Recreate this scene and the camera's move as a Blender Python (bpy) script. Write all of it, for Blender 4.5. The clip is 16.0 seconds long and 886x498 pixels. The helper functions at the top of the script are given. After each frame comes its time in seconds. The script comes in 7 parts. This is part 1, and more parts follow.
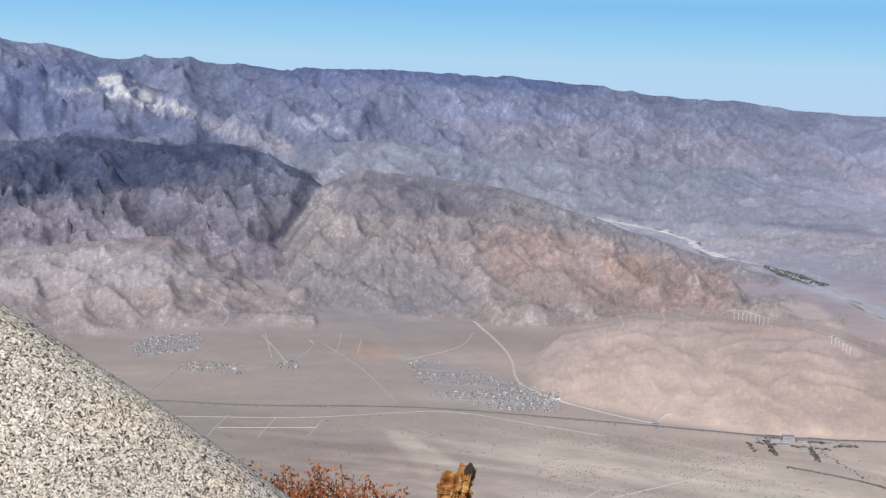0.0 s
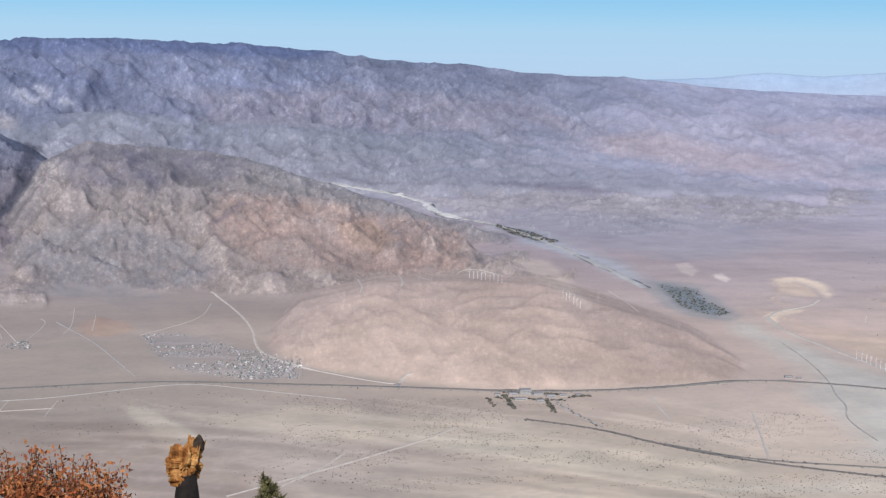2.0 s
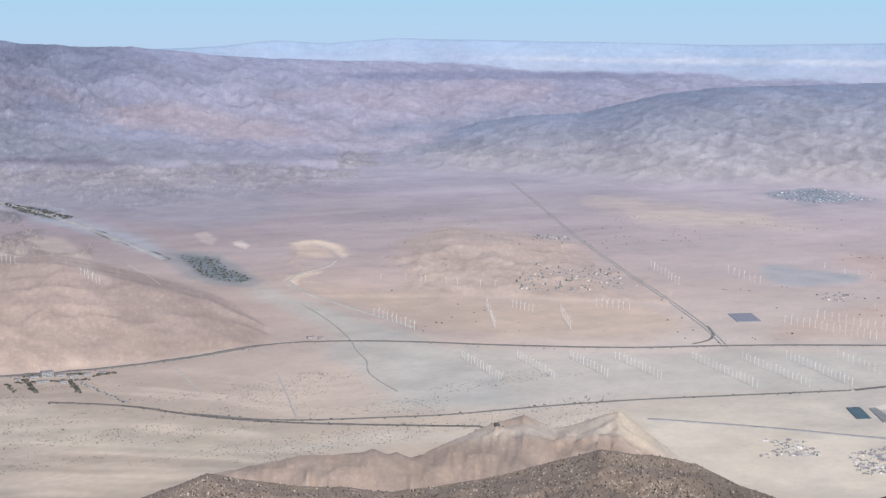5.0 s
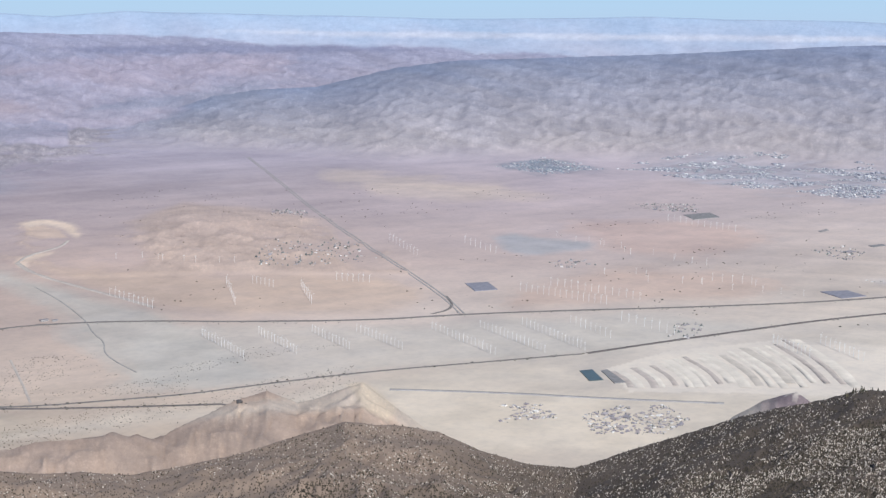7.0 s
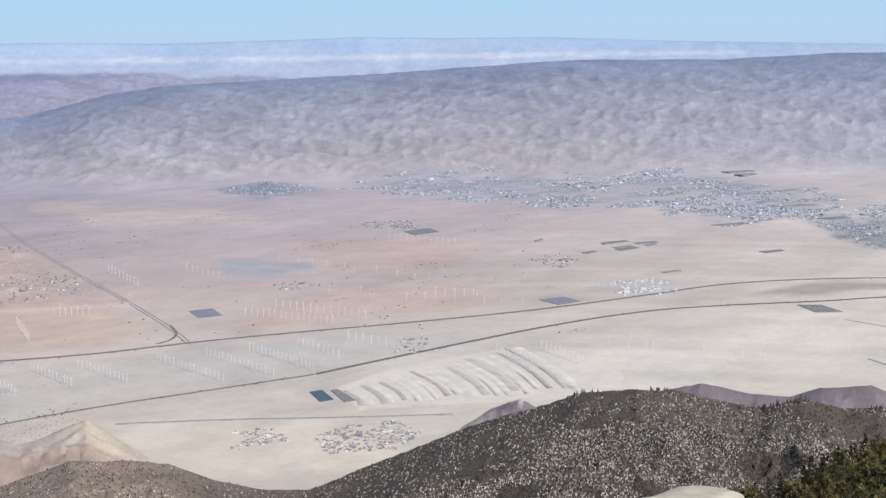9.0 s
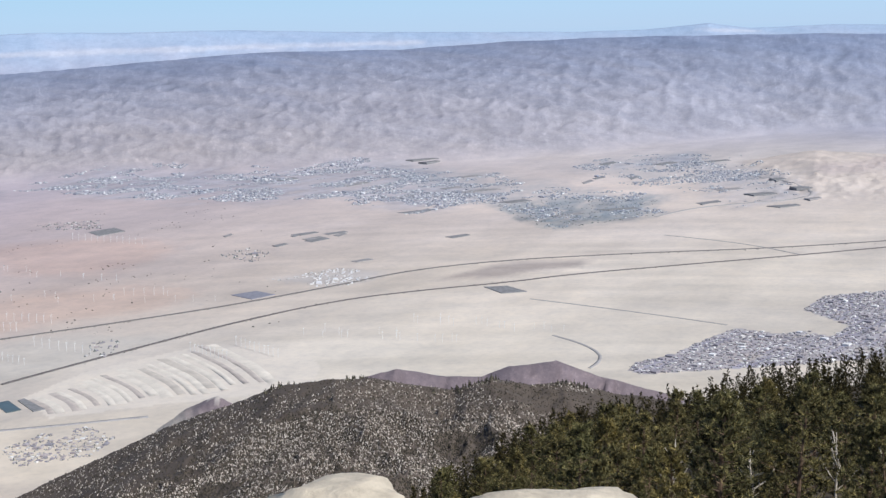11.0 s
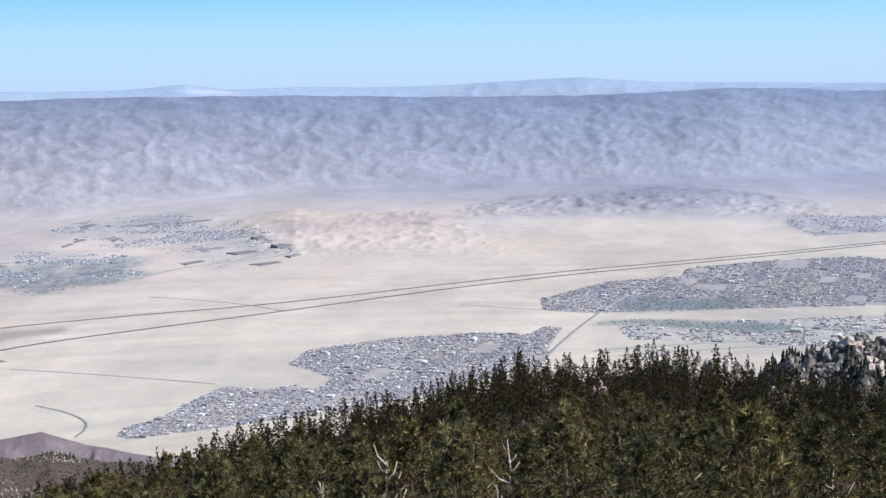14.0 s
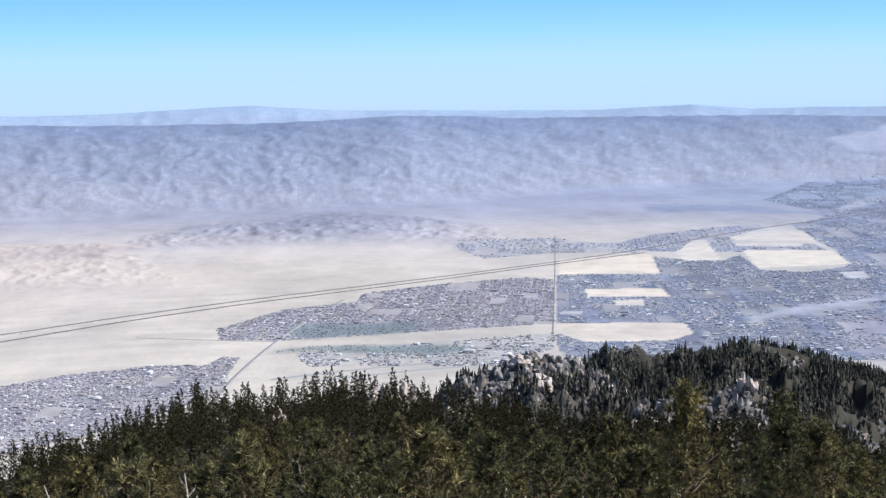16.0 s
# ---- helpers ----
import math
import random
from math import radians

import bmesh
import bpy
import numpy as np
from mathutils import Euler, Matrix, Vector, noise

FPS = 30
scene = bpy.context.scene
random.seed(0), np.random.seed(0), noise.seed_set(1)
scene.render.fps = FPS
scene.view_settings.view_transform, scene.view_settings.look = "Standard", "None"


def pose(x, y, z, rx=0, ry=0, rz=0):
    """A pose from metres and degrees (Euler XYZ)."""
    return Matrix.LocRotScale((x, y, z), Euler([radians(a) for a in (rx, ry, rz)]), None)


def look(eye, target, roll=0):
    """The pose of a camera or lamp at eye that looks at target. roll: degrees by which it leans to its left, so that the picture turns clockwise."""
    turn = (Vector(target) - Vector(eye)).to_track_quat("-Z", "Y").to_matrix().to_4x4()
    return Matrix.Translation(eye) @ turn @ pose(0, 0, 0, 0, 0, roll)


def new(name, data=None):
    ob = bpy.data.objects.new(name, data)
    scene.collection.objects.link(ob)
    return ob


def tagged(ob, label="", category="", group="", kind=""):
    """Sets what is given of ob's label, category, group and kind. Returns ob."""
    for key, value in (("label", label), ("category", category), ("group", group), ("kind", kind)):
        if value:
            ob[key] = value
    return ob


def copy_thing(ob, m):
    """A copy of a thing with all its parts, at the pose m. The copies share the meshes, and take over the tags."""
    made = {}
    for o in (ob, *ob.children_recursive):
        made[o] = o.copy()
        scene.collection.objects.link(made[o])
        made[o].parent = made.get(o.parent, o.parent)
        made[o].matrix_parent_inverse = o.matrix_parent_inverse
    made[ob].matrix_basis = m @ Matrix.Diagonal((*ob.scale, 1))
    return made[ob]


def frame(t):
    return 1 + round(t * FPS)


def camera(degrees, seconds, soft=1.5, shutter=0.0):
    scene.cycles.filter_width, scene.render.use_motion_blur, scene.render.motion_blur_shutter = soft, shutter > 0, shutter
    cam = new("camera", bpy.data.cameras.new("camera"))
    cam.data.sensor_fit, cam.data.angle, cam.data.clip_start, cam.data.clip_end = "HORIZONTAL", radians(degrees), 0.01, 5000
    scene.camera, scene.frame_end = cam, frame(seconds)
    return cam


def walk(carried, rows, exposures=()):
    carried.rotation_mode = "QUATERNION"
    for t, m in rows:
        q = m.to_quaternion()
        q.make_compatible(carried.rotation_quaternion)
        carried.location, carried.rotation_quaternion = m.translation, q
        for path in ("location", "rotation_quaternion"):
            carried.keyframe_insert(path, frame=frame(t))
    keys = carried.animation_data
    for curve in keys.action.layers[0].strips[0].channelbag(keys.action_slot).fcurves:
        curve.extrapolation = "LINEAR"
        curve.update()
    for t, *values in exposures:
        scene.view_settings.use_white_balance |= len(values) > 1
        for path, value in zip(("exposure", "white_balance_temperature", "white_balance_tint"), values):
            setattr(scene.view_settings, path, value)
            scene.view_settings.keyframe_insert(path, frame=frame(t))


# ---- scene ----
# Summit of a granite peak: a slow turn on the spot, from a desert pass round to a
# wide valley with a town. The summit, its boulders, shrubs and the near forest stand at
# true size; the valley, ten times as deep and far in nature, is laid out at one tenth,
# so that its horizon lies within reach of the lens.
# Places are given by bearing (degrees clockwise from north = +y) and distance in metres,
# or by bearing and dip (degrees above the level of the eye; below it: minus).

# -- camera -------------------------------------------------------------------------
LENS = 33.6
ARM = 0.5            # the camera is held out half a metre and swings round the body
EYE = 1.7
cam = camera(LENS, 16.0, soft=1.4)
ROWS = [
    (0.0, 83.70, -1.72, 0.19), (0.5, 83.45, -0.98, -2.26), (1.0, 82.98, -0.67, -4.80), (1.5, 82.80, -0.71, -7.51),
    (2.0, 82.60, -0.75, -10.25), (2.5, 82.23, -0.40, -13.48), (3.0, 82.00, -0.01, -16.96), (3.5, 81.94, 0.06, -20.12),
    (4.0, 81.91, -0.14, -23.27), (4.2, 81.88, -0.12, -24.50), (6.3, 80.78, 0.09, -35.83), (6.5, 80.70, 0.12, -36.80),
    (7.0, 80.55, -0.27, -39.37), (7.5, 80.84, -0.36, -41.83), (8.0, 81.27, 0.12, -44.53), (8.5, 81.36, 0.62, -47.67),
    (8.7, 81.36, 0.71, -48.82), (10.8, 80.71, 1.86, -61.23), (11.0, 80.75, 1.62, -62.77), (11.5, 81.18, 0.62, -66.86),
    (12.0, 81.71, 0.31, -70.09), (12.5, 82.00, 0.31, -72.72), (13.0, 82.28, 0.38, -75.82), (13.5, 82.52, 0.54, -79.57),
    (14.0, 82.68, 0.82, -82.80), (14.5, 82.74, 1.23, -85.41), (15.0, 82.93, 1.35, -88.08), (15.5, 83.39, 1.13, -91.68),
    (16.0, 83.60, 0.76, -95.49),
]
walk(cam, [(t, pose(-ARM * math.sin(radians(rz)), ARM * math.cos(radians(rz)), EYE, rx, ry, rz)) for t, rx, ry, rz in ROWS],
     exposures=[(0.0, -0.16, 6250, 10), (3.5, -0.18, 6250, 10), (8.0, -0.16, 6250, 10), (13.0, -0.04, 6150, 10), (16.0, 0.1, 6000, 10)])

# -- sky and sun --------------------------------------------------------------------
SUN_BEARING, SUN_HEIGHT = 193.0, 41.0
world = bpy.data.worlds.new("sky")
scene.world = world
world.use_nodes = True
wn = world.node_tree.nodes
sky = wn.new("ShaderNodeTexSky")
sky.sky_type = "NISHITA"
sky.sun_disc = False
sky.sun_elevation, sky.sun_rotation = radians(SUN_HEIGHT), radians(SUN_BEARING)
sky.altitude = 3300.0
sky.air_density, sky.dust_density, sky.ozone_density = 1.0, 0.3, 1.5
wn["Background"].inputs["Strength"].default_value = 0.11
# dusty desert air pales the sky towards the horizon and leaves it clear blue above
high = wn.new("ShaderNodeTexCoord")
split = wn.new("ShaderNodeSeparateXYZ")
span = wn.new("ShaderNodeMapRange")
span.inputs["From Min"].default_value, span.inputs["From Max"].default_value = -0.04, 0.28
dust, share_of_dust = wn.new("ShaderNodeValToRGB"), wn.new("ShaderNodeValToRGB")
for ramp, stops in ((dust, [(0.0, (4.1, 5.9, 7.9)), (0.085, (4.95, 6.5, 8.3)), (0.125, (4.85, 6.7, 8.55)), (0.185, (4.45, 6.75, 8.6)), (0.235, (3.4, 6.3, 8.6)), (0.30, (2.45, 5.4, 8.5)), (1.0, (1.6, 4.2, 7.6))]),
                    (share_of_dust, [(0.0, (1, 1, 1)), (0.30, (1, 1, 1)), (0.7, (0, 0, 0))])):
    els = ramp.color_ramp.elements
    while len(els) < len(stops):
        els.new(0.5)
    for e, (p, c) in zip(els, stops):
        e.position, e.color = p, (*c, 1)
air = wn.new("ShaderNodeMix")
air.data_type = "RGBA"
wl = world.node_tree.links
wl.new(high.outputs["Generated"], split.inputs[0])
wl.new(split.outputs[2], span.inputs[0])
wl.new(span.outputs[0], dust.inputs[0])
wl.new(span.outputs[0], share_of_dust.inputs[0])
wl.new(share_of_dust.outputs[0], air.inputs[0])
wl.new(sky.outputs[0], air.inputs[6])
wl.new(dust.outputs[0], air.inputs[7])
wl.new(air.outputs[2], wn["Background"].inputs["Color"])

sun = new("sun", bpy.data.lights.new("sun", "SUN"))
sun.data.energy, sun.data.angle, sun.data.color = 5.0, radians(0.53), (1.0, 0.95, 0.88)
sb, sh = radians(SUN_BEARING), radians(SUN_HEIGHT)
sun_way = Vector((math.sin(sb) * math.cos(sh), math.cos(sb) * math.cos(sh), math.sin(sh)))
sun.matrix_world = look(sun_way * 60, (0, 0, 0))

# -- noise, for numpy arrays ----------------------------------------------------------
RNG = np.random.default_rng(7)


def lattice(ix, iy, seed):
    n = (ix.astype(np.int64) * 374761393 + iy.astype(np.int64) * 668265263 + seed * 1442695041) & 0xFFFFFFFF
    n = ((n ^ (n >> 13)) * 1274126177) & 0xFFFFFFFF
    n = ((n ^ (n >> 16)) * 2246822519) & 0xFFFFFFFF
    return ((n ^ (n >> 15)) & 0xFFFFFF) / float(0xFFFFFF)


def value_noise(x, y, seed=0):
    """Smooth noise from -1 to 1."""
    ix, iy = np.floor(x), np.floor(y)
    fx, fy = x - ix, y - iy
    fx, fy = fx * fx * fx * (fx * (fx * 6 - 15) + 10), fy * fy * fy * (fy * (fy * 6 - 15) + 10)
    a, b = lattice(ix, iy, seed), lattice(ix + 1, iy, seed)
    c, d = lattice(ix, iy + 1, seed), lattice(ix + 1, iy + 1, seed)
    return 2 * ((a + (b - a) * fx) * (1 - fy) + (c + (d - c) * fx) * fy) - 1


def fbm(x, y, seed=0, octaves=4, gain=0.5):
    total, amp, norm = 0.0, 1.0, 0.0
    for k in range(octaves):
        total = total + amp * value_noise(x * 2 ** k + 17.3 * k, y * 2 ** k - 9.1 * k, seed + k)
        norm, amp = norm + amp, amp * gain
    return total / norm


def ridged(x, y, seed=0, octaves=4, gain=0.55):
    """Sharp crests and round gullies, about 0 to 1."""
    total, amp, norm = 0.0, 1.0, 0.0
    for k in range(octaves):
        total = total + amp * (1 - np.abs(value_noise(x * 2 ** k + 3.7 * k, y * 2 ** k + 11.9 * k, seed + k)))
        norm, amp = norm + amp, amp * gain
    return total / norm


def slope_noise(x, y, seed=0):
    """Gradient noise from about -1 to 1."""
    ix, iy = np.floor(x), np.floor(y)
    fx, fy = x - ix, y - iy
    ux, uy = fx * fx * fx * (fx * (fx * 6 - 15) + 10), fy * fy * fy * (fy * (fy * 6 - 15) + 10)

    def corner(dx, dy):
        a = 2 * math.pi * lattice(ix + dx, iy + dy, seed)
        return np.cos(a) * (fx - dx) + np.sin(a) * (fy - dy)
    a, b, c, d = corner(0, 0), corner(1, 0), corner(0, 1), corner(1, 1)
    return 1.5 * ((a + (b - a) * ux) * (1 - uy) + (c + (d - c) * ux) * uy)


def eroded(x, y, seed=0, octaves=6, gain=0.5):
    """Branching crests with smoother ground in the valleys, about -0.3 to 0.35."""
    total, amp, norm, weight = 0.0, 1.0, 0.0, 1.0
    for k in range(octaves):
        c, s = math.cos(0.7 * k), math.sin(0.7 * k)
        f = 2.03 ** k
        ridge = (1 - np.minimum(np.abs(slope_noise((c * x - s * y) * f + 5.3 * k, (s * x + c * y) * f - 2.9 * k, seed + k)), 1)) ** 2
        total = total + amp * weight * ridge
        weight = np.clip(ridge * 1.5, 0.15, 1)
        norm, amp = norm + amp, amp * gain
    return 0.75 * (total / norm - 0.50)


def gullies(x, y, gx, gy, cell, seed=0, octaves=5):
    """Branching gullies and spurs that run down the slope (gx, gy), from about -0.5 to 0.5: stripes laid across the slope, each finer set bent by the coarser."""
    h, ex, ey, amp, f = 0.0, 0.0, 0.0, 0.5, 1.0 / cell
    for k in range(octaves):
        sx, sy = gx + ex, gy + ey
        m = np.sqrt(sx * sx + sy * sy + 0.1)
        dx, dy = -sy / m, sx / m
        px, py = x * f + 7.7 * k, y * f - 3.1 * k
        ix, iy = np.floor(px), np.floor(py)
        fx, fy = px - ix, py - iy
        wave, tilt, total = 0.0, 0.0, 1e-6
        for i in (-1, 0, 1, 2):
            for j in (-1, 0, 1, 2):
                qx, qy = fx - i + 0.6 * lattice(ix + i, iy + j, seed + k) - 0.3, fy - j + 0.6 * lattice(ix + i, iy + j, seed + 40 + k) - 0.3
                w = np.exp(-2.2 * (qx * qx + qy * qy))
                turn = 2 * math.pi * (qx * dx + qy * dy)
                wave, tilt, total = wave + w * np.cos(turn), tilt - w * np.sin(turn), total + w
        wave, tilt = wave / total, tilt / total
        h = h + amp * wave
        ex, ey = ex + 2.2 * amp * tilt * dx, ey + 2.2 * amp * tilt * dy
        amp, f = amp * 0.56, f * 1.95
    return h


# -- the lie of the land ---------------------------------------------------------------
DEEP = 270.0         # the valley floor lies so far below the eye
FLOOR = EYE - DEEP


def tan_deg(a):
    return np.tan(np.radians(a))


class Range:
    """A ridge or range: bearings, the dip of its crest, its distance, and where its near foot lies."""

    def __init__(self, crest, far, foot_dip, foot, back, amp, size, shape=1.0, seed=0, crest_amp=0.25, stretch=2.0, cell=0.0, depth=0.0, fade=1.0):
        self.cell, self.depth, self.fade = cell, depth, fade
        self.b = np.array([c[0] for c in crest], float)
        self.dip = np.array([c[1] for c in crest], float)
        self.far, self.foot_dip, self.foot = far, foot_dip, foot
        self.back, self.amp, self.size, self.shape, self.seed = back, amp, size, shape, seed
        self.crest_amp, self.stretch = crest_amp, stretch

    def at(self, knots, b):
        if isinstance(knots, (int, float)):
            return np.full_like(b, knots)
        return np.interp(b, [k[0] for k in knots], [k[1] for k in knots])

    def reach(self, b, r):
        """Where this range can stand above the valley floor at all."""
        rc, rf = self.at(self.far, b), self.at(self.foot, b)
        zc = EYE + rc * tan_deg(np.interp(b, self.b, self.dip))
        return (b > self.b[0] - 3) & (b < self.b[-1] + 3) & (r > rf - 90) & (zc - self.back * (r - rc) > FLOOR - 60)

    def height(self, b, r):
        dip, rc = np.interp(b, self.b, self.dip), self.at(self.far, b)
        rf, fd = self.at(self.foot, b), self.at(self.foot_dip, b)
        zc, zf = EYE + rc * tan_deg(dip), EYE + rf * tan_deg(fd)
        arc = np.radians(b) * rc
        u = (r - rf) / (rc - rf)
        uc = np.clip(u, 0, 1)
        z = zf + (zc - zf) * uc ** self.shape
        z = np.where(u < 0, zf + 0.35 * (r - rf), z)
        z = np.where(r > rc, zc - self.back * (r - rc), z)
        z = z - 0.05 * rc * np.maximum(0, np.maximum(self.b[0] - b, b - self.b[-1]))
        rise = np.clip(4 * uc * (1 - uc), 0, 1) ** 0.7 + self.crest_amp * np.clip(uc, 0, 1) ** 2
        x, y = r * np.sin(np.radians(b)), r * np.cos(np.radians(b))
        warp = 0.4 * fbm(x / (2.0 * self.size), y / (2.0 * self.size), self.seed + 70, 3)
        if self.stretch > 1:     # spurs that run down towards the valley
            x, y = arc, r / self.stretch
        n = eroded(x / self.size + warp, y / self.size - warp, self.seed, 3, 0.5)
        n = n + 0.25 * fbm(x / (2.6 * self.size), y / (2.6 * self.size), self.seed + 80, 2)
        return z + self.at(self.amp, b) * n * rise, uc, n, rise

    def carved(self, b, r):
        """The same over a grid of bearings and distances, with gullies cut down its slopes."""
        z, u, n, rise = self.height(b, r)
        gb, gr = np.gradient(z, np.radians(b[:, 0]), r[0])
        gb = gb / np.maximum(r, 1)
        cb, sb = np.cos(np.radians(b)), np.sin(np.radians(b))
        gx, gy = gr * sb + gb * cb, gr * cb - gb * sb
        x, y = r * sb, r * cb
        steep = 0.22
        cut = gullies(x, y, gx / steep, gy / steep, self.cell, self.seed) if self.cell else 0 * z
        return z + self.depth * self.at(self.fade, b) * (cut - 0.15) * np.minimum(rise, 1), u, n * 0.5 + 0.55 * cut if self.cell else n


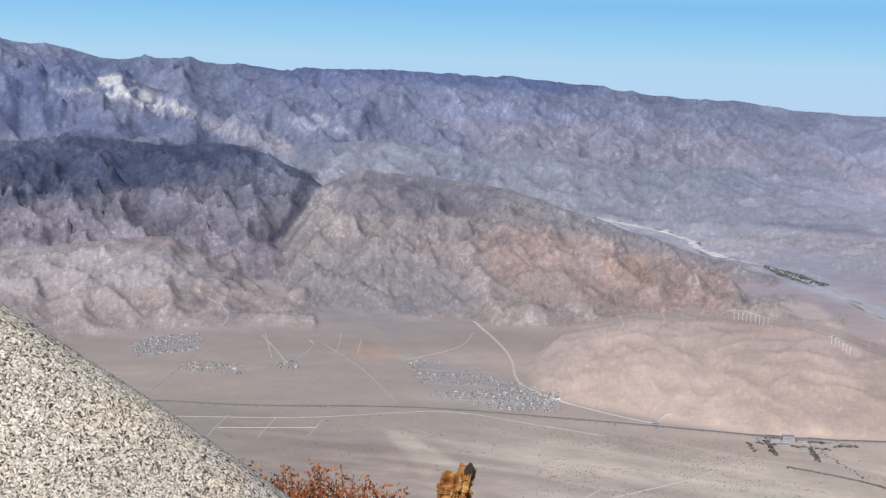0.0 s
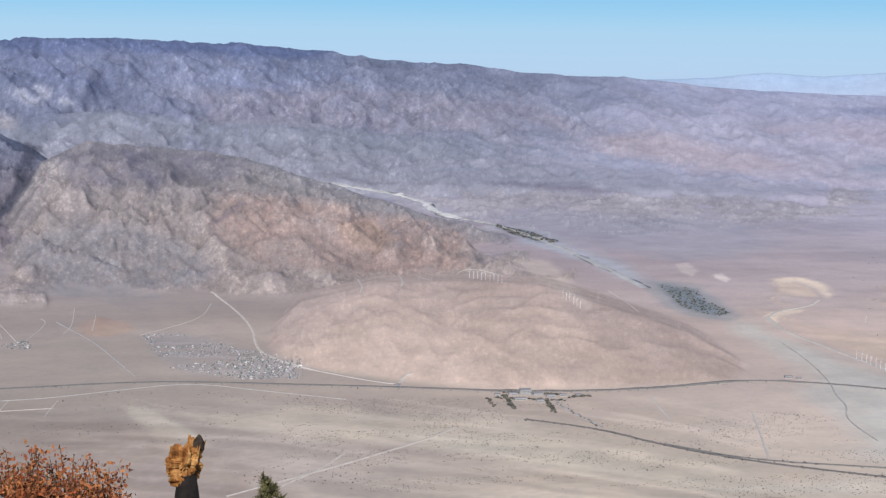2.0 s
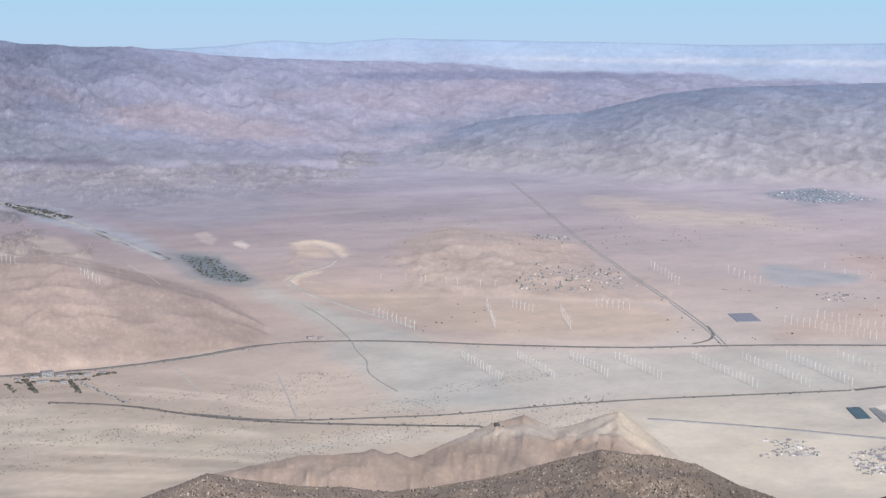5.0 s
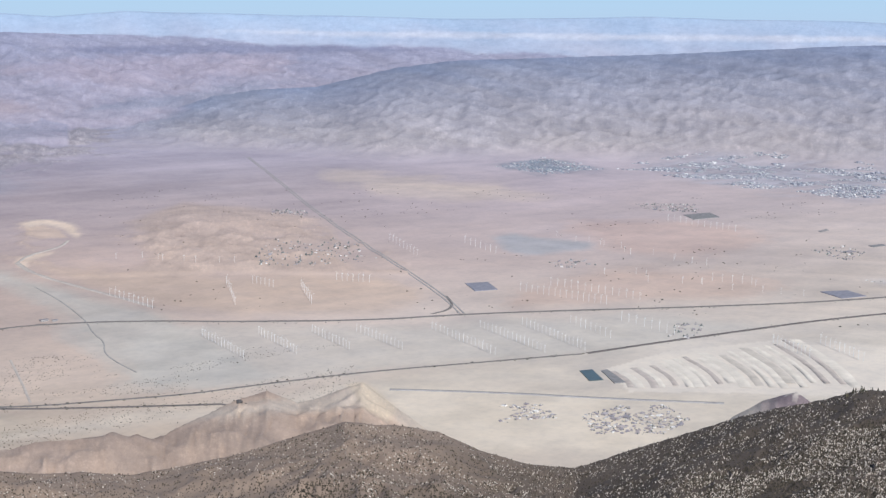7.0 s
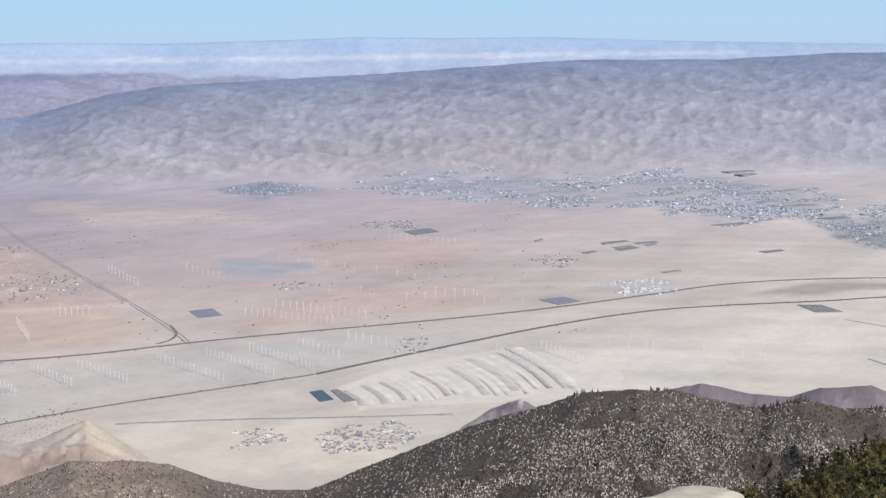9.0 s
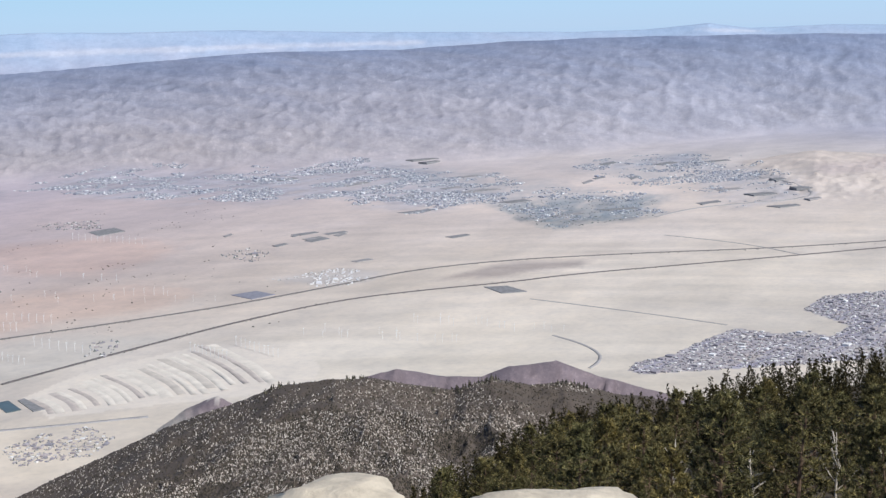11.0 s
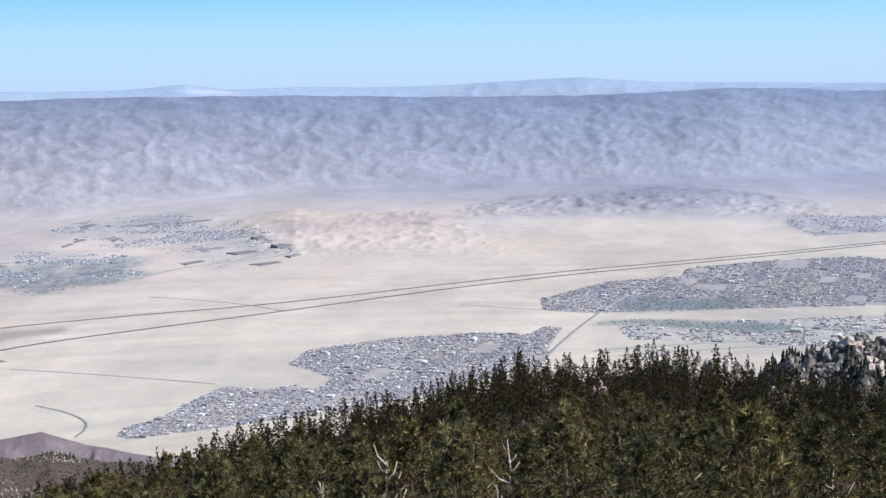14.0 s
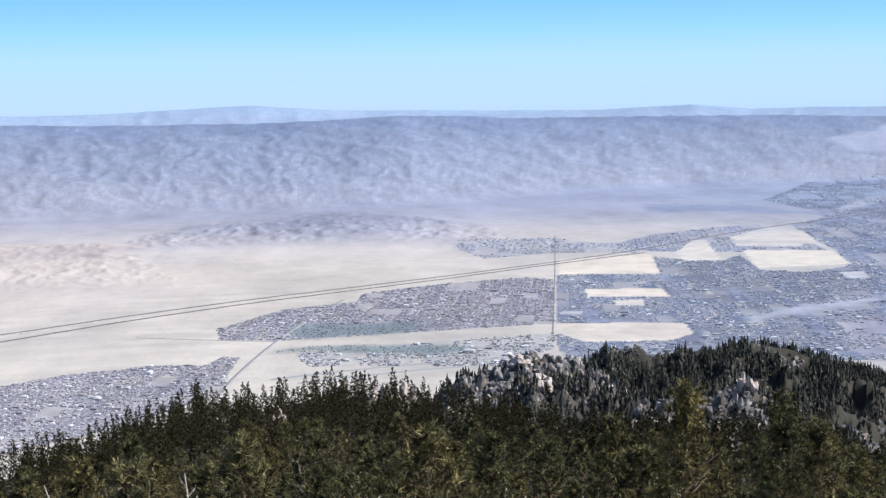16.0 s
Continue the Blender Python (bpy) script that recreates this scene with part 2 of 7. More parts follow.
RANGES = {
    # high forested mountains beyond the pass
    "sierra": Range([(-60, 1.0), (-16.9, 1.3), (-15.4, 1.07), (-13.8, 0.91), (-12.6, 0.72), (-10.7, 0.81), (-8.1, 0.67), (-6, 0.53), (-3.4, 0.65), (-0.7, 0.47), (1.9, 0.44), (2.6, 0.52), (4.5, 0.3), (6.3, 0.14), (8.1, -0.06), (9.7, -0.18), (10.9, -0.11), (12.1, -0.33), (12.8, -0.41), (15.4, -0.58), (17.5, -0.62), (18.4, -0.7), (21.4, -1.0), (25.8, -1.16), (30.2, -1.25), (33.2, -1.43), (36.5, -1.43), (42, -1.6), (50, -1.8), (64, -2.1)],
                    [(-20, 4300), (10, 4450), (30, 4620)], [(-20, -3.9), (8, -4.6), (20, -5.0), (30, -4.4), (40, -3.6)],
                    [(-20, 3000), (8, 3100), (20, 3050), (30, 3300), (40, 3600)], 0.35, [(-20, 120), (6, 85), (14, 40), (22, 24), (40, 10)], 190, 1.0, 3, 0.15, 2.6, cell=230, depth=26, fade=[(-20, 1), (10, .8), (18, .5), (30, .35), (45, .3)]),
    "sierra_mid": Range([(-40, .2), (-16.5, .1), (-14.5, -.25), (-12.4, .15), (-11.2, -.35), (-9, -.75), (-7, -1.0), (-5.2, -.75), (-3, -1.2), (0, -1.5), (3, -1.2), (6, -1.6), (10, -2.2), (15, -2.9), (20, -3.6)],
                        3900, [(-20, -4.0), (8, -4.5), (20, -4.7)], 3150, 0.3, 75, 150, 1.0, 5, 0.1, 2.4, cell=170, depth=18, fade=1),
    "sierra_low": Range([(-9, -3.4), (-7.5, -2.7), (-5, -2.3), (-2, -2.1), (1, -2.5), (4, -2.35), (7.5, -2.9), (11, -3.1), (15, -3.5), (19, -3.6), (25, -4.3)],
                        3420, [(-8, -4.8), (25, -5.0)], 2900, 0.25, [(-9, 42), (8, 34), (18, 16)], 100, 1.0, 7, 0.12, 2.4, cell=120, depth=9, fade=[(-9, 1), (10, .8), (20, .5)]),
    # dark ridge before it
    "dark_ridge": Range([(-40, -2.5), (-16.9, -2.5), (-14.2, -2.24), (-11.7, -2.36), (-8.5, -2.33), (-6.8, -2.75), (-5.2, -3.5), (-3.5, -4.8), (-1, -7)],
                        2750, [(-20, -7.4), (-9, -8.0), (-5, -8.2)], 1950, 0.35, 66, 130, 0.95, 11, 0.22, 2.0, cell=150, depth=17, fade=1),
    # brown foothills in the middle of the pass
    "foothills": Range([(-12, -9.6), (-10.5, -9.0), (-9, -8.2), (-7.8, -7.1), (-6.6, -6.1), (-5.0, -4.1), (-3.3, -3.35), (-.6, -3.55), (2.5, -3.9), (4.7, -4.6), (6.7, -5.2), (9.8, -6.05), (13, -7.0), (15.5, -8.6)],
                       [(-8, 2350), (0, 2450), (10, 2250)], [(-10, -9.2), (-2, -9.7), (4, -9.3), (12, -8.4)], [(-10, 1650), (4, 1640), (12, 1800)], 0.3, 50, 110, 1.0, 21, 0.16, 2.0, cell=150, depth=11, fade=1),
    "left_foothills": Range([(-40, -6.6), (-16.9, -6.6), (-13.8, -6.2), (-10.6, -6.0), (-8, -7.4), (-5, -9.3)], 1980,
                            [(-20, -10.6), (-14, -9.9), (-8, -9.0)], [(-20, 1440), (-8, 1640)], 0.2, 30, 80, 1.0, 23, 0.2, 2.0, cell=90, depth=7, fade=1),
    "bench": Range([(2, -5.6), (6, -4.9), (12, -4.5), (20, -4.45), (26, -4.6), (31, -5.2)], 3250, [(2, -7.5), (14, -7.6), (24, -6.6), (31, -5.9)], [(2, 2150), (14, 2050), (24, 2350), (31, 2650)], 0.02, 17, 80, 0.8, 27, 0.4, 1.6, cell=120, depth=3, fade=1),
    "orange_knoll": Range([(-4.6, -10.9), (-3.8, -10.2), (-3.0, -9.98), (-2.2, -10.15), (-1.5, -10.7)], 1530, -10.75, 1425, 0.25, 6, 40, 0.7, 29, 0.2, 1.0),
    # rounded tan hill with windmills on its back
    "round_hill": Range([(2.2, -12.4), (3.2, -10.9), (4.8, -9.5), (7.7, -8.77), (11.4, -8.6), (14.2, -8.74), (16.9, -9.5), (20, -10.35), (22.3, -11.5), (24, -12.3)],
                        [(2, 1420), (11, 1540), (22, 1330)], [(2, -11.7), (8.7, -12.55), (13.1, -12.9), (18.2, -12.6), (24, -12.0)],
                        [(2, 1300), (9, 1212), (13, 1180), (18, 1208), (24, 1270)], 0.12, 8, 62, 0.62, 31, 0.1, 1.4, cell=110, depth=1.2, fade=1),
    # low mesa beyond the wash
    "mesa": Range([(20.5, -9.8), (21.8, -8.5), (23.4, -8.2), (25.4, -8.5), (29.3, -8.0), (33.6, -8.2), (38, -8.6)], [(20, 1860), (38, 1840)],
                  [(20, -10.2), (38, -10.3)], [(20, 1500), (38, 1470)], 0.05, 8, 70, 0.55, 37, 0.2, 1.4, cell=80, depth=2, fade=1),
    # long pale range across the valley
    "long_range": Range([(16, -5.9), (21.4, -5.3), (24.9, -4.75), (28.9, -4.0), (30.5, -3.5), (32.2, -3.25), (34.5, -3.15), (37.5, -2.42), (39.7, -2.13), (44.1, -1.97),
                         (48.4, -1.8), (52.5, -1.56), (55.5, -1.4), (61, -1.45), (65.3, -1.26), (69.6, -1.2), (77, -1.25), (82.2, -1.38), (88, -1.4),
                         (91.4, -1.3), (93.6, -1.17), (96.5, -1.22), (98, -1.32), (104.5, -1.3), (108.8, -1.3), (112, -1.38), (118, -1.5)],
                        [(20, 3150), (35, 3600), (50, 3900), (86, 4120), (94, 4230), (100, 4400), (118, 4750)],
                        [(20, -5.3), (31.6, -5.65), (37.3, -6.05), (42, -5.9), (47, -5.95), (56, -6.0), (63, -5.75), (68, -5.7), (75, -5.0), (85, -5.05), (94, -4.8), (100, -4.4), (105, -3.95), (112, -3.65), (118, -3.6)],
                        [(20, 2900), (31.6, 2725), (37.3, 2545), (42, 2610), (56, 2570), (68, 2700), (75, 3080), (90, 3180), (94, 3260), (97, 3390), (101, 3630), (105, 3850), (112, 4050), (118, 4150)],
                        0.25, [(20, 10), (40, 13), (60, 10), (85, 9), (105, 4)], 75, 1.0, 41, 0.08, 1.7, cell=150, depth=2.4, fade=[(20, .9), (60, 1), (90, .9), (105, .6)]),
    # crumpled pale dunes and mud hills
    "mud_hills": Range([(70.5, -8), (72, -7.0), (73.6, -6.1), (76.9, -5.62), (80.3, -5.8), (82.3, -5.8), (85.6, -6.2), (87.8, -7.2), (90, -8.2)], 2550,
                       [(70, -7.6), (80, -7.8), (90, -8.0)], [(70, 2010), (80, 1985), (90, 1930)], 0.12, 6, 60, 0.9, 47, 0.4, 1.6, cell=50, depth=3.0, fade=1),
    "grey_hills": Range([(80.5, -6.3), (83, -5.7), (86, -5.35), (89, -5.2), (91.4, -5.05), (94.4, -5.2), (97, -5.5), (99.5, -5.9)], 2780, -6.1, 2460,
                        0.06, 10, 45, 0.8, 53, 0.6, 1.2, cell=60, depth=3, fade=1),
    # faint ranges at the very end
    "last_ranges": Range([(5, -1.5), (12, -1.0), (18.4, -0.66), (20.3, -0.58), (22.7, -0.34), (24.7, -0.46), (27.1, -0.26), (30.2, -0.32), (33.4, -0.38), (36.5, -0.42), (39, -0.5), (43.7, -0.46), (47.1, -0.38), (50.2, -0.46), (54.5, -0.5), (58.8, -0.7), (64, -0.85), (68, -0.95), (70.5, -0.92), (72.9, -0.75), (74.5, -0.98), (77.5, -0.92), (80, -0.98), (83, -0.92), (88, -0.68), (91.4, -0.93), (98, -1.02), (101.5, -1.02), (105, -0.86), (107.3, -1.05), (109.8, -1.0), (113, -1.0), (118, -1.2)],
                         4800, -2.2, 4350, 0.5, 8, 160, 1.2, 61, 0.2, 4.0),
    # bare tan spurs at the mountain's foot
    "spurs": Range([(14, -19), (18, -17.4), (20, -16.8), (24, -16.3), (26.2, -16.15), (28.3, -16.4), (30.6, -15.4), (32.4, -14.85), (33.6, -15.35), (35, -15.02), (36.2, -14.62), (37.4, -15.5), (40, -17.2), (43, -19)],
                   [(14, 800), (26, 800), (32, 880), (40, 900)], -20.0, 620, 0.75, 13, 50, 0.9, 67, 0.12, 1.0, cell=45, depth=4, fade=1),
    # scrubby granite ridge
    "scrub_ridge": Range([(8, -21), (15, -18.3), (18.4, -17.3), (19.7, -16.9), (22.7, -17.4), (27.1, -17.8), (30.7, -17.35), (33.9, -16.5), (35.5, -16.15), (37.5, -16.25),
                          (39.3, -16.55), (41, -17.25), (43, -17.75), (44.8, -17.8), (46.8, -17.1), (48.7, -16.5), (51.3, -15.55), (53.5, -14.95), (55.5, -14.35), (58, -14.05),
                          (60.2, -14.25), (62.8, -14.75), (64.3, -14.3), (65.8, -14.6), (67.2, -14.5), (69.5, -15.0), (71.7, -15.2), (76, -15.8), (84, -17)],
                         [(10, 560), (44, 600), (58, 540), (76, 560)], -24.0, 330, 0.55, 11, 45, 0.8, 75, 0.12, 1.2, cell=70, depth=2.5, fade=1),
    "brown_knolls": Range([(49.5, -17), (51, -15.45), (52.1, -14.8), (53.4, -14.4), (54.2, -14.9), (56.5, -15.2), (59.1, -14.0), (60.5, -13.72), (62.5, -14.06), (63.9, -14.1), (65, -13.72), (67, -13.55),
                           (68.6, -14.15), (71.5, -14.85), (75, -16)], 740, -18.5, 620, 0.6, 7, 40, 0.8, 73, 0.12, 1.0, cell=30, depth=4, fade=1),
    # wooded spur beyond the near forest, and rocky knolls before it
    "wooded_spur": Range([(97, -14.5), (99.5, -12.6), (100.8, -11.6), (101.2, -10.9), (101.9, -10.4), (104.6, -10.35), (107.6, -9.9), (110.1, -10.35), (113, -11.1), (122, -12)],
                         [(97, 640), (103, 660), (115, 700)], -17.0, 480, 0.55, 24, 50, 0.8, 79, 0.15, 1.6, cell=70, depth=8, fade=1),
    "rocky_knoll": Range([(93.8, -13.5), (95.6, -11.7), (97, -11.2), (98.6, -10.65), (99.7, -10.95), (101, -11.2), (102.4, -11.9), (103.7, -12.4), (105.2, -12.1), (106.5, -11.75),
                          (108, -11.85), (109, -12.3), (111, -13.2), (114, -15)],
                         [(94, 500), (101, 520), (104, 450), (112, 460)], -17.0, 360, 0.6, 20, 30, 0.75, 83, 0.35, 1.3, cell=45, depth=5, fade=1),
}
# tops of the near forest, by bearing
FOREST_TOP = [(-180, -24), (40, -24), (52, -22), (58, -20), (61, -18.5), (65, -16.5), (68.5, -15.4), (72.5, -14.7), (77.5, -13.8), (82, -12.6), (85.8, -11.3), (88.3, -11.6),
              (92.3, -11.25), (95.2, -11.8), (100.2, -12.6), (106.8, -12.7), (113, -13.4), (130, -15), (180, -24)]
FOREST_FAR = [(-180, 220), (60, 240), (70, 330), (85, 400), (95, 400), (104, 300), (118, 280)]


def smooth_max(a, b, k):
    h = np.clip(0.5 + 0.5 * (a - b) / k, 0, 1)
    return b + (a - b) * h + k * h * (1 - h)


def forest_height(b, r):
    top, rc = np.interp(b, [k[0] for k in FOREST_TOP], [k[1] for k in FOREST_TOP]), np.interp(b, [k[0] for k in FOREST_FAR], [k[1] for k in FOREST_FAR])
    q = np.clip(np.log(np.maximum(r, 1) / 40) / np.log(rc / 40), 0, 1)
    low = np.minimum(-17.2, top - 2)
    dip = low + (top - low) * q - np.degrees(np.arctan(7.0 / np.maximum(r, 12)))
    z = EYE + np.minimum(r, rc) * tan_deg(np.maximum(dip, -50)) - 0.62 * np.maximum(r - rc, 0)
    near = -0.16 * r - 0.0105 * r * r + 0.12 * fbm(r * np.cos(np.radians(b)) / 1.5, r * np.sin(np.radians(b)) / 1.5, 90, 3)
    z = np.where(r < 22, np.minimum(near, z + 60), z)
    return z + np.clip((r - 25) / 60, 0, 1) * 3.0 * fbm(r * np.cos(np.radians(b)) / 40, r * np.sin(np.radians(b)) / 40, 91, 4)


# the ground's grid of bearings and distances
COLS = np.concatenate([np.arange(-20, 118, 0.1), np.arange(118, 340.5, 3.0)])
RINGS = np.concatenate([[0.3], np.geomspace(0.8, 60, 26)[:-1], np.geomspace(60, 370, 62)[:-1], np.linspace(370, 620, 84)[:-1], np.geomspace(620, 830, 20)[:-1], np.geomspace(830, 4900, 400)])


def lay_land():
    """The height of the ground over the grid, and each range's share in it."""
    b, r = np.meshgrid(COLS, RINGS, indexing="ij")
    x, y = r * np.sin(np.radians(b)), r * np.cos(np.radians(b))
    z = FLOOR + 0.5 * fbm(x / 160, y / 160, 5, 4) + 0.0 * r
    flank = EYE - 3 - r * math.tan(radians(21.0))
    z = smooth_max(z, np.where(r < 20, -99, flank), 6)
    share = {}
    for name, rg in RANGES.items():
        i = rg.reach(b, r)
        h, u, n = np.full(b.shape, -900.0), np.zeros(b.shape), np.zeros(b.shape)
        ci, ri = np.nonzero(i.any(1))[0], np.nonzero(i.any(0))[0]
        if len(ci) and len(ri):
            k = (slice(ci[0], ci[-1] + 1), slice(ri[0], ri[-1] + 1))
            h[k], u[k], n[k] = rg.carved(b[k], r[k])
            h[~i], u[~i], n[~i] = -900.0, 0.0, 0.0
        k = 9.0 if name in ("sierra", "long_range", "foothills", "dark_ridge", "last_ranges", "bench", "left_foothills", "sierra_mid", "sierra_low") else 3.0
        share[name] = (h - z, u, n)
        z = smooth_max(z, h, k)
    f = forest_height(b, r)
    share["forest"] = (f - z, r)
    z = np.where(r < 24, f, np.maximum(z, f))
    return z, share


LAND, SHARE = lay_land()


def sample(field, x, y):
    """A field of the grid at x, y (arrays), between its points."""
    x, y = np.asarray(x, float), np.asarray(y, float)
    b = np.mod(np.degrees(np.arctan2(x, y)) + 20, 360) - 20
    c = np.interp(b, COLS, np.arange(len(COLS)))
    q = np.interp(np.hypot(x, y), RINGS, np.arange(len(RINGS)))
    i, j = np.minimum(c.astype(int), len(COLS) - 2), np.minimum(q.astype(int), len(RINGS) - 2)
    fc, fq = c - i, q - j
    return (field[i, j] * (1 - fq) + field[i, j + 1] * fq) * (1 - fc) + (field[i + 1, j] * (1 - fq) + field[i + 1, j + 1] * fq) * fc


def land(x, y):
    """The height of the ground at x, y (arrays)."""
    return sample(LAND, x, y)


def place(bearing, dip):
    """Where a line of sight from the summit, by bearing and dip, first meets the land."""
    bearing, dip = np.broadcast_arrays(np.atleast_1d(np.asarray(bearing, float)), np.atleast_1d(np.asarray(dip, float)))
    rs = np.geomspace(700, 4850, 240)
    sx, sy = np.sin(np.radians(bearing)), np.cos(np.radians(bearing))
    z = land(sx[:, None] * rs, sy[:, None] * rs)
    gap = EYE + rs * tan_deg(dip)[:, None] - z
    over = gap <= 0
    i = np.maximum(np.where(over.any(1), over.argmax(1), len(rs) - 1), 1)
    k = np.arange(len(i))
    f = np.clip(gap[k, i - 1] / (gap[k, i - 1] - gap[k, i] + 1e-9), 0, 1)
    r = rs[i - 1] + (rs[i] - rs[i - 1]) * f
    x, y = sx * r, sy * r
    return np.stack([x, y, land(x, y)], 1)

# -- materials ------------------------------------------------------------------------
def srgb(text, k=1.0):
    """A colour from its hex text, as linear values."""
    v = np.array([int(text[i:i + 2], 16) / 255 for i in (0, 2, 4)])
    return np.where(v <= 0.04045, v / 12.92, ((v + 0.055) / 1.055) ** 2.4) * k


def material(name, rough=0.9):
    m = bpy.data.materials.new(name)
    m.use_nodes = True
    nodes, links = m.node_tree.nodes, m.node_tree.links
    bsdf = nodes["Principled BSDF"]
    bsdf.inputs["Roughness"].default_value = rough
    bsdf.inputs["Specular IOR Level"].default_value = 0.2
    return m, nodes, links, bsdf


def noise_node(nodes, links, scale, detail=4.0, rough=0.6, coord="Object", stretch=None):
    tc = nodes.new("ShaderNodeTexCoord")
    n = nodes.new("ShaderNodeTexNoise")
    n.inputs["Scale"].default_value, n.inputs["Detail"].default_value, n.inputs["Roughness"].default_value = scale, detail, rough
    if stretch:
        mp = nodes.new("ShaderNodeMapping")
        mp.inputs["Scale"].default_value = stretch
        links.new(tc.outputs[coord], mp.inputs["Vector"])
        links.new(mp.outputs[0], n.inputs["Vector"])
    else:
        links.new(tc.outputs[coord], n.inputs["Vector"])
    return n


def ramp_node(nodes, links, source, stops):
    r = nodes.new("ShaderNodeValToRGB")
    els = r.color_ramp.elements
    while len(els) < len(stops):
        els.new(0.5)
    for e, (p, c) in zip(els, stops):
        e.position, e.color = p, (*c, 1)
    links.new(source, r.inputs["Fac"])
    return r


def mix_node(nodes, links, kind, fac, a, b):
    m = nodes.new("ShaderNodeMix")
    m.data_type, m.blend_type = "RGBA", kind
    for sock, v in ((m.inputs[0], fac), (m.inputs[6], a), (m.inputs[7], b)):
        if isinstance(v, bpy.types.NodeSocket):
            links.new(v, sock)
        elif isinstance(v, (int, float)):
            sock.default_value = v
        else:
            sock.default_value = (*v, 1)
    return m.outputs[2]


def bump_node(nodes, links, source, bsdf, strength, distance):
    b = nodes.new("ShaderNodeBump")
    b.inputs["Strength"].default_value, b.inputs["Distance"].default_value = strength, distance
    links.new(source, b.inputs["Height"])
    links.new(b.outputs[0], bsdf.inputs["Normal"])


def land_material():
    """Desert soil, rock and scrub: the region's soil colour, with stones, gravel and brush at several sizes; rugged where the ground is rock."""
    m, nodes, links, bsdf = material("desert_ground", 0.95)
    soil = nodes.new("ShaderNodeVertexColor")
    soil.layer_name = "soil"
    rock = soil.outputs["Alpha"]
    broad = noise_node(nodes, links, 0.03, 5, 0.62)
    fine = noise_node(nodes, links, 0.16, 4, 0.65)
    crags = noise_node(nodes, links, 0.016, 9, 0.6, coord="UV")
    crags.noise_type = "RIDGED_MULTIFRACTAL"
    crags.inputs["Lacunarity"].default_value = 2.15
    crags.inputs["Distortion"].default_value = 0.35
    brush = noise_node(nodes, links, 0.10, 7, 0.78, coord="UV")
    wide = noise_node(nodes, links, 0.005, 4, 0.55)
    c = mix_node(nodes, links, "MULTIPLY", 0.6, soil.outputs[0], ramp_node(nodes, links, wide.outputs[0], [(0.3, (.84, .85, .88)), (0.5, (1, 1, 1)), (0.7, (1.10, 1.08, 1.05))]).outputs[0])
    c = mix_node(nodes, links, "MULTIPLY", 0.36, c, ramp_node(nodes, links, broad.outputs[0], [(0.3, (.74, .75, .79)), (0.5, (.98, .97, .96)), (0.68, (1.14, 1.11, 1.06))]).outputs[0])
    c = mix_node(nodes, links, "MULTIPLY", 0.3, c, ramp_node(nodes, links, fine.outputs[0], [(0.32, (.78, .78, .81)), (0.52, (1, 1, 1)), (0.72, (1.12, 1.10, 1.07))]).outputs[0])
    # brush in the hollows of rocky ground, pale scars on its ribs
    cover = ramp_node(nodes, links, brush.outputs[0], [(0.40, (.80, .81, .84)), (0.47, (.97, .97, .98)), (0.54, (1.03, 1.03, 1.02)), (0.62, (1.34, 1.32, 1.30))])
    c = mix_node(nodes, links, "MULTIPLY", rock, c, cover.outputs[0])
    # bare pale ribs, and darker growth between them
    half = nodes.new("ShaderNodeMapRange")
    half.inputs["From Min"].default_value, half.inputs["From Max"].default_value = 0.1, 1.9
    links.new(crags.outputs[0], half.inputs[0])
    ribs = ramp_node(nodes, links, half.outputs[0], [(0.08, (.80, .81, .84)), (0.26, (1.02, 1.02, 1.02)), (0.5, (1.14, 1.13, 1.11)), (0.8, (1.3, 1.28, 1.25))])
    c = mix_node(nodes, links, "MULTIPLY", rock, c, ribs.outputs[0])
    # bare rock in patches, and dark thickets, on rugged ground
    slabs = noise_node(nodes, links, 0.12, 9, 0.74, coord="UV", stretch=(1.0, 0.7, 1.0))
    where = noise_node(nodes, links, 0.011, 4, 0.6, coord="UV")
    both = mix_node(nodes, links, "MIX", 0.30, slabs.outputs[0], where.outputs[0])
    pale = ramp_node(nodes, links, both, [(0.37, (.58, .60, .65)), (0.44, (.92, .92, .94)), (0.50, (1, 1, 1)), (0.545, (1.02, 1.02, 1.02)), (0.57, (1.38, 1.36, 1.33)), (0.63, (1.60, 1.56, 1.50))])
    c = mix_node(nodes, links, "MULTIPLY", rock, c, pale.outputs[0])
    thicket = noise_node(nodes, links, 0.24, 7, 0.7, coord="UV", stretch=(0.8, 1.3, 1.0))
    dots = ramp_node(nodes, links, thicket.outputs[0], [(0.36, (.62, .64, .68)), (0.42, (.97, .97, .98)), (0.60, (1, 1, 1)), (0.66, (1.2, 1.19, 1.17))])
    c = mix_node(nodes, links, "MULTIPLY", rock, c, dots.outputs[0])
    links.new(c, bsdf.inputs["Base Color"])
    rough = nodes.new("ShaderNodeMath")
    rough.operation = "MULTIPLY"
    links.new(crags.outputs[0], rough.inputs[0])
    links.new(rock, rough.inputs[1])
    b1 = nodes.new("ShaderNodeBump")
    b1.inputs["Strength"].default_value, b1.inputs["Distance"].default_value = 0.4, 7.0
    links.new(rough.outputs[0], b1.inputs["Height"])
    b2 = nodes.new("ShaderNodeBump")
    b2.inputs["Strength"].default_value, b2.inputs["Distance"].default_value = 0.15, 1.0
    links.new(fine.outputs[0], b2.inputs["Height"])
    links.new(b1.outputs[0], b2.inputs["Normal"])
    links.new(b2.outputs[0], bsdf.inputs["Normal"])
    return m


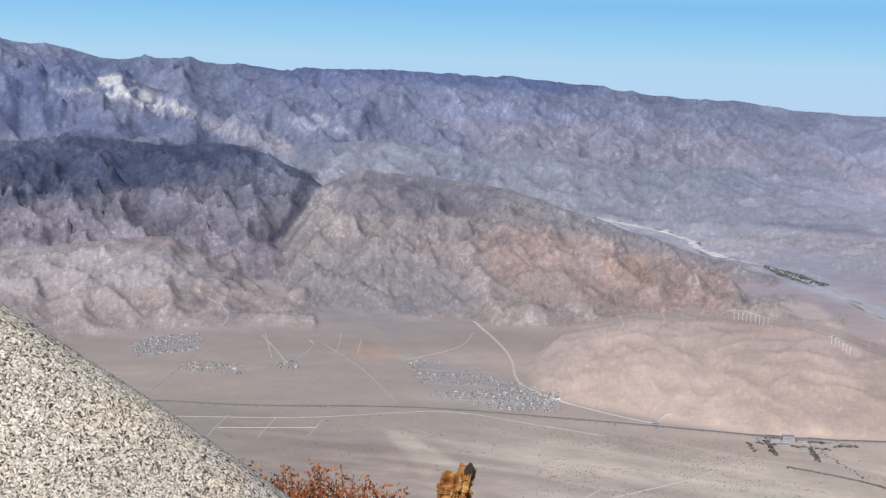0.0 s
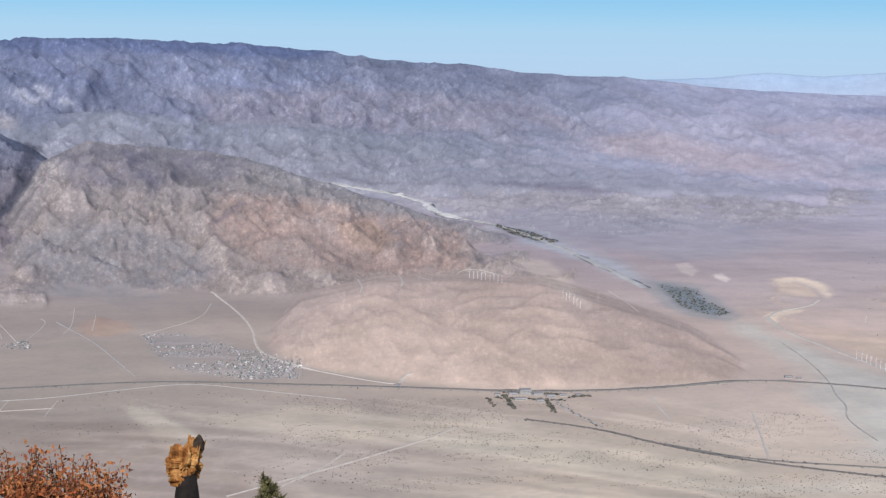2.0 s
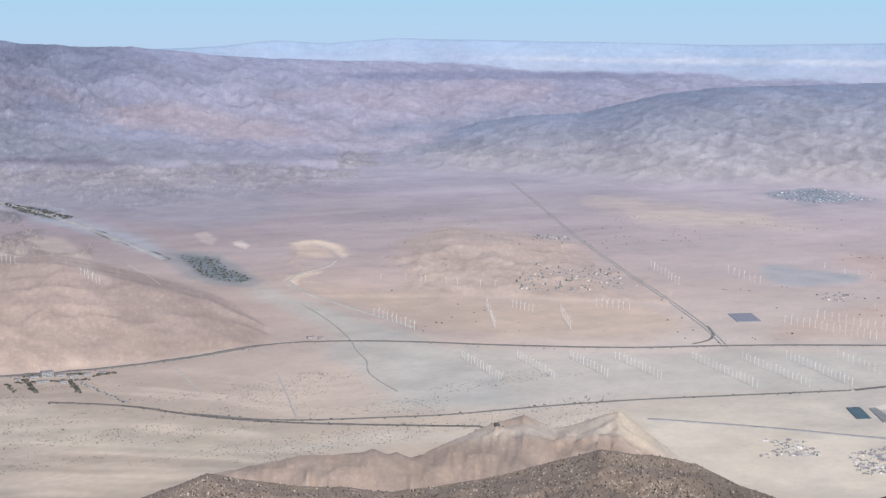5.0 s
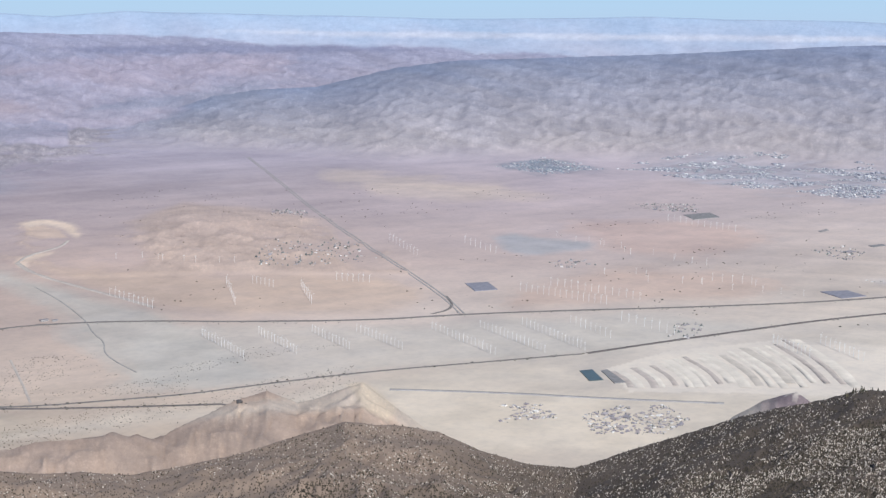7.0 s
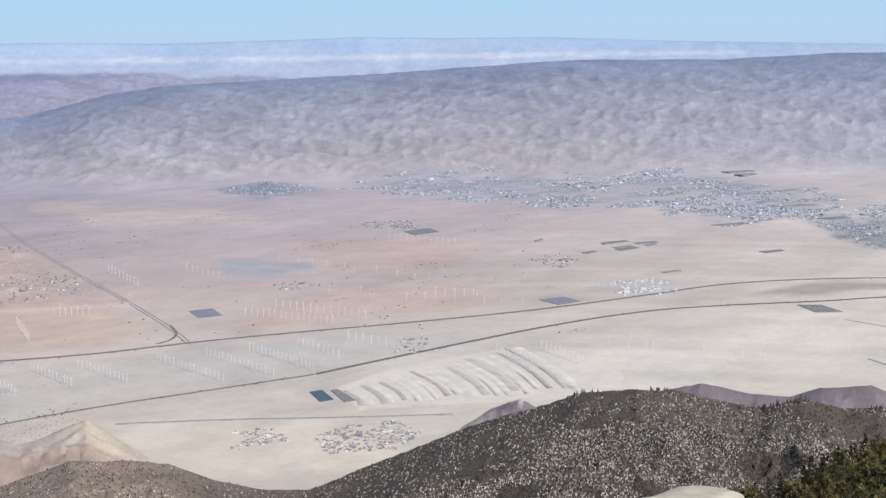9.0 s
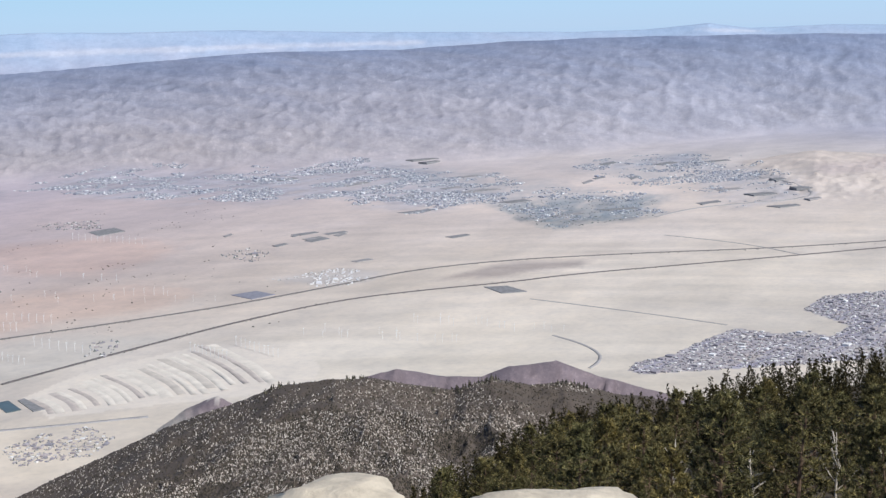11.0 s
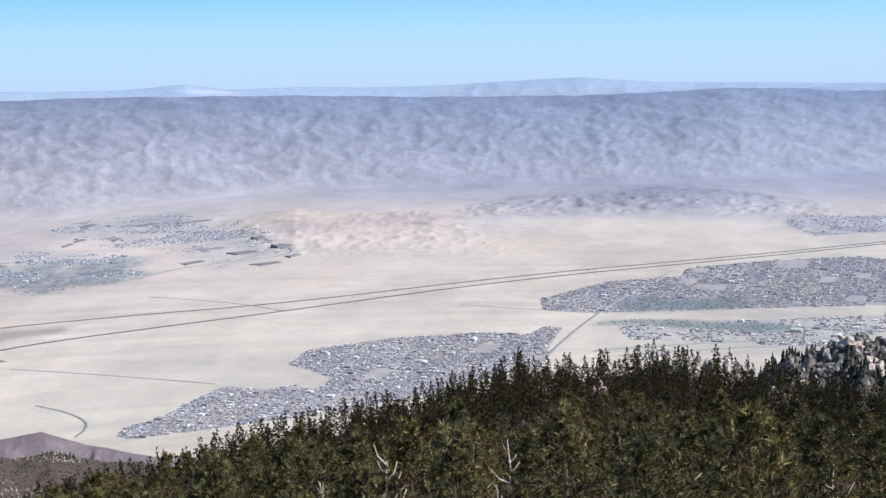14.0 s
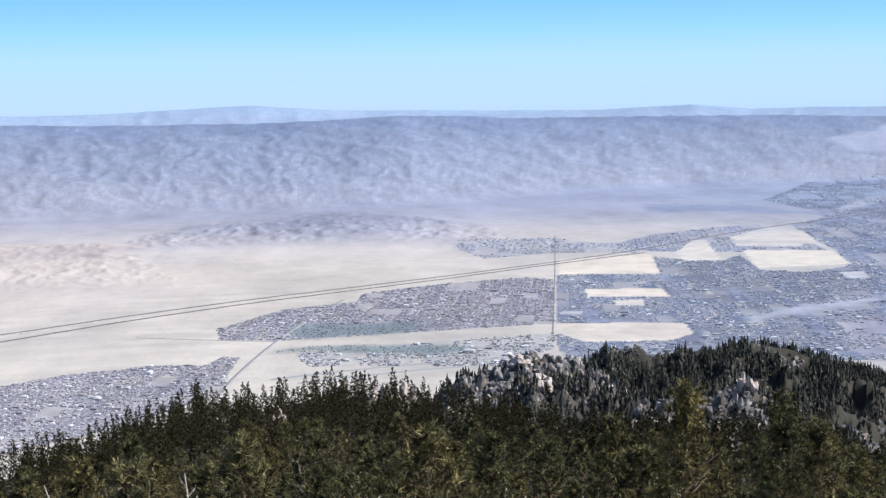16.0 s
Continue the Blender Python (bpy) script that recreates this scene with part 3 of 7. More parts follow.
def plain(name, color, rough=0.85, vary=0.25, scale=3.0, island=False, metal=0.0):
    """One colour with grain and patches; with island, each piece of a joined mesh also differs."""
    m, nodes, links, bsdf = material(name, rough)
    bsdf.inputs["Metallic"].default_value = metal
    n = noise_node(nodes, links, scale, 5, 0.65)
    lo, hi = tuple(max(0, v * (1 - vary)) for v in color), tuple(v * (1 + vary) for v in color)
    c = ramp_node(nodes, links, n.outputs[0], [(0.3, lo), (0.7, hi)]).outputs[0]
    if island:
        g = nodes.new("ShaderNodeNewGeometry")
        c = mix_node(nodes, links, "MULTIPLY", 0.9, c, ramp_node(nodes, links, g.outputs["Random Per Island"], [(0, (.6, .6, .6)), (1, (1.35, 1.3, 1.25))]).outputs[0])
    links.new(c, bsdf.inputs["Base Color"])
    bump_node(nodes, links, n.outputs[0], bsdf, 0.3, 0.05)
    return m


def palette(name, colors, rough=0.8, scale=1.0, vary=0.15):
    """Each piece of a joined mesh takes one of several colours."""
    m, nodes, links, bsdf = material(name, rough)
    g = nodes.new("ShaderNodeNewGeometry")
    r = ramp_node(nodes, links, g.outputs["Random Per Island"], [(k / len(colors), c) for k, c in enumerate(colors)])
    r.color_ramp.interpolation = "CONSTANT"
    n = noise_node(nodes, links, scale, 3)
    c = mix_node(nodes, links, "MULTIPLY", 1.0, r.outputs[0], ramp_node(nodes, links, n.outputs[0], [(0.3, (1 - vary,) * 3), (0.7, (1 + vary,) * 3)]).outputs[0])
    links.new(c, bsdf.inputs["Base Color"])
    return m


def granite_material(name="granite", warm=0.0, dark=0.55):
    """Coarse granite: cream feldspar, grey quartz and black mica flecks, with lichen stains."""
    m, nodes, links, bsdf = material(name, 0.85)
    tc = nodes.new("ShaderNodeTexCoord")
    v = nodes.new("ShaderNodeTexVoronoi")
    v.inputs["Scale"].default_value = 290.0
    warpn = noise_node(nodes, links, 60.0, 3, 0.6)
    w = mix_node(nodes, links, "LINEAR_LIGHT", 0.012, tc.outputs["Object"], warpn.outputs[1])
    links.new(w, v.inputs["Vector"])
    sep = nodes.new("ShaderNodeSeparateColor")
    links.new(v.outputs["Color"], sep.inputs[0])
    grain = ramp_node(nodes, links, sep.outputs[0], [(0.0, (.05, .047, .045)), (0.16, (.22, .20, .17)), (0.34, (.46, .415, .35)), (0.58, (.62, .56, .48)), (0.80, (.82, .77, .69))])
    grain.color_ramp.interpolation = "CONSTANT"
    big = noise_node(nodes, links, 5.0, 5, 0.6)
    tint = ramp_node(nodes, links, big.outputs[0], [(0.3, (.86, .87, .87)), (0.5, (1, 1, 1)), (0.68, (1.05, .99, .86))])
    c = mix_node(nodes, links, "MULTIPLY", 0.85, grain.outputs[0], tint.outputs[0])
    fleck = noise_node(nodes, links, 150.0, 3, 0.7)
    c = mix_node(nodes, links, "MULTIPLY", 0.8, c, ramp_node(nodes, links, fleck.outputs[0], [(0.30, (.45, .43, .40)), (0.37, (1, 1, 1))]).outputs[0])
    c = mix_node(nodes, links, "MULTIPLY", warm, c, (1.0, .90, .77))
    links.new(c, bsdf.inputs["Base Color"])
    bump_node(nodes, links, sep.outputs[0], bsdf, 0.6, 0.010)
    return m


MAT_LAND = land_material()
MAT_GRANITE = granite_material("granite", 0.5)


def crown_material(name, dark, light):
    m, nodes, links, bsdf = material(name, 0.6)
    bsdf.inputs["Specular IOR Level"].default_value = 0.15
    g = nodes.new("ShaderNodeNewGeometry")
    o = nodes.new("ShaderNodeObjectInfo")
    n = noise_node(nodes, links, 1.9, 3)
    c = ramp_node(nodes, links, n.outputs[0], [(0.38, dark), (0.62, light)]).outputs[0]
    c = mix_node(nodes, links, "MULTIPLY", 0.8, c, ramp_node(nodes, links, g.outputs["Random Per Island"], [(0, (.25, .27, .25)), (0.6, (.85, .85, .8)), (1, (2.1, 1.95, 1.6))]).outputs[0])
    c = mix_node(nodes, links, "MULTIPLY", 0.7, c, ramp_node(nodes, links, o.outputs["Random"], [(0, (.65, .75, .75)), (0.6, (1, 1, 1)), (1, (1.22, 1.12, .9))]).outputs[0])
    links.new(c, bsdf.inputs["Base Color"])
    return m


MAT_NEEDLES = crown_material("pine_needles", (.047, .044, .022), (.255, .226, .106))
MAT_NEEDLES_FAR = crown_material("pine_needles_distant", (.048, .048, .043), (.115, .110, .092))
MAT_NEEDLES_MID = crown_material("pine_needles_slope", (.016, .016, .009), (.074, .064, .030))
MAT_CREAM = plain("cream_weathered_granite", (.62, .54, .42), 0.85, 0.32, 9.0)
MAT_BARK = plain("pine_bark", (.16, .11, .075), 0.9, 0.4, 6.0)
MAT_SNAG = plain("bleached_wood", (.50, .45, .38), 0.8, 0.3, 5.0)


# -- meshes -----------------------------------------------------------------------------
def tri_mesh(name, verts, tris, mat, smooth=False):
    """A mesh from arrays of points and triangles."""
    me = bpy.data.meshes.new(name)
    verts, tris = np.asarray(verts, np.float32), np.asarray(tris, np.int32)
    me.vertices.add(len(verts))
    me.vertices.foreach_set("co", verts.ravel())
    me.loops.add(tris.size)
    me.loops.foreach_set("vertex_index", tris.ravel())
    me.polygons.add(len(tris))
    me.polygons.foreach_set("loop_start", np.arange(0, tris.size, 3, dtype=np.int32))
    me.polygons.foreach_set("use_smooth", np.full(len(tris), smooth))
    me.materials.append(mat)
    me.update(calc_edges=True)
    return me


def gather(pieces):
    """Joins (points, triangles) pairs."""
    vs, ts, n = [], [], 0
    for v, t in pieces:
        vs.append(v), ts.append(np.asarray(t) + n)
        n += len(v)
    return np.concatenate(vs), np.concatenate(ts)


def scatter(shapes, spots, turns, sizes, heights=None):
    """Many copies of a few (points, triangles) shapes, joined: at spots (n x 3), turned about z, scaled."""
    vs, ts, n = [], [], 0
    which = np.arange(len(spots)) % len(shapes)
    heights = sizes if heights is None else heights
    for k, (v, t) in enumerate(shapes):
        i = np.nonzero(which == k)[0]
        if not len(i):
            continue
        c, s = np.cos(turns[i])[:, None], np.sin(turns[i])[:, None]
        q = np.stack([(c * v[:, 0] - s * v[:, 1]) * sizes[i, None], (s * v[:, 0] + c * v[:, 1]) * sizes[i, None], v[:, 2] * heights[i, None]], 2) + spots[i, None, :]
        vs.append(q.reshape(-1, 3))
        ts.append((t[None] + (np.arange(len(i)) * len(v))[:, None, None] + n).reshape(-1, 3))
        n += len(i) * len(v)
    return np.concatenate(vs), np.concatenate(ts)


def tube(path, radii, sides=6):
    """A tapered tube along a path: points and triangles."""
    path, vs, ts = [Vector(p) for p in path], [], []
    for i, (p, rad) in enumerate(zip(path, radii)):
        d = (path[min(i + 1, len(path) - 1)] - path[max(i - 1, 0)]).normalized()
        a = d.orthogonal().normalized()
        c = d.cross(a)
        for k in range(sides):
            w = 2 * math.pi * k / sides
            vs.append(p + (math.cos(w) * a + math.sin(w) * c) * float(rad))
    for i in range(len(path) - 1):
        for k in range(sides):
            a, b = i * sides + k, i * sides + (k + 1) % sides
            ts += [(a, b, b + sides), (a, b + sides, a + sides)]
    top = (len(path) - 1) * sides
    ts += [(top, top + k, top + k + 1) for k in range(1, sides - 1)]
    return np.array([tuple(v) for v in vs]), np.array(ts)


def ico(level):
    bm = bmesh.new()
    bmesh.ops.create_icosphere(bm, subdivisions=max(level, 1), radius=1)
    v = np.array([tuple(p.co) for p in bm.verts])
    t = np.array([[p.index for p in f.verts] for f in bm.faces])
    bm.free()
    return v, t


def lump(level, seed, rough=0.3, flat=0.8, freq=1.3):
    """An uneven stone or shrub, about 1 across its radius."""
    v, t = ico(level)
    s = np.array([noise.fractal(Vector(p) * freq + Vector((seed * 7.1, seed * 3.3, 0)), 0.8, 2.0, 4) for p in v])
    f = np.array([noise.cell(Vector(p) * 1.6 + Vector((seed, 0, 0))) for p in v]) - 0.5
    v = v * (1 + rough * s + rough * 0.35 * f)[:, None]
    v[:, 2] *= flat
    return v, t


def part(name, me, parent, label=""):
    ob = new(name, me)
    ob.parent = parent
    return tagged(ob, label) if label else ob


def empty(name, m):
    ob = new(name)
    ob.empty_display_size = 0.2
    ob.matrix_basis = m
    return ob


def polar(bearing, r, lift=0.0):
    """A point on the land by bearing and distance."""
    x, y = r * math.sin(radians(bearing)), r * math.cos(radians(bearing))
    return Vector((x, y, float(land(np.array([x]), np.array([y]))[0]) + lift))


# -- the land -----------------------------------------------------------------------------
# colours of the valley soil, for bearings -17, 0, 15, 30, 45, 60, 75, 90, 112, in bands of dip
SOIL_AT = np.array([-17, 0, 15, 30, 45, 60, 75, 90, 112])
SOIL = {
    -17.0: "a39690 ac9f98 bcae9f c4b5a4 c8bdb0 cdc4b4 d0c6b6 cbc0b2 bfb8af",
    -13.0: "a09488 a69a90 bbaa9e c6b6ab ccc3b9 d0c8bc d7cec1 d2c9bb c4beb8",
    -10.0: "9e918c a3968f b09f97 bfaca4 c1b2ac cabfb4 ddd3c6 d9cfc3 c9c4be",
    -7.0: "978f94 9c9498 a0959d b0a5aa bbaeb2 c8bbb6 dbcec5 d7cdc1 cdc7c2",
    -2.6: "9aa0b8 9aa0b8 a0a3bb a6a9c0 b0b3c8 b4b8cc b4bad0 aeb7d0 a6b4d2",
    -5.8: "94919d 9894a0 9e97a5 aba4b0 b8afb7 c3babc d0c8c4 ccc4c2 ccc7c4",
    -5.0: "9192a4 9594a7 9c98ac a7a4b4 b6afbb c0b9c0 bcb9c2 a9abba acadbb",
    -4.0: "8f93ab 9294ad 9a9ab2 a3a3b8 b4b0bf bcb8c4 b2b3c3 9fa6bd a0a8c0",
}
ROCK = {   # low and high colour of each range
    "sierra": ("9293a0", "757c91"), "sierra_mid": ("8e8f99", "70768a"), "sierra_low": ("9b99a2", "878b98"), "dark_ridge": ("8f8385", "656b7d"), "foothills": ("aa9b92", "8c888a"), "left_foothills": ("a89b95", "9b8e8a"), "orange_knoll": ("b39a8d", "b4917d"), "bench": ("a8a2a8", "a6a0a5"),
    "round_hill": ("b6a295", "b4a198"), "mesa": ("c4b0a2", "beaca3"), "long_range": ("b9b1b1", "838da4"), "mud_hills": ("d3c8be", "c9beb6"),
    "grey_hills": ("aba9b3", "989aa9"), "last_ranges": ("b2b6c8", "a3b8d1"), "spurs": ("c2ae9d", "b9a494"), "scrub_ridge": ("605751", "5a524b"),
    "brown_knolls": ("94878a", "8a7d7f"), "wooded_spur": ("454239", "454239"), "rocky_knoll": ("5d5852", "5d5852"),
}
RUGGED = {"sierra": .75, "sierra_mid": .8, "sierra_low": .6, "dark_ridge": 1.0, "foothills": .8, "left_foothills": .75, "bench": .5, "orange_knoll": .1, "round_hill": .3, "mesa": .25, "long_range": .28, "mud_hills": .05, "grey_hills": .14, "last_ranges": .1, "spurs": .3,
          "scrub_ridge": .12, "brown_knolls": .5, "wooded_spur": .1, "rocky_knoll": .12}
ALBEDO = 1.0


# washes, sand, groves and built-up ground that stain the soil: colour, strength, outline by bearing and dip
STAINS = {
    "village": ("9b9699", .5, [(-1.5, -10.7), (0, -10.6), (3.5, -11.5), (4.9, -11.9), (4.7, -12.47), (2.2, -12.46), (-.2, -12)]),
    "hamlet_west": ("a09a9c", .5, [(-12.1, -10.16), (-11.2, -9.84), (-9.3, -9.73), (-9.5, -10.38), (-11.9, -10.63)]),
    "orange_knoll": ("b4917d", .35, [(-4.0, -10.35), (-3.2, -9.95), (-2.2, -10.1), (-1.6, -10.5), (-2.6, -10.75), (-3.7, -10.7)]),
    "sand_flat": ("c3b6a6", .75, [(-1.7, -13.2), (1.7, -13.9), (5.1, -13.6), (11.7, -13.9), (17.4, -14.4), (24, -15.6), (22, -16.6), (11, -15.2), (5.2, -14.9), (2.4, -14.4)]),
    "sand_apron": ("cbbfae", .6, [(-2.2, -13.4), (-1, -13.5), (1.4, -14.9), (.2, -15.6), (-.9, -14.6)]),
    "sand_streak": ("cdc2b1", .7, [(8, -14.3), (14, -14.8), (20, -15.9), (25, -16.0), (18, -16.2), (10, -15.1)]),
    "white_wash": ("b9b9be", .5, [(5.7, -4.85), (7.9, -5.08), (9.7, -5.5), (10.9, -6.05), (10.5, -6.2), (9.4, -5.75), (7.7, -5.3), (5.9, -5.02)]),
    "grey_wash": ("a9acb6", .85, [(12.2, -6.35), (14.6, -6.8), (16.3, -7.5), (18.6, -8.4), (18.0, -8.6), (15.7, -7.75), (13.8, -7.2)]),
    "wash_thicket": ("5d6570", .9, [(12.3, -6.42), (13.6, -6.62), (14.9, -7.02), (14.4, -7.1), (13.1, -6.8)]),
    "grove": ("566069", 0.95, [(18.7, -8.57), (19.46, -8.65), (20.27, -8.7), (20.72, -9.19), (21.72, -9.51), (21.08, -9.73), (20.3, -9.55), (19.68, -9.36), (19.32, -9.05)]),
    "dry_wash": ("bcb8b1", .8, [(21.4, -9.7), (22.6, -9.9), (24.4, -10.6), (26.6, -11.4), (28.5, -12.1), (31, -13.2), (33, -14.4), (27.4, -14.7), (25.8, -13.4), (24.7, -12.4), (24.7, -11.6), (23.4, -11.0), (22, -10.3)]),
    "pale_flat": ("bfbbb4", .6, [(28, -12.3), (37, -12.5), (48, -11.9), (52, -12.2), (46, -13.3), (38, -14.1), (30, -14.8), (26, -14.6)]),
    "mesa_cap": ("dfccb9", 0.9, [(23.04, -8.24), (23.52, -8.09), (24.09, -8.06), (24.9, -8.26), (25.46, -8.72), (25.26, -8.8), (24.7, -8.46), (23.95, -8.26), (23.43, -8.33)]),
    "mesa_face": ("c9b4a3", .7, [(24, -9.6), (27, -10.2), (31, -10.4), (36, -10.5), (39, -11.2), (37, -11.9), (31, -11.9), (27.5, -11.4)]),
    "red_soil": ("c4aa9c", .5, [(43.1, -10.9), (46, -10.2), (50, -10.0), (53, -10.6), (50, -11.2), (45, -11.6), (41.5, -11.7)]),
    "red_soil_far": ("c7aca0", .5, [(44.2, -8.4), (48.6, -8.2), (52.5, -8.7), (50, -9.5), (46, -9.5)]),
    "pale_soil": ("cfc0b4", .55, [(36.5, -6.9), (41, -7.0), (44, -7.4), (40, -7.6), (36.5, -7.4)]),
    "grey_works": ("a9abb0", .8, [(41.3, -8.97), (42.2, -8.81), (43.1, -9.0), (45.2, -9.15), (45.3, -9.4), (42.7, -9.62), (41.8, -9.41)]),
    "oasis": ("76808c", .85, [(41.3, -6.22), (43.3, -5.9), (44.6, -6.05), (45.9, -6.34), (43.3, -6.5)]),
    "spa_town": ("a2a2ac", .7, [(46.8, -6.02), (49.9, -5.68), (55.9, -6.1), (59, -5.75), (61.2, -5.9), (65.1, -7.2), (61.6, -7.83), (58.5, -7.11), (54.5, -7.12), (49.8, -6.71)]),
    "golf_course": ("77858c", .85, [(64.5, -7.62), (67.3, -7.35), (71.1, -7.4), (70.8, -8.1), (68.6, -8.4), (67.3, -8.56), (65.8, -8.31)]),
    "town_band": ("a3a5ab", .5, [(60, -5.85), (65, -6.5), (68, -6.9), (71.3, -7.45), (70.7, -8.1), (67, -8.3), (64.5, -7.7), (61, -6.6)]),
    "farm_band": ("a6a7ac", .4, [(68.5, -5.9), (72.2, -5.7), (75.2, -6.45), (76.5, -7.4), (72, -6.9), (69, -6.6)]),
    "crossroads": ("b2b0b2", .5, [(55.7, -10.17), (58.4, -9.85), (60.2, -10.14), (58.8, -10.53), (57.5, -10.54)]),
    "far_town": ("a0a4b0", .55, [(67.4, -6.25), (70, -5.95), (72.4, -5.7), (72.6, -6.11), (68.2, -6.4)]),
    "date_farms": ("a9a9b2", .45, [(72.5, -6.11), (76, -6.56), (77, -7.31), (73.9, -7.85), (72.6, -7.63)]),
    "dark_scrub": ("a79d98", .85, [(61.9, -10.42), (64.6, -9.9), (68.2, -9.8), (68.2, -10.05), (65.1, -10.39)]),
    "city_north": ("918f9b", 0.85, [(69.73, -14.05), (70.17, -13.72), (71.37, -13.51), (72.81, -12.86), (73.93, -12.42), (75.58, -12.6), (76.7, -12.47), (77.58, -12.68), (78.27, -12.22), (77.27, -11.9), (76.5, -11.66), (77.29, -11.14), (80.76, -10.75), (82.56, -10.69), (84.13, -10.58), (86.03, -10.68), (86.7, -10.37), (87.37, -10.42), (86.92, -10.96), (86.58, -11.73), (82.97, -12.8), (79.36, -13.38), (76.21, -13.76), (72.88, -14.03), (70.26, -14.21)]),
    "city_middle": ("908f9e", .85, [(86.5, -9.3), (88.5, -8.78), (89.2, -8.62), (92, -8.4), (92.2, -8.1), (95.3, -7.77), (98.7, -7.54), (99.7, -7.63), (99.8, -9.34), (94.4, -9.62), (88.9, -9.83), (86.6, -9.72)]),
    "park": ("7a888c", .75, [(89.3, -9.74), (89.5, -9.15), (91.5, -9.27), (94.2, -9.20), (94.5, -9.53), (92.8, -9.70), (90.5, -9.78)]),
    "city_links": ("a5a6aa", .65, [(89.5, -10.35), (95.5, -10.0), (99.8, -9.7), (99.8, -10.3), (97.2, -10.99), (90, -10.85)]),
    "links_green": ("7d8e92", .7, [(88.4, -10.33), (89.2, -10.15), (90.5, -10.06), (92.8, -10.09), (95.4, -10.14), (97, -10.3), (95.4, -10.5), (92.6, -10.4), (90.1, -10.3)]),
    "airfield": ("bdb8b0", .4, [(88.4, -11.25), (92.2, -10.75), (98.7, -10.7), (97, -11.3)]),
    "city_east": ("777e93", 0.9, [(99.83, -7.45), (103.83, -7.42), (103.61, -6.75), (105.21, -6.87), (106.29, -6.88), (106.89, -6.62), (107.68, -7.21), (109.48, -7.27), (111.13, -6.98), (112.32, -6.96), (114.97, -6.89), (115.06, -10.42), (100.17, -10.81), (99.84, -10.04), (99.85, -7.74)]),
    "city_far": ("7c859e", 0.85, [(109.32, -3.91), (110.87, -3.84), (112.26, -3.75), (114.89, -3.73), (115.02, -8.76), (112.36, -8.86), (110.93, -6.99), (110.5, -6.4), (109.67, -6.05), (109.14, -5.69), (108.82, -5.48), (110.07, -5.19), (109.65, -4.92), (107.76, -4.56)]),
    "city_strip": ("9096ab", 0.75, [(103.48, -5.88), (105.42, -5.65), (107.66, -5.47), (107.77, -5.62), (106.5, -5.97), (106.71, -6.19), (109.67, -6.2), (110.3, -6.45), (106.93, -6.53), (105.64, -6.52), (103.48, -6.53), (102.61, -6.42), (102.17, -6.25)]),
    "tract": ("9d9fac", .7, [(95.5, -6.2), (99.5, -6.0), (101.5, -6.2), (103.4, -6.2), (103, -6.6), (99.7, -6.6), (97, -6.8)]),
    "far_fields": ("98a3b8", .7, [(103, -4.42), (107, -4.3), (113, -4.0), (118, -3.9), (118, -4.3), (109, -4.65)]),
    "open_sand_a": ("e2d6c6", .95, [(99.95, -6.85), (103.5, -6.64), (103.9, -7.35), (100, -7.42)]),
    "open_sand_b": ("e0d6c8", .95, [(107, -6.46), (110.3, -6.42), (111.1, -6.92), (107.6, -7.15)]),
    "open_sand_c": ("e0d4c5", 0.95, [(100.96, -8.0), (103.96, -7.95), (104.29, -8.29), (101.02, -8.31)]),
    "open_sand_d": ("ddd1c2", 0.9, [(99.84, -9.34), (102.39, -9.29), (104.84, -9.27), (105.19, -9.67), (104.36, -9.95), (101.06, -10.06), (99.84, -9.71)]),
    "open_sand_e": ("dad2c7", 0.95, [(102.06, -8.44), (103.26, -8.39), (103.31, -8.63), (102.17, -8.64)]),
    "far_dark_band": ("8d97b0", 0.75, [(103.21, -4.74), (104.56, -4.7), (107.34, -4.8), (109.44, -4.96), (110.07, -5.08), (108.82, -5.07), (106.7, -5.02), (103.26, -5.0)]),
    "open_sand_f": ("d9d0c6", 0.9, [(106.54, -5.97), (109.24, -5.69), (109.81, -6.11), (106.82, -6.1)]),
    "open_sand_g": ("dcd3c8", 0.9, [(105.1, -6.09), (105.64, -6.09), (106.03, -6.63), (106.29, -6.84), (104.78, -6.9), (104.46, -6.59)]),
    "open_sand_h": ("d6cfc8", 0.85, [(106.71, -6.19), (109.25, -6.16), (109.27, -6.29), (106.76, -6.32)]),
    "open_sand_i": ("cfccce", 0.8, [(110.62, -7.25), (111.55, -7.19), (111.76, -7.44), (110.94, -7.46)]),
    "open_sand_j": ("cdcacc", 0.7, [(99.96, -8.88), (100.84, -8.84), (100.89, -8.97), (100.0, -8.99)]),
    "pale_avenue": ("c3c6d2", 0.6, [(110.48, -4.97), (110.89, -4.61), (112.27, -4.34), (112.27, -4.55), (111.1, -4.82), (110.69, -5.08)]),
    "brown_lot": ("a9a3b0", 0.6, [(110.96, -8.9), (112.36, -8.75), (112.39, -10.54), (111.82, -10.56), (110.77, -9.76)]),
    "grove_edge": ("8b9297", 0.6, [(18.03, -8.41), (19.13, -8.49), (20.44, -8.61), (21.98, -9.58), (21.57, -9.91), (20.04, -9.76), (18.94, -9.26)]),
    "mesa_pit": ("cdb8a6", 0.7, [(23.32, -8.36), (23.95, -8.28), (24.6, -8.51), (24.92, -8.79), (23.87, -8.8), (23.44, -8.63)]),
    "mesa_spill": ("d8c6b5", 0.8, [(22.89, -9.63), (23.09, -9.47), (23.79, -9.32), (24.42, -9.33), (23.9, -9.49), (23.31, -9.65), (23.49, -9.85), (23.11, -9.87)]),
    "pale_knob": ("d3c6c0", 0.8, [(20.89, -8.12), (21.24, -8.06), (21.55, -8.26), (21.38, -8.4), (21.03, -8.28)]),
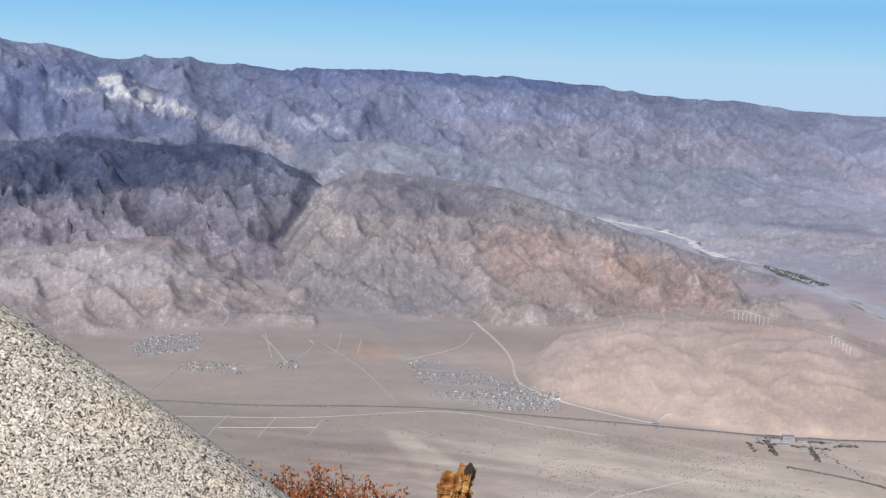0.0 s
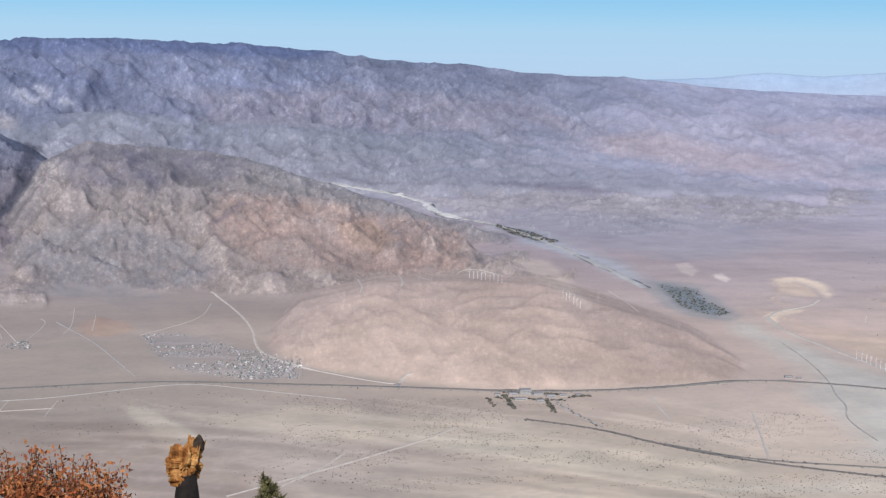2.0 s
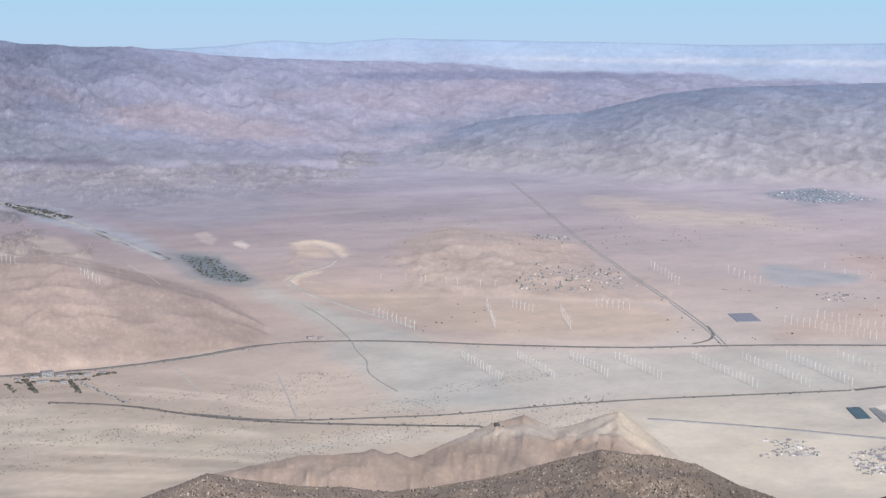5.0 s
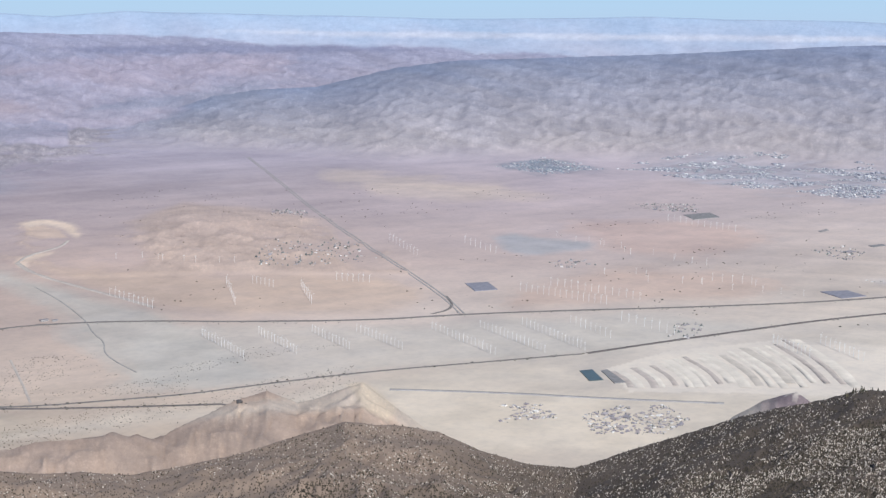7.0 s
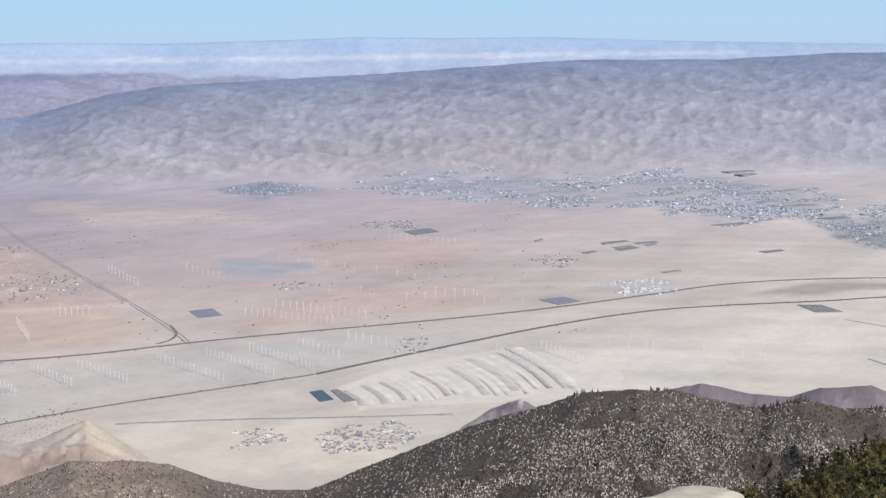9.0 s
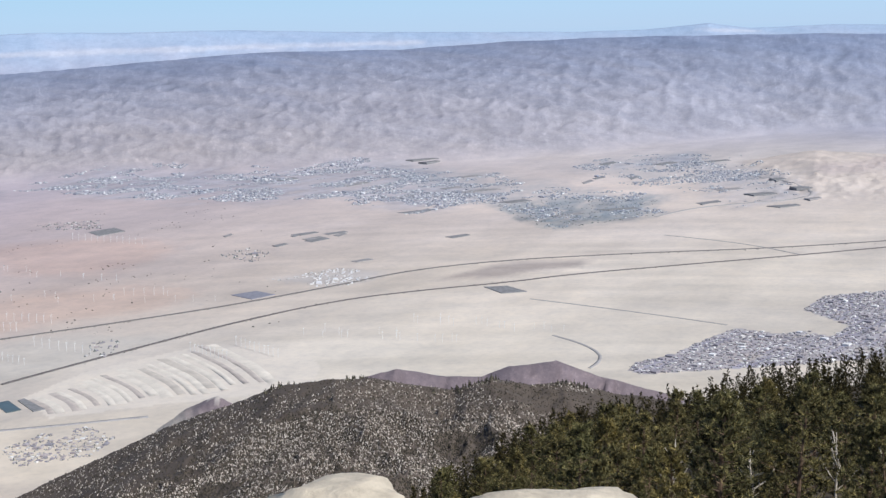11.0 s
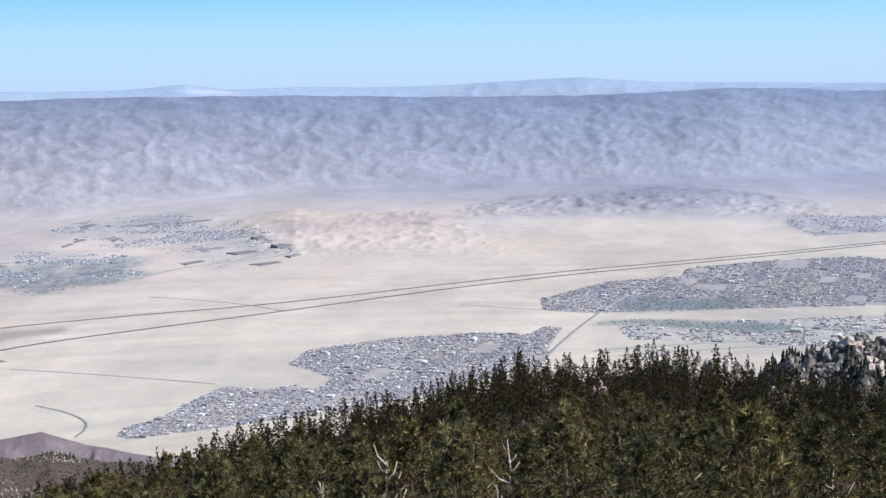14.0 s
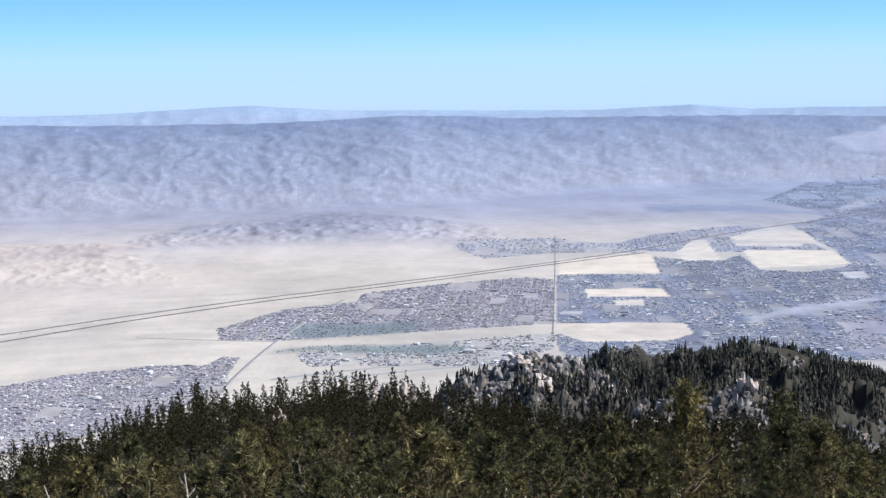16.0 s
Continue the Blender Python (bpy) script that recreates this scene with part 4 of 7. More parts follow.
    "pale_knob_b": ("c6b9b4", 0.6, [(19.43, -7.78), (19.86, -7.7), (20.31, -8.01), (20.1, -8.23), (19.66, -8.07)]),
    "pale_streaks": ("c8b8ad", 0.5, [(12.93, -7.67), (14.27, -7.79), (15.39, -8.6), (16.3, -9.56), (15.86, -9.64), (14.73, -8.84), (13.61, -8.25)]),
    "pale_streaks_b": ("cbbcb0", 0.55, [(34.45, -6.34), (37.54, -6.57), (39.4, -6.74), (41.98, -6.98), (40.43, -7.33), (37.54, -7.05), (35.32, -6.89)]),
    "river_sand": ("c3c5cf", 0.7, [(106.95, -9.12), (108.86, -8.63), (110.95, -8.33), (112.34, -8.06), (112.35, -8.23), (110.95, -8.58), (108.87, -8.91), (107.38, -9.25)]),
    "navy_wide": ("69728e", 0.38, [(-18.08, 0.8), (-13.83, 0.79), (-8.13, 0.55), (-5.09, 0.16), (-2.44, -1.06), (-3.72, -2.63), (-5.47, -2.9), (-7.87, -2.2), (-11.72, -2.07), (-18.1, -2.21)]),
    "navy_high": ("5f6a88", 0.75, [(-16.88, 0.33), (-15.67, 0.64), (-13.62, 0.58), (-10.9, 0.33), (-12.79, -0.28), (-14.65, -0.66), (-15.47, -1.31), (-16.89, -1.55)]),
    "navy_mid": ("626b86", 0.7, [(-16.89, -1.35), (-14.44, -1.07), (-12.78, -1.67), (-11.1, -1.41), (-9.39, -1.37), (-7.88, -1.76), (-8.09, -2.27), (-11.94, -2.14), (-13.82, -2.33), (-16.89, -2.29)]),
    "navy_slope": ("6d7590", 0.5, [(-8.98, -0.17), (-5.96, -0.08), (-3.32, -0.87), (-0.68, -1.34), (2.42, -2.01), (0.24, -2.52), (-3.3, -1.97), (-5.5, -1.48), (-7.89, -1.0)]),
    "pale_strip": ("aca8ae", 0.7, [(-9.82, -1.38), (-8.53, -1.56), (-7.01, -1.96), (-5.7, -2.51), (-5.91, -2.87), (-7.66, -2.3), (-9.17, -1.95)]),
    "bright_scar": ("d8d6d2", .9, [(-13.9, -.6), (-13.1, .08), (-12.3, .12), (-11.6, -.5), (-10.9, -.77), (-10, -1.1), (-9.6, -1.4), (-11.2, -1.35), (-12, -.9)]),
    "bright_scar_b": ("c6c5c8", .9, [(-15.5, -.4), (-15, -.15), (-14.1, -.66), (-14.2, -.78)]),
    "bright_scar_c": ("b9b9c4", .6, [(-6.4, -1.35), (-5.3, -.95), (-4.6, -1.4), (-3.6, -1.9), (-5.5, -1.9)]),
    "scree": ("b3adb0", .5, [(-9.2, -2.2), (-6.6, -2.45), (-5.6, -2.9), (-6.6, -2.75), (-8.6, -2.35)]),
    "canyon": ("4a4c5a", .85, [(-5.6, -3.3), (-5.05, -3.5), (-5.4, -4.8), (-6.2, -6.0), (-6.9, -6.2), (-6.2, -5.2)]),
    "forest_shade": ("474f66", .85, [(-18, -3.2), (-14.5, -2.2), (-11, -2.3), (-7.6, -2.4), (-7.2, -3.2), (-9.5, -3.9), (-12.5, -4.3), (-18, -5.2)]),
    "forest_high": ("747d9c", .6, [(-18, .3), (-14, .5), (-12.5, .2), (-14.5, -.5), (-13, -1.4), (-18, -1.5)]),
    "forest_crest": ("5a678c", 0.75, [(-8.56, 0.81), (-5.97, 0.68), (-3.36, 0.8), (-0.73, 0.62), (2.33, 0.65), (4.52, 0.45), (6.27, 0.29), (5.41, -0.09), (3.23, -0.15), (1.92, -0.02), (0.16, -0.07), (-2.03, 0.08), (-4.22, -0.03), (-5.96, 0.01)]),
    "playa": ("cfd0d8", .5, [(30, -1.02), (38, -1.05), (50, -1.1), (62, -1.15), (62, -1.28), (48, -1.3), (36, -1.25)]),
    "far_pale": ("dcdade", .35, [(72.2, -1.0), (73.6, -1.0), (75, -1.12), (73.5, -1.15)]),
    "valley_town": ("8d94a6", .65, [(25, -4.05), (27.5, -3.6), (31, -3.2), (34, -2.9), (31.5, -3.6), (29, -3.95), (27, -4.2)]),
    "dark_streak": ("7d7684", .8, [(11.8, -4.7), (13.3, -4.75), (15, -4.8), (18, -5.05), (16.5, -5.15), (14.6, -5.05), (12.6, -4.9)]),
    "brown_dune": ("9f8f84", .55, [(-9, -14.3), (-4, -13.7), (-1, -14.2), (2, -15.2), (5, -17.5), (-9, -18.5)]),
    "sand_basin": ("d8cdbd", .8, [(36.5, -14.75), (44, -14.95), (52, -14.85), (54, -17), (40, -17.4), (37.5, -16)]),
    "sand_basin_b": ("d2c8ba", .6, [(27, -15.4), (31, -15.45), (36, -14.6), (44, -13.75), (46, -14.6), (40, -14.8), (36, -15.6), (20, -16.4)]),
    "cone_sand": ("cfc0ab", .8, [(35.6, -14.7), (36.3, -14.6), (37.6, -15.6), (37.2, -16.2), (36.2, -15.6)]),
    "grey_green_slope": ("8f8c90", .6, [(-6.5, -7.2), (-4, -6.3), (-1.5, -6.4), (.5, -7.2), (1.6, -8.6), (-1.5, -9.4), (-5, -9.2)]),
    "pink_slope": ("ab9187", .55, [(2, -5.2), (5, -5.6), (9, -6.2), (12, -7.0), (11, -8.3), (7, -8.5), (3.4, -8.0), (1.5, -6.6)]),
    "orange_slope": ("b09684", .5, [(6.2, -6.4), (7.4, -6.3), (8.6, -7.0), (7.8, -7.7), (6.6, -7.3)]),
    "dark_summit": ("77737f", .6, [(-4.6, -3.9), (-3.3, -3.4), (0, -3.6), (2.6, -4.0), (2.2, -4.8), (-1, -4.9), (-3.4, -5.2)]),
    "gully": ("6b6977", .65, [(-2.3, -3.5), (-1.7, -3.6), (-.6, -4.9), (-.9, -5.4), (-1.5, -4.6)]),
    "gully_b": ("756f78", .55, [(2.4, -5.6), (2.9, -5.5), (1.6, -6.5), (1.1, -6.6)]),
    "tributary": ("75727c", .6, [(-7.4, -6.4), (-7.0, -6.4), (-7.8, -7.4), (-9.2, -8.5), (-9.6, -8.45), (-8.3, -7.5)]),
    "pale_gullies": ("b1aaab", .6, [(-18, -6.5), (-14, -6.4), (-10.5, -6.5), (-8.8, -7.2), (-10, -7.9), (-14, -8.1), (-18, -8.2)]),
    "pale_rock": ("b9b4b4", .6, [(-3.4, -7.9), (-2.6, -7.7), (-2.0, -8.1), (-2.8, -8.3)]),
    "pale_rock_b": ("b6b1b1", .55, [(-.2, -8.3), (.3, -8.2), (.5, -8.6), (0, -8.7)]),
    "pale_rock_c": ("c0b5ac", .55, [(5.0, -8.3), (5.8, -8.2), (6.1, -8.6), (5.3, -8.7)]),
    "forest_band": ("6f7794", .5, [(-18, -1.6), (-13, -1.8), (-9, -2.0), (-6.5, -2.3), (-9, -2.35), (-14, -2.2), (-18, -2.4)]),
    "blue_slope": ("7f86a2", .45, [(-7, .1), (-2, .2), (4, -.2), (8, -.9), (3, -1.4), (-4, -1.2)]),
    "mauve_slope": ("98929f", .5, [(0, -1.4), (7, -1.2), (14, -1.6), (16, -2.6), (9, -2.9), (1, -2.6)]),
    "pink_bench": ("b3a3a6", .5, [(15.5, -2.9), (19, -2.8), (22, -3.5), (25, -4.0), (21, -4.3), (17, -3.6)]),
    "grey_bench": ("8b8f9e", .45, [(8, -4.2), (14, -4.0), (22, -4.5), (27, -4.8), (22, -5.2), (12, -4.9)]),
    "blue_fan": ("9a9aa6", .5, [(11, -6.0), (16, -5.8), (21, -6.0), (24, -6.8), (20, -7.6), (15, -7.0)]),
    "pink_ridge_far": ("b0a2ad", .4, [(22, -2.4), (27, -2.0), (34, -1.9), (33, -2.6), (27, -3.2)]),
    "dark_line_far": ("8085a0", .55, [(24, -1.7), (29, -1.55), (36, -1.6), (40, -1.7), (34, -1.85), (27, -1.9)]),
    "mud_band": ("b9adab", .6, [(76.5, -6.2), (79, -5.95), (82.5, -5.9), (84, -6.15), (80, -6.35), (77.5, -6.5)]),
}


FRAYED = ("golf_course", "oasis", "date_farms", "far_town", "town_band", "farm_band", "navy_high", "navy_mid", "navy_slope", "pale_strip", "forest_shade", "forest_high", "navy_wide", "forest_band", "blue_slope", "mauve_slope", "dark_summit", "grey_green_slope", "pink_slope", "pale_gullies", "gully", "gully_b", "brown_dune")
GRID = radians(101.0)   # the city's streets run this way


def block_hash(x, y, seed=1, long=46.0, wide=20.0):
    """A number from 0 to 1 for each city block, the same for its soil and its houses."""
    u, w = x * math.sin(GRID) + y * math.cos(GRID), x * math.cos(GRID) - y * math.sin(GRID)
    return lattice(np.floor(u / long), np.floor(w / wide), seed)


def inside(b, d, outline):
    hit = np.zeros(b.shape, bool)
    for (b0, d0), (b1, d1) in zip(outline, outline[1:] + outline[:1]):
        if d0 != d1:
            hit ^= ((d0 > d) != (d1 > d)) & (b < (b1 - b0) * (d - d0) / (d1 - d0) + b0)
    return hit


# built-up ground, with the share of its blocks that lie empty
TOWNS = {"village": .3, "spa_town": .1, "city_north": .06, "city_middle": .10, "city_links": .25, "city_east": .04, "city_far": .2, "city_strip": .3, "tract": .3, "far_town": .3, "date_farms": .5, "golf_course": .12, "oasis": .15}


def step(a, b, x):
    t = np.clip((x - a) / (b - a), 0, 1)
    return t * t * (3 - 2 * t)


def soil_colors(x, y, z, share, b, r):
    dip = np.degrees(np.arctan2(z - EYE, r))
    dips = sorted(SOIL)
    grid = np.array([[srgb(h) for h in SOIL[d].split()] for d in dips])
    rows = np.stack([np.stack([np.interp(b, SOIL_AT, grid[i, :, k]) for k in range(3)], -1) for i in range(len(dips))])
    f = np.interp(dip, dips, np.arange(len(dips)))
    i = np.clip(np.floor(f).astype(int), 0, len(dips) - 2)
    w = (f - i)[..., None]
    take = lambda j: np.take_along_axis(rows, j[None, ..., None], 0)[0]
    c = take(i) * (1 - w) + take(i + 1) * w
    rock = np.zeros(b.shape)
    drift = fbm(x / 240, y / 240, 101, 5)
    band = fbm(x / 500, y / 90, 103, 4)
    c = c * (1 + 0.13 * drift + 0.10 * band + 0.10 * fbm(x / 130, y / 45, 105, 4, 0.6))[..., None]
    c = c * (1 - 0.07 * step(62, 80, b))[..., None]
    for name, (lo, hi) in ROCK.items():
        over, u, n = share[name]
        w = (step(-5, 20, over) if name in ("long_range", "grey_hills") else step(-1.5, 4, over))[..., None]
        arc, rise = np.radians(b) * r, z + 0.06 * r
        t = np.clip(u + (0.13 if name == "long_range" else 0.25) * fbm(arc / 110, rise / 50, 111, 4), 0, 1)[..., None]
        mott = {"long_range": .11, "last_ranges": .01}.get(name, .16) * fbm(arc / 20, rise / 14, 117, 4, 0.65) + {"last_ranges": 0.0, "round_hill": 0.22}.get(name, 0.1) * fbm(arc / 110, rise / 60, 119, 3)
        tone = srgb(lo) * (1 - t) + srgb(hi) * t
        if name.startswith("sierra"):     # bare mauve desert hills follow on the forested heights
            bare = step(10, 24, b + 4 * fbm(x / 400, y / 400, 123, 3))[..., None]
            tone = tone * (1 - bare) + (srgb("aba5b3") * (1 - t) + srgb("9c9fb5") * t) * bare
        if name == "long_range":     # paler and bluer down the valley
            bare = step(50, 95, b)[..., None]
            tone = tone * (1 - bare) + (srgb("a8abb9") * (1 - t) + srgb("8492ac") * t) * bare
        if name == "scrub_ridge":     # barer and tan at its lower end
            bare = 0.75 * step(46, 36, b + 5 * fbm(x / 60, y / 60, 125, 3))[..., None]
            tone = tone * (1 - bare) + srgb("9d8c7e") * bare
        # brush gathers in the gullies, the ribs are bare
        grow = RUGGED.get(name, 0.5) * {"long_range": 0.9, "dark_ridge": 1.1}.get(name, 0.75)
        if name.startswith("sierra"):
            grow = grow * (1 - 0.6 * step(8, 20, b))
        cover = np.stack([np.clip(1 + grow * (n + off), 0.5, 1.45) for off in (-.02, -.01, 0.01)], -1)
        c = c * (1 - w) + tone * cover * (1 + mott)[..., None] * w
        bare = 1 - 0.65 * step(8, 20, b) if name.startswith("sierra") else 1.0
        rock = rock * (1 - w[..., 0]) + RUGGED.get(name, 0.5) * bare * w[..., 0]
    over = share["forest"][0]
    w = ((over > 0) | (r < 24))[..., None]
    c = np.where(w, srgb("5f5548") * (1 + 0.3 * fbm(x / 6, y / 6, 121, 4))[..., None], c)
    # stains, with frayed edges
    wob_b, wob_d = fbm(x / 70, y / 70, 131, 4), fbm(x / 55, y / 55, 133, 4)
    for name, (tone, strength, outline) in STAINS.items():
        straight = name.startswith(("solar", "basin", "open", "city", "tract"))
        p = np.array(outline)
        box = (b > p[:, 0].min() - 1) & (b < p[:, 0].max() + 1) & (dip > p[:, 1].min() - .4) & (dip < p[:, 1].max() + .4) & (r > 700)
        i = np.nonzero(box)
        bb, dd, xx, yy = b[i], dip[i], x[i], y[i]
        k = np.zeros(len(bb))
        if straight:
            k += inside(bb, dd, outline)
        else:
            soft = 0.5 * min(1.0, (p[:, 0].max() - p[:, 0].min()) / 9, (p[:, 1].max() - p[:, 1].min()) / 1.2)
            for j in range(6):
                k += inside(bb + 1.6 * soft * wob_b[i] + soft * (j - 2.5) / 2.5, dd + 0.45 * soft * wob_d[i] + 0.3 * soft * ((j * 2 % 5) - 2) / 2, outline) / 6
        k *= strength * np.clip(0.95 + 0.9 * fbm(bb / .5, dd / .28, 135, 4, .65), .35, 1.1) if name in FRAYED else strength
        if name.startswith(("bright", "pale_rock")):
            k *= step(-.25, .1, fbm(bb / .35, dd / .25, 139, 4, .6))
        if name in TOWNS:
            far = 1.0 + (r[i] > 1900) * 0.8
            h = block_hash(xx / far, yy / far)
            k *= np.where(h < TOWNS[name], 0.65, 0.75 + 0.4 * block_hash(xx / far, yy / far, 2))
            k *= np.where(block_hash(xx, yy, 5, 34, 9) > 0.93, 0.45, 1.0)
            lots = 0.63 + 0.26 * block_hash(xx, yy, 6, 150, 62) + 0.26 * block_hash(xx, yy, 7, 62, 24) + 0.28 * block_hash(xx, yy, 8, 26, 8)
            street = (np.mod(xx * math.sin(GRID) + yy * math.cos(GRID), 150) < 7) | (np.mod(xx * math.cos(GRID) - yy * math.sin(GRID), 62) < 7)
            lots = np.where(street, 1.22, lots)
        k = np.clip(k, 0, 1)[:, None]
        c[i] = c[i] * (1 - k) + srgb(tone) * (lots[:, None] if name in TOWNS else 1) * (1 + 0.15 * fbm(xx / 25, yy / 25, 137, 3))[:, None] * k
    # sand drifted in long curved bands over the flats below the pass
    w = step(-12.9, -13.7, dip) * step(27, 22, b) * step(-12, -6, b) * (r > 700)
    lane = dip + 0.09 * (b - 8) - 0.35 * fbm(b / 7, dip / 2.5, 141, 3)
    drift = ridged(b / 9, lane / 0.42, 143, 4, 0.6) - 0.66
    c = c * (1 + np.clip(drift * 0.7, -0.13, 0.2) * w)[..., None]
    # wind streaks along the sandy plain
    w = step(44, 58, b) * step(-6.5, -9, dip) * (r > 700) * (z < FLOOR + 5)
    c = c * (1 + 0.13 * fbm(np.radians(b) * r / 260 + r / 500, r / 26, 147, 4, .55) * w)[..., None]
    # ploughed land
    w = inside(b, dip, [(45.9, -14.0), (48.3, -13.25), (52.6, -12.6), (56.5, -12.9), (57.5, -13.6), (57, -14.5), (46.9, -14.85)]) & (r > 700)
    c[w] = c[w] * 0.15 + srgb("ddd4c8") * 0.85
    rock = np.where((over > 0) | (r < 24), 0.05, rock)
    return np.concatenate([np.clip(c * ALBEDO, 0.01, 0.85), rock[..., None]], -1)


def ground():
    bb, rr = np.meshgrid(np.radians(COLS), RINGS, indexing="ij")
    x, y = rr * np.sin(bb), rr * np.cos(bb)
    z, share, b, r = LAND.copy(), SHARE, np.degrees(bb), rr
    x[:, 0], y[:, 0], z[:, 0] = x[:, 0] * 0.01, y[:, 0] * 0.01, z[:, 0].mean()     # closed in the middle
    n, m = x.shape
    me = bpy.data.meshes.new("ground")
    verts = np.stack([x, y, z], -1).reshape(-1, 3)
    i, j = np.meshgrid(np.arange(n - 1), np.arange(m - 1), indexing="ij")
    k = i + 1
    quads = np.stack([i * m + j, k * m + j, k * m + j + 1, i * m + j + 1], -1).reshape(-1, 4)
    me.vertices.add(len(verts))
    me.vertices.foreach_set("co", verts.astype(np.float32).ravel())
    me.loops.add(quads.size)
    me.loops.foreach_set("vertex_index", quads.astype(np.int32).ravel())
    me.polygons.add(len(quads))
    me.polygons.foreach_set("loop_start", np.arange(0, quads.size, 4, dtype=np.int32))
    me.polygons.foreach_set("use_smooth", np.ones(len(quads), bool))
    me.update(calc_edges=True)
    # unrolled round the summit: breadth by bearing, height by slope
    uv = me.uv_layers.new(name="slope")
    flat = np.stack([np.radians(b) * 3000, 3000 * z / np.maximum(r, 40)], -1).reshape(-1, 2)
    uv.data.foreach_set("uv", flat[quads.ravel()].astype(np.float32).ravel())
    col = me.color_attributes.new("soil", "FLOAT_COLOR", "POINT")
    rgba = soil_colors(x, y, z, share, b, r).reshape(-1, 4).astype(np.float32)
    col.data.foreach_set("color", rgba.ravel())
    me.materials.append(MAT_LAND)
    return tagged(new("ground", me), "dry mountain slopes, foothills and pale desert valley floor", "terrain", kind="structure")


ground()

# -- summit: boulders, shrubs, stump ---------------------------------------------------------
def sight(bearing, dip, d, heading=0.0):
    """The point d metres from the camera, by bearing and dip, when the camera is turned to the heading."""
    b, e, h = radians(bearing), radians(dip), radians(heading)
    return Vector((ARM * math.sin(h) + d * math.cos(e) * math.sin(b), ARM * math.cos(h) + d * math.cos(e) * math.cos(b), EYE + d * math.sin(e)))


def summit_boulder():
    """A large granite boulder split along a flat face; its upper edge runs down past the summit."""
    v, t = ico(7)
    v = v / (np.abs(v) ** 18).sum(1)[:, None] ** (1 / 18)
    a, d, h = 3.2 * v[:, 0], 1.5 + 1.5 * v[:, 1], 1.6 + 1.6 * v[:, 2]
    h = h + 0.35 * d + 0.11 * a * a - 0.070 - 0.035 * fbm(a * 1.1, d * 0.6, 55, 3)
    d = d - 0.30 * h + 0.10 * fbm(a * 0.9, h * 0.9, 56, 3) + 0.02 * fbm(a * 7, h * 7, 57, 3)
    along, down, away = np.array((0.8309, 0.0462, -0.5545)), np.array((-0.5218, -0.2812, -0.8054)), np.array((-0.1931, 0.9585, -0.2096))
    v = a[:, None] * along + h[:, None] * down + d[:, None] * away
    ob = new("boulder", tri_mesh("boulder", v, t, MAT_GRANITE, True))
    ob.matrix_basis = Matrix.Translation(Vector((0, ARM, EYE)) + 2.9 * Vector(away))
    return tagged(ob, "large pale speckled granite boulder on the summit", "boulder")


summit_boulder()


def topped_boulder(bearing, top, d, heading, size, seed, flat):
    """A boulder whose top stands at a bearing and dip from the eye, d metres off."""
    v, t = lump(5, seed, 0.14, 1.0, 1.3)
    v[:, 2] = np.where(v[:, 2] > flat, flat + 0.2 * (v[:, 2] - flat), v[:, 2])
    v = v * np.array(size)
    eye = sight(0, 0, 0, heading)
    x, y = eye.x + d * math.sin(radians(bearing)), eye.y + d * math.cos(radians(bearing))
    lean = v[:, 2] - np.hypot(v[:, 0] + x - eye.x, v[:, 1] + y - eye.y) * math.tan(radians(top))
    ob = new("boulder", tri_mesh("boulder", v, t, MAT_CREAM, True))
    ob.matrix_basis = pose(x, y, EYE - lean.max())
    return tagged(ob, "cream weathered granite boulder beside the forest edge", "boulder")


topped_boulder(58.5, -17.76, 2.7, 61.2, (0.34, 0.36, 0.85), 8, 0.9)
topped_boulder(66.8, -18.5, 2.8, 61.2, (0.40, 0.40, 0.85), 12, 0.72)


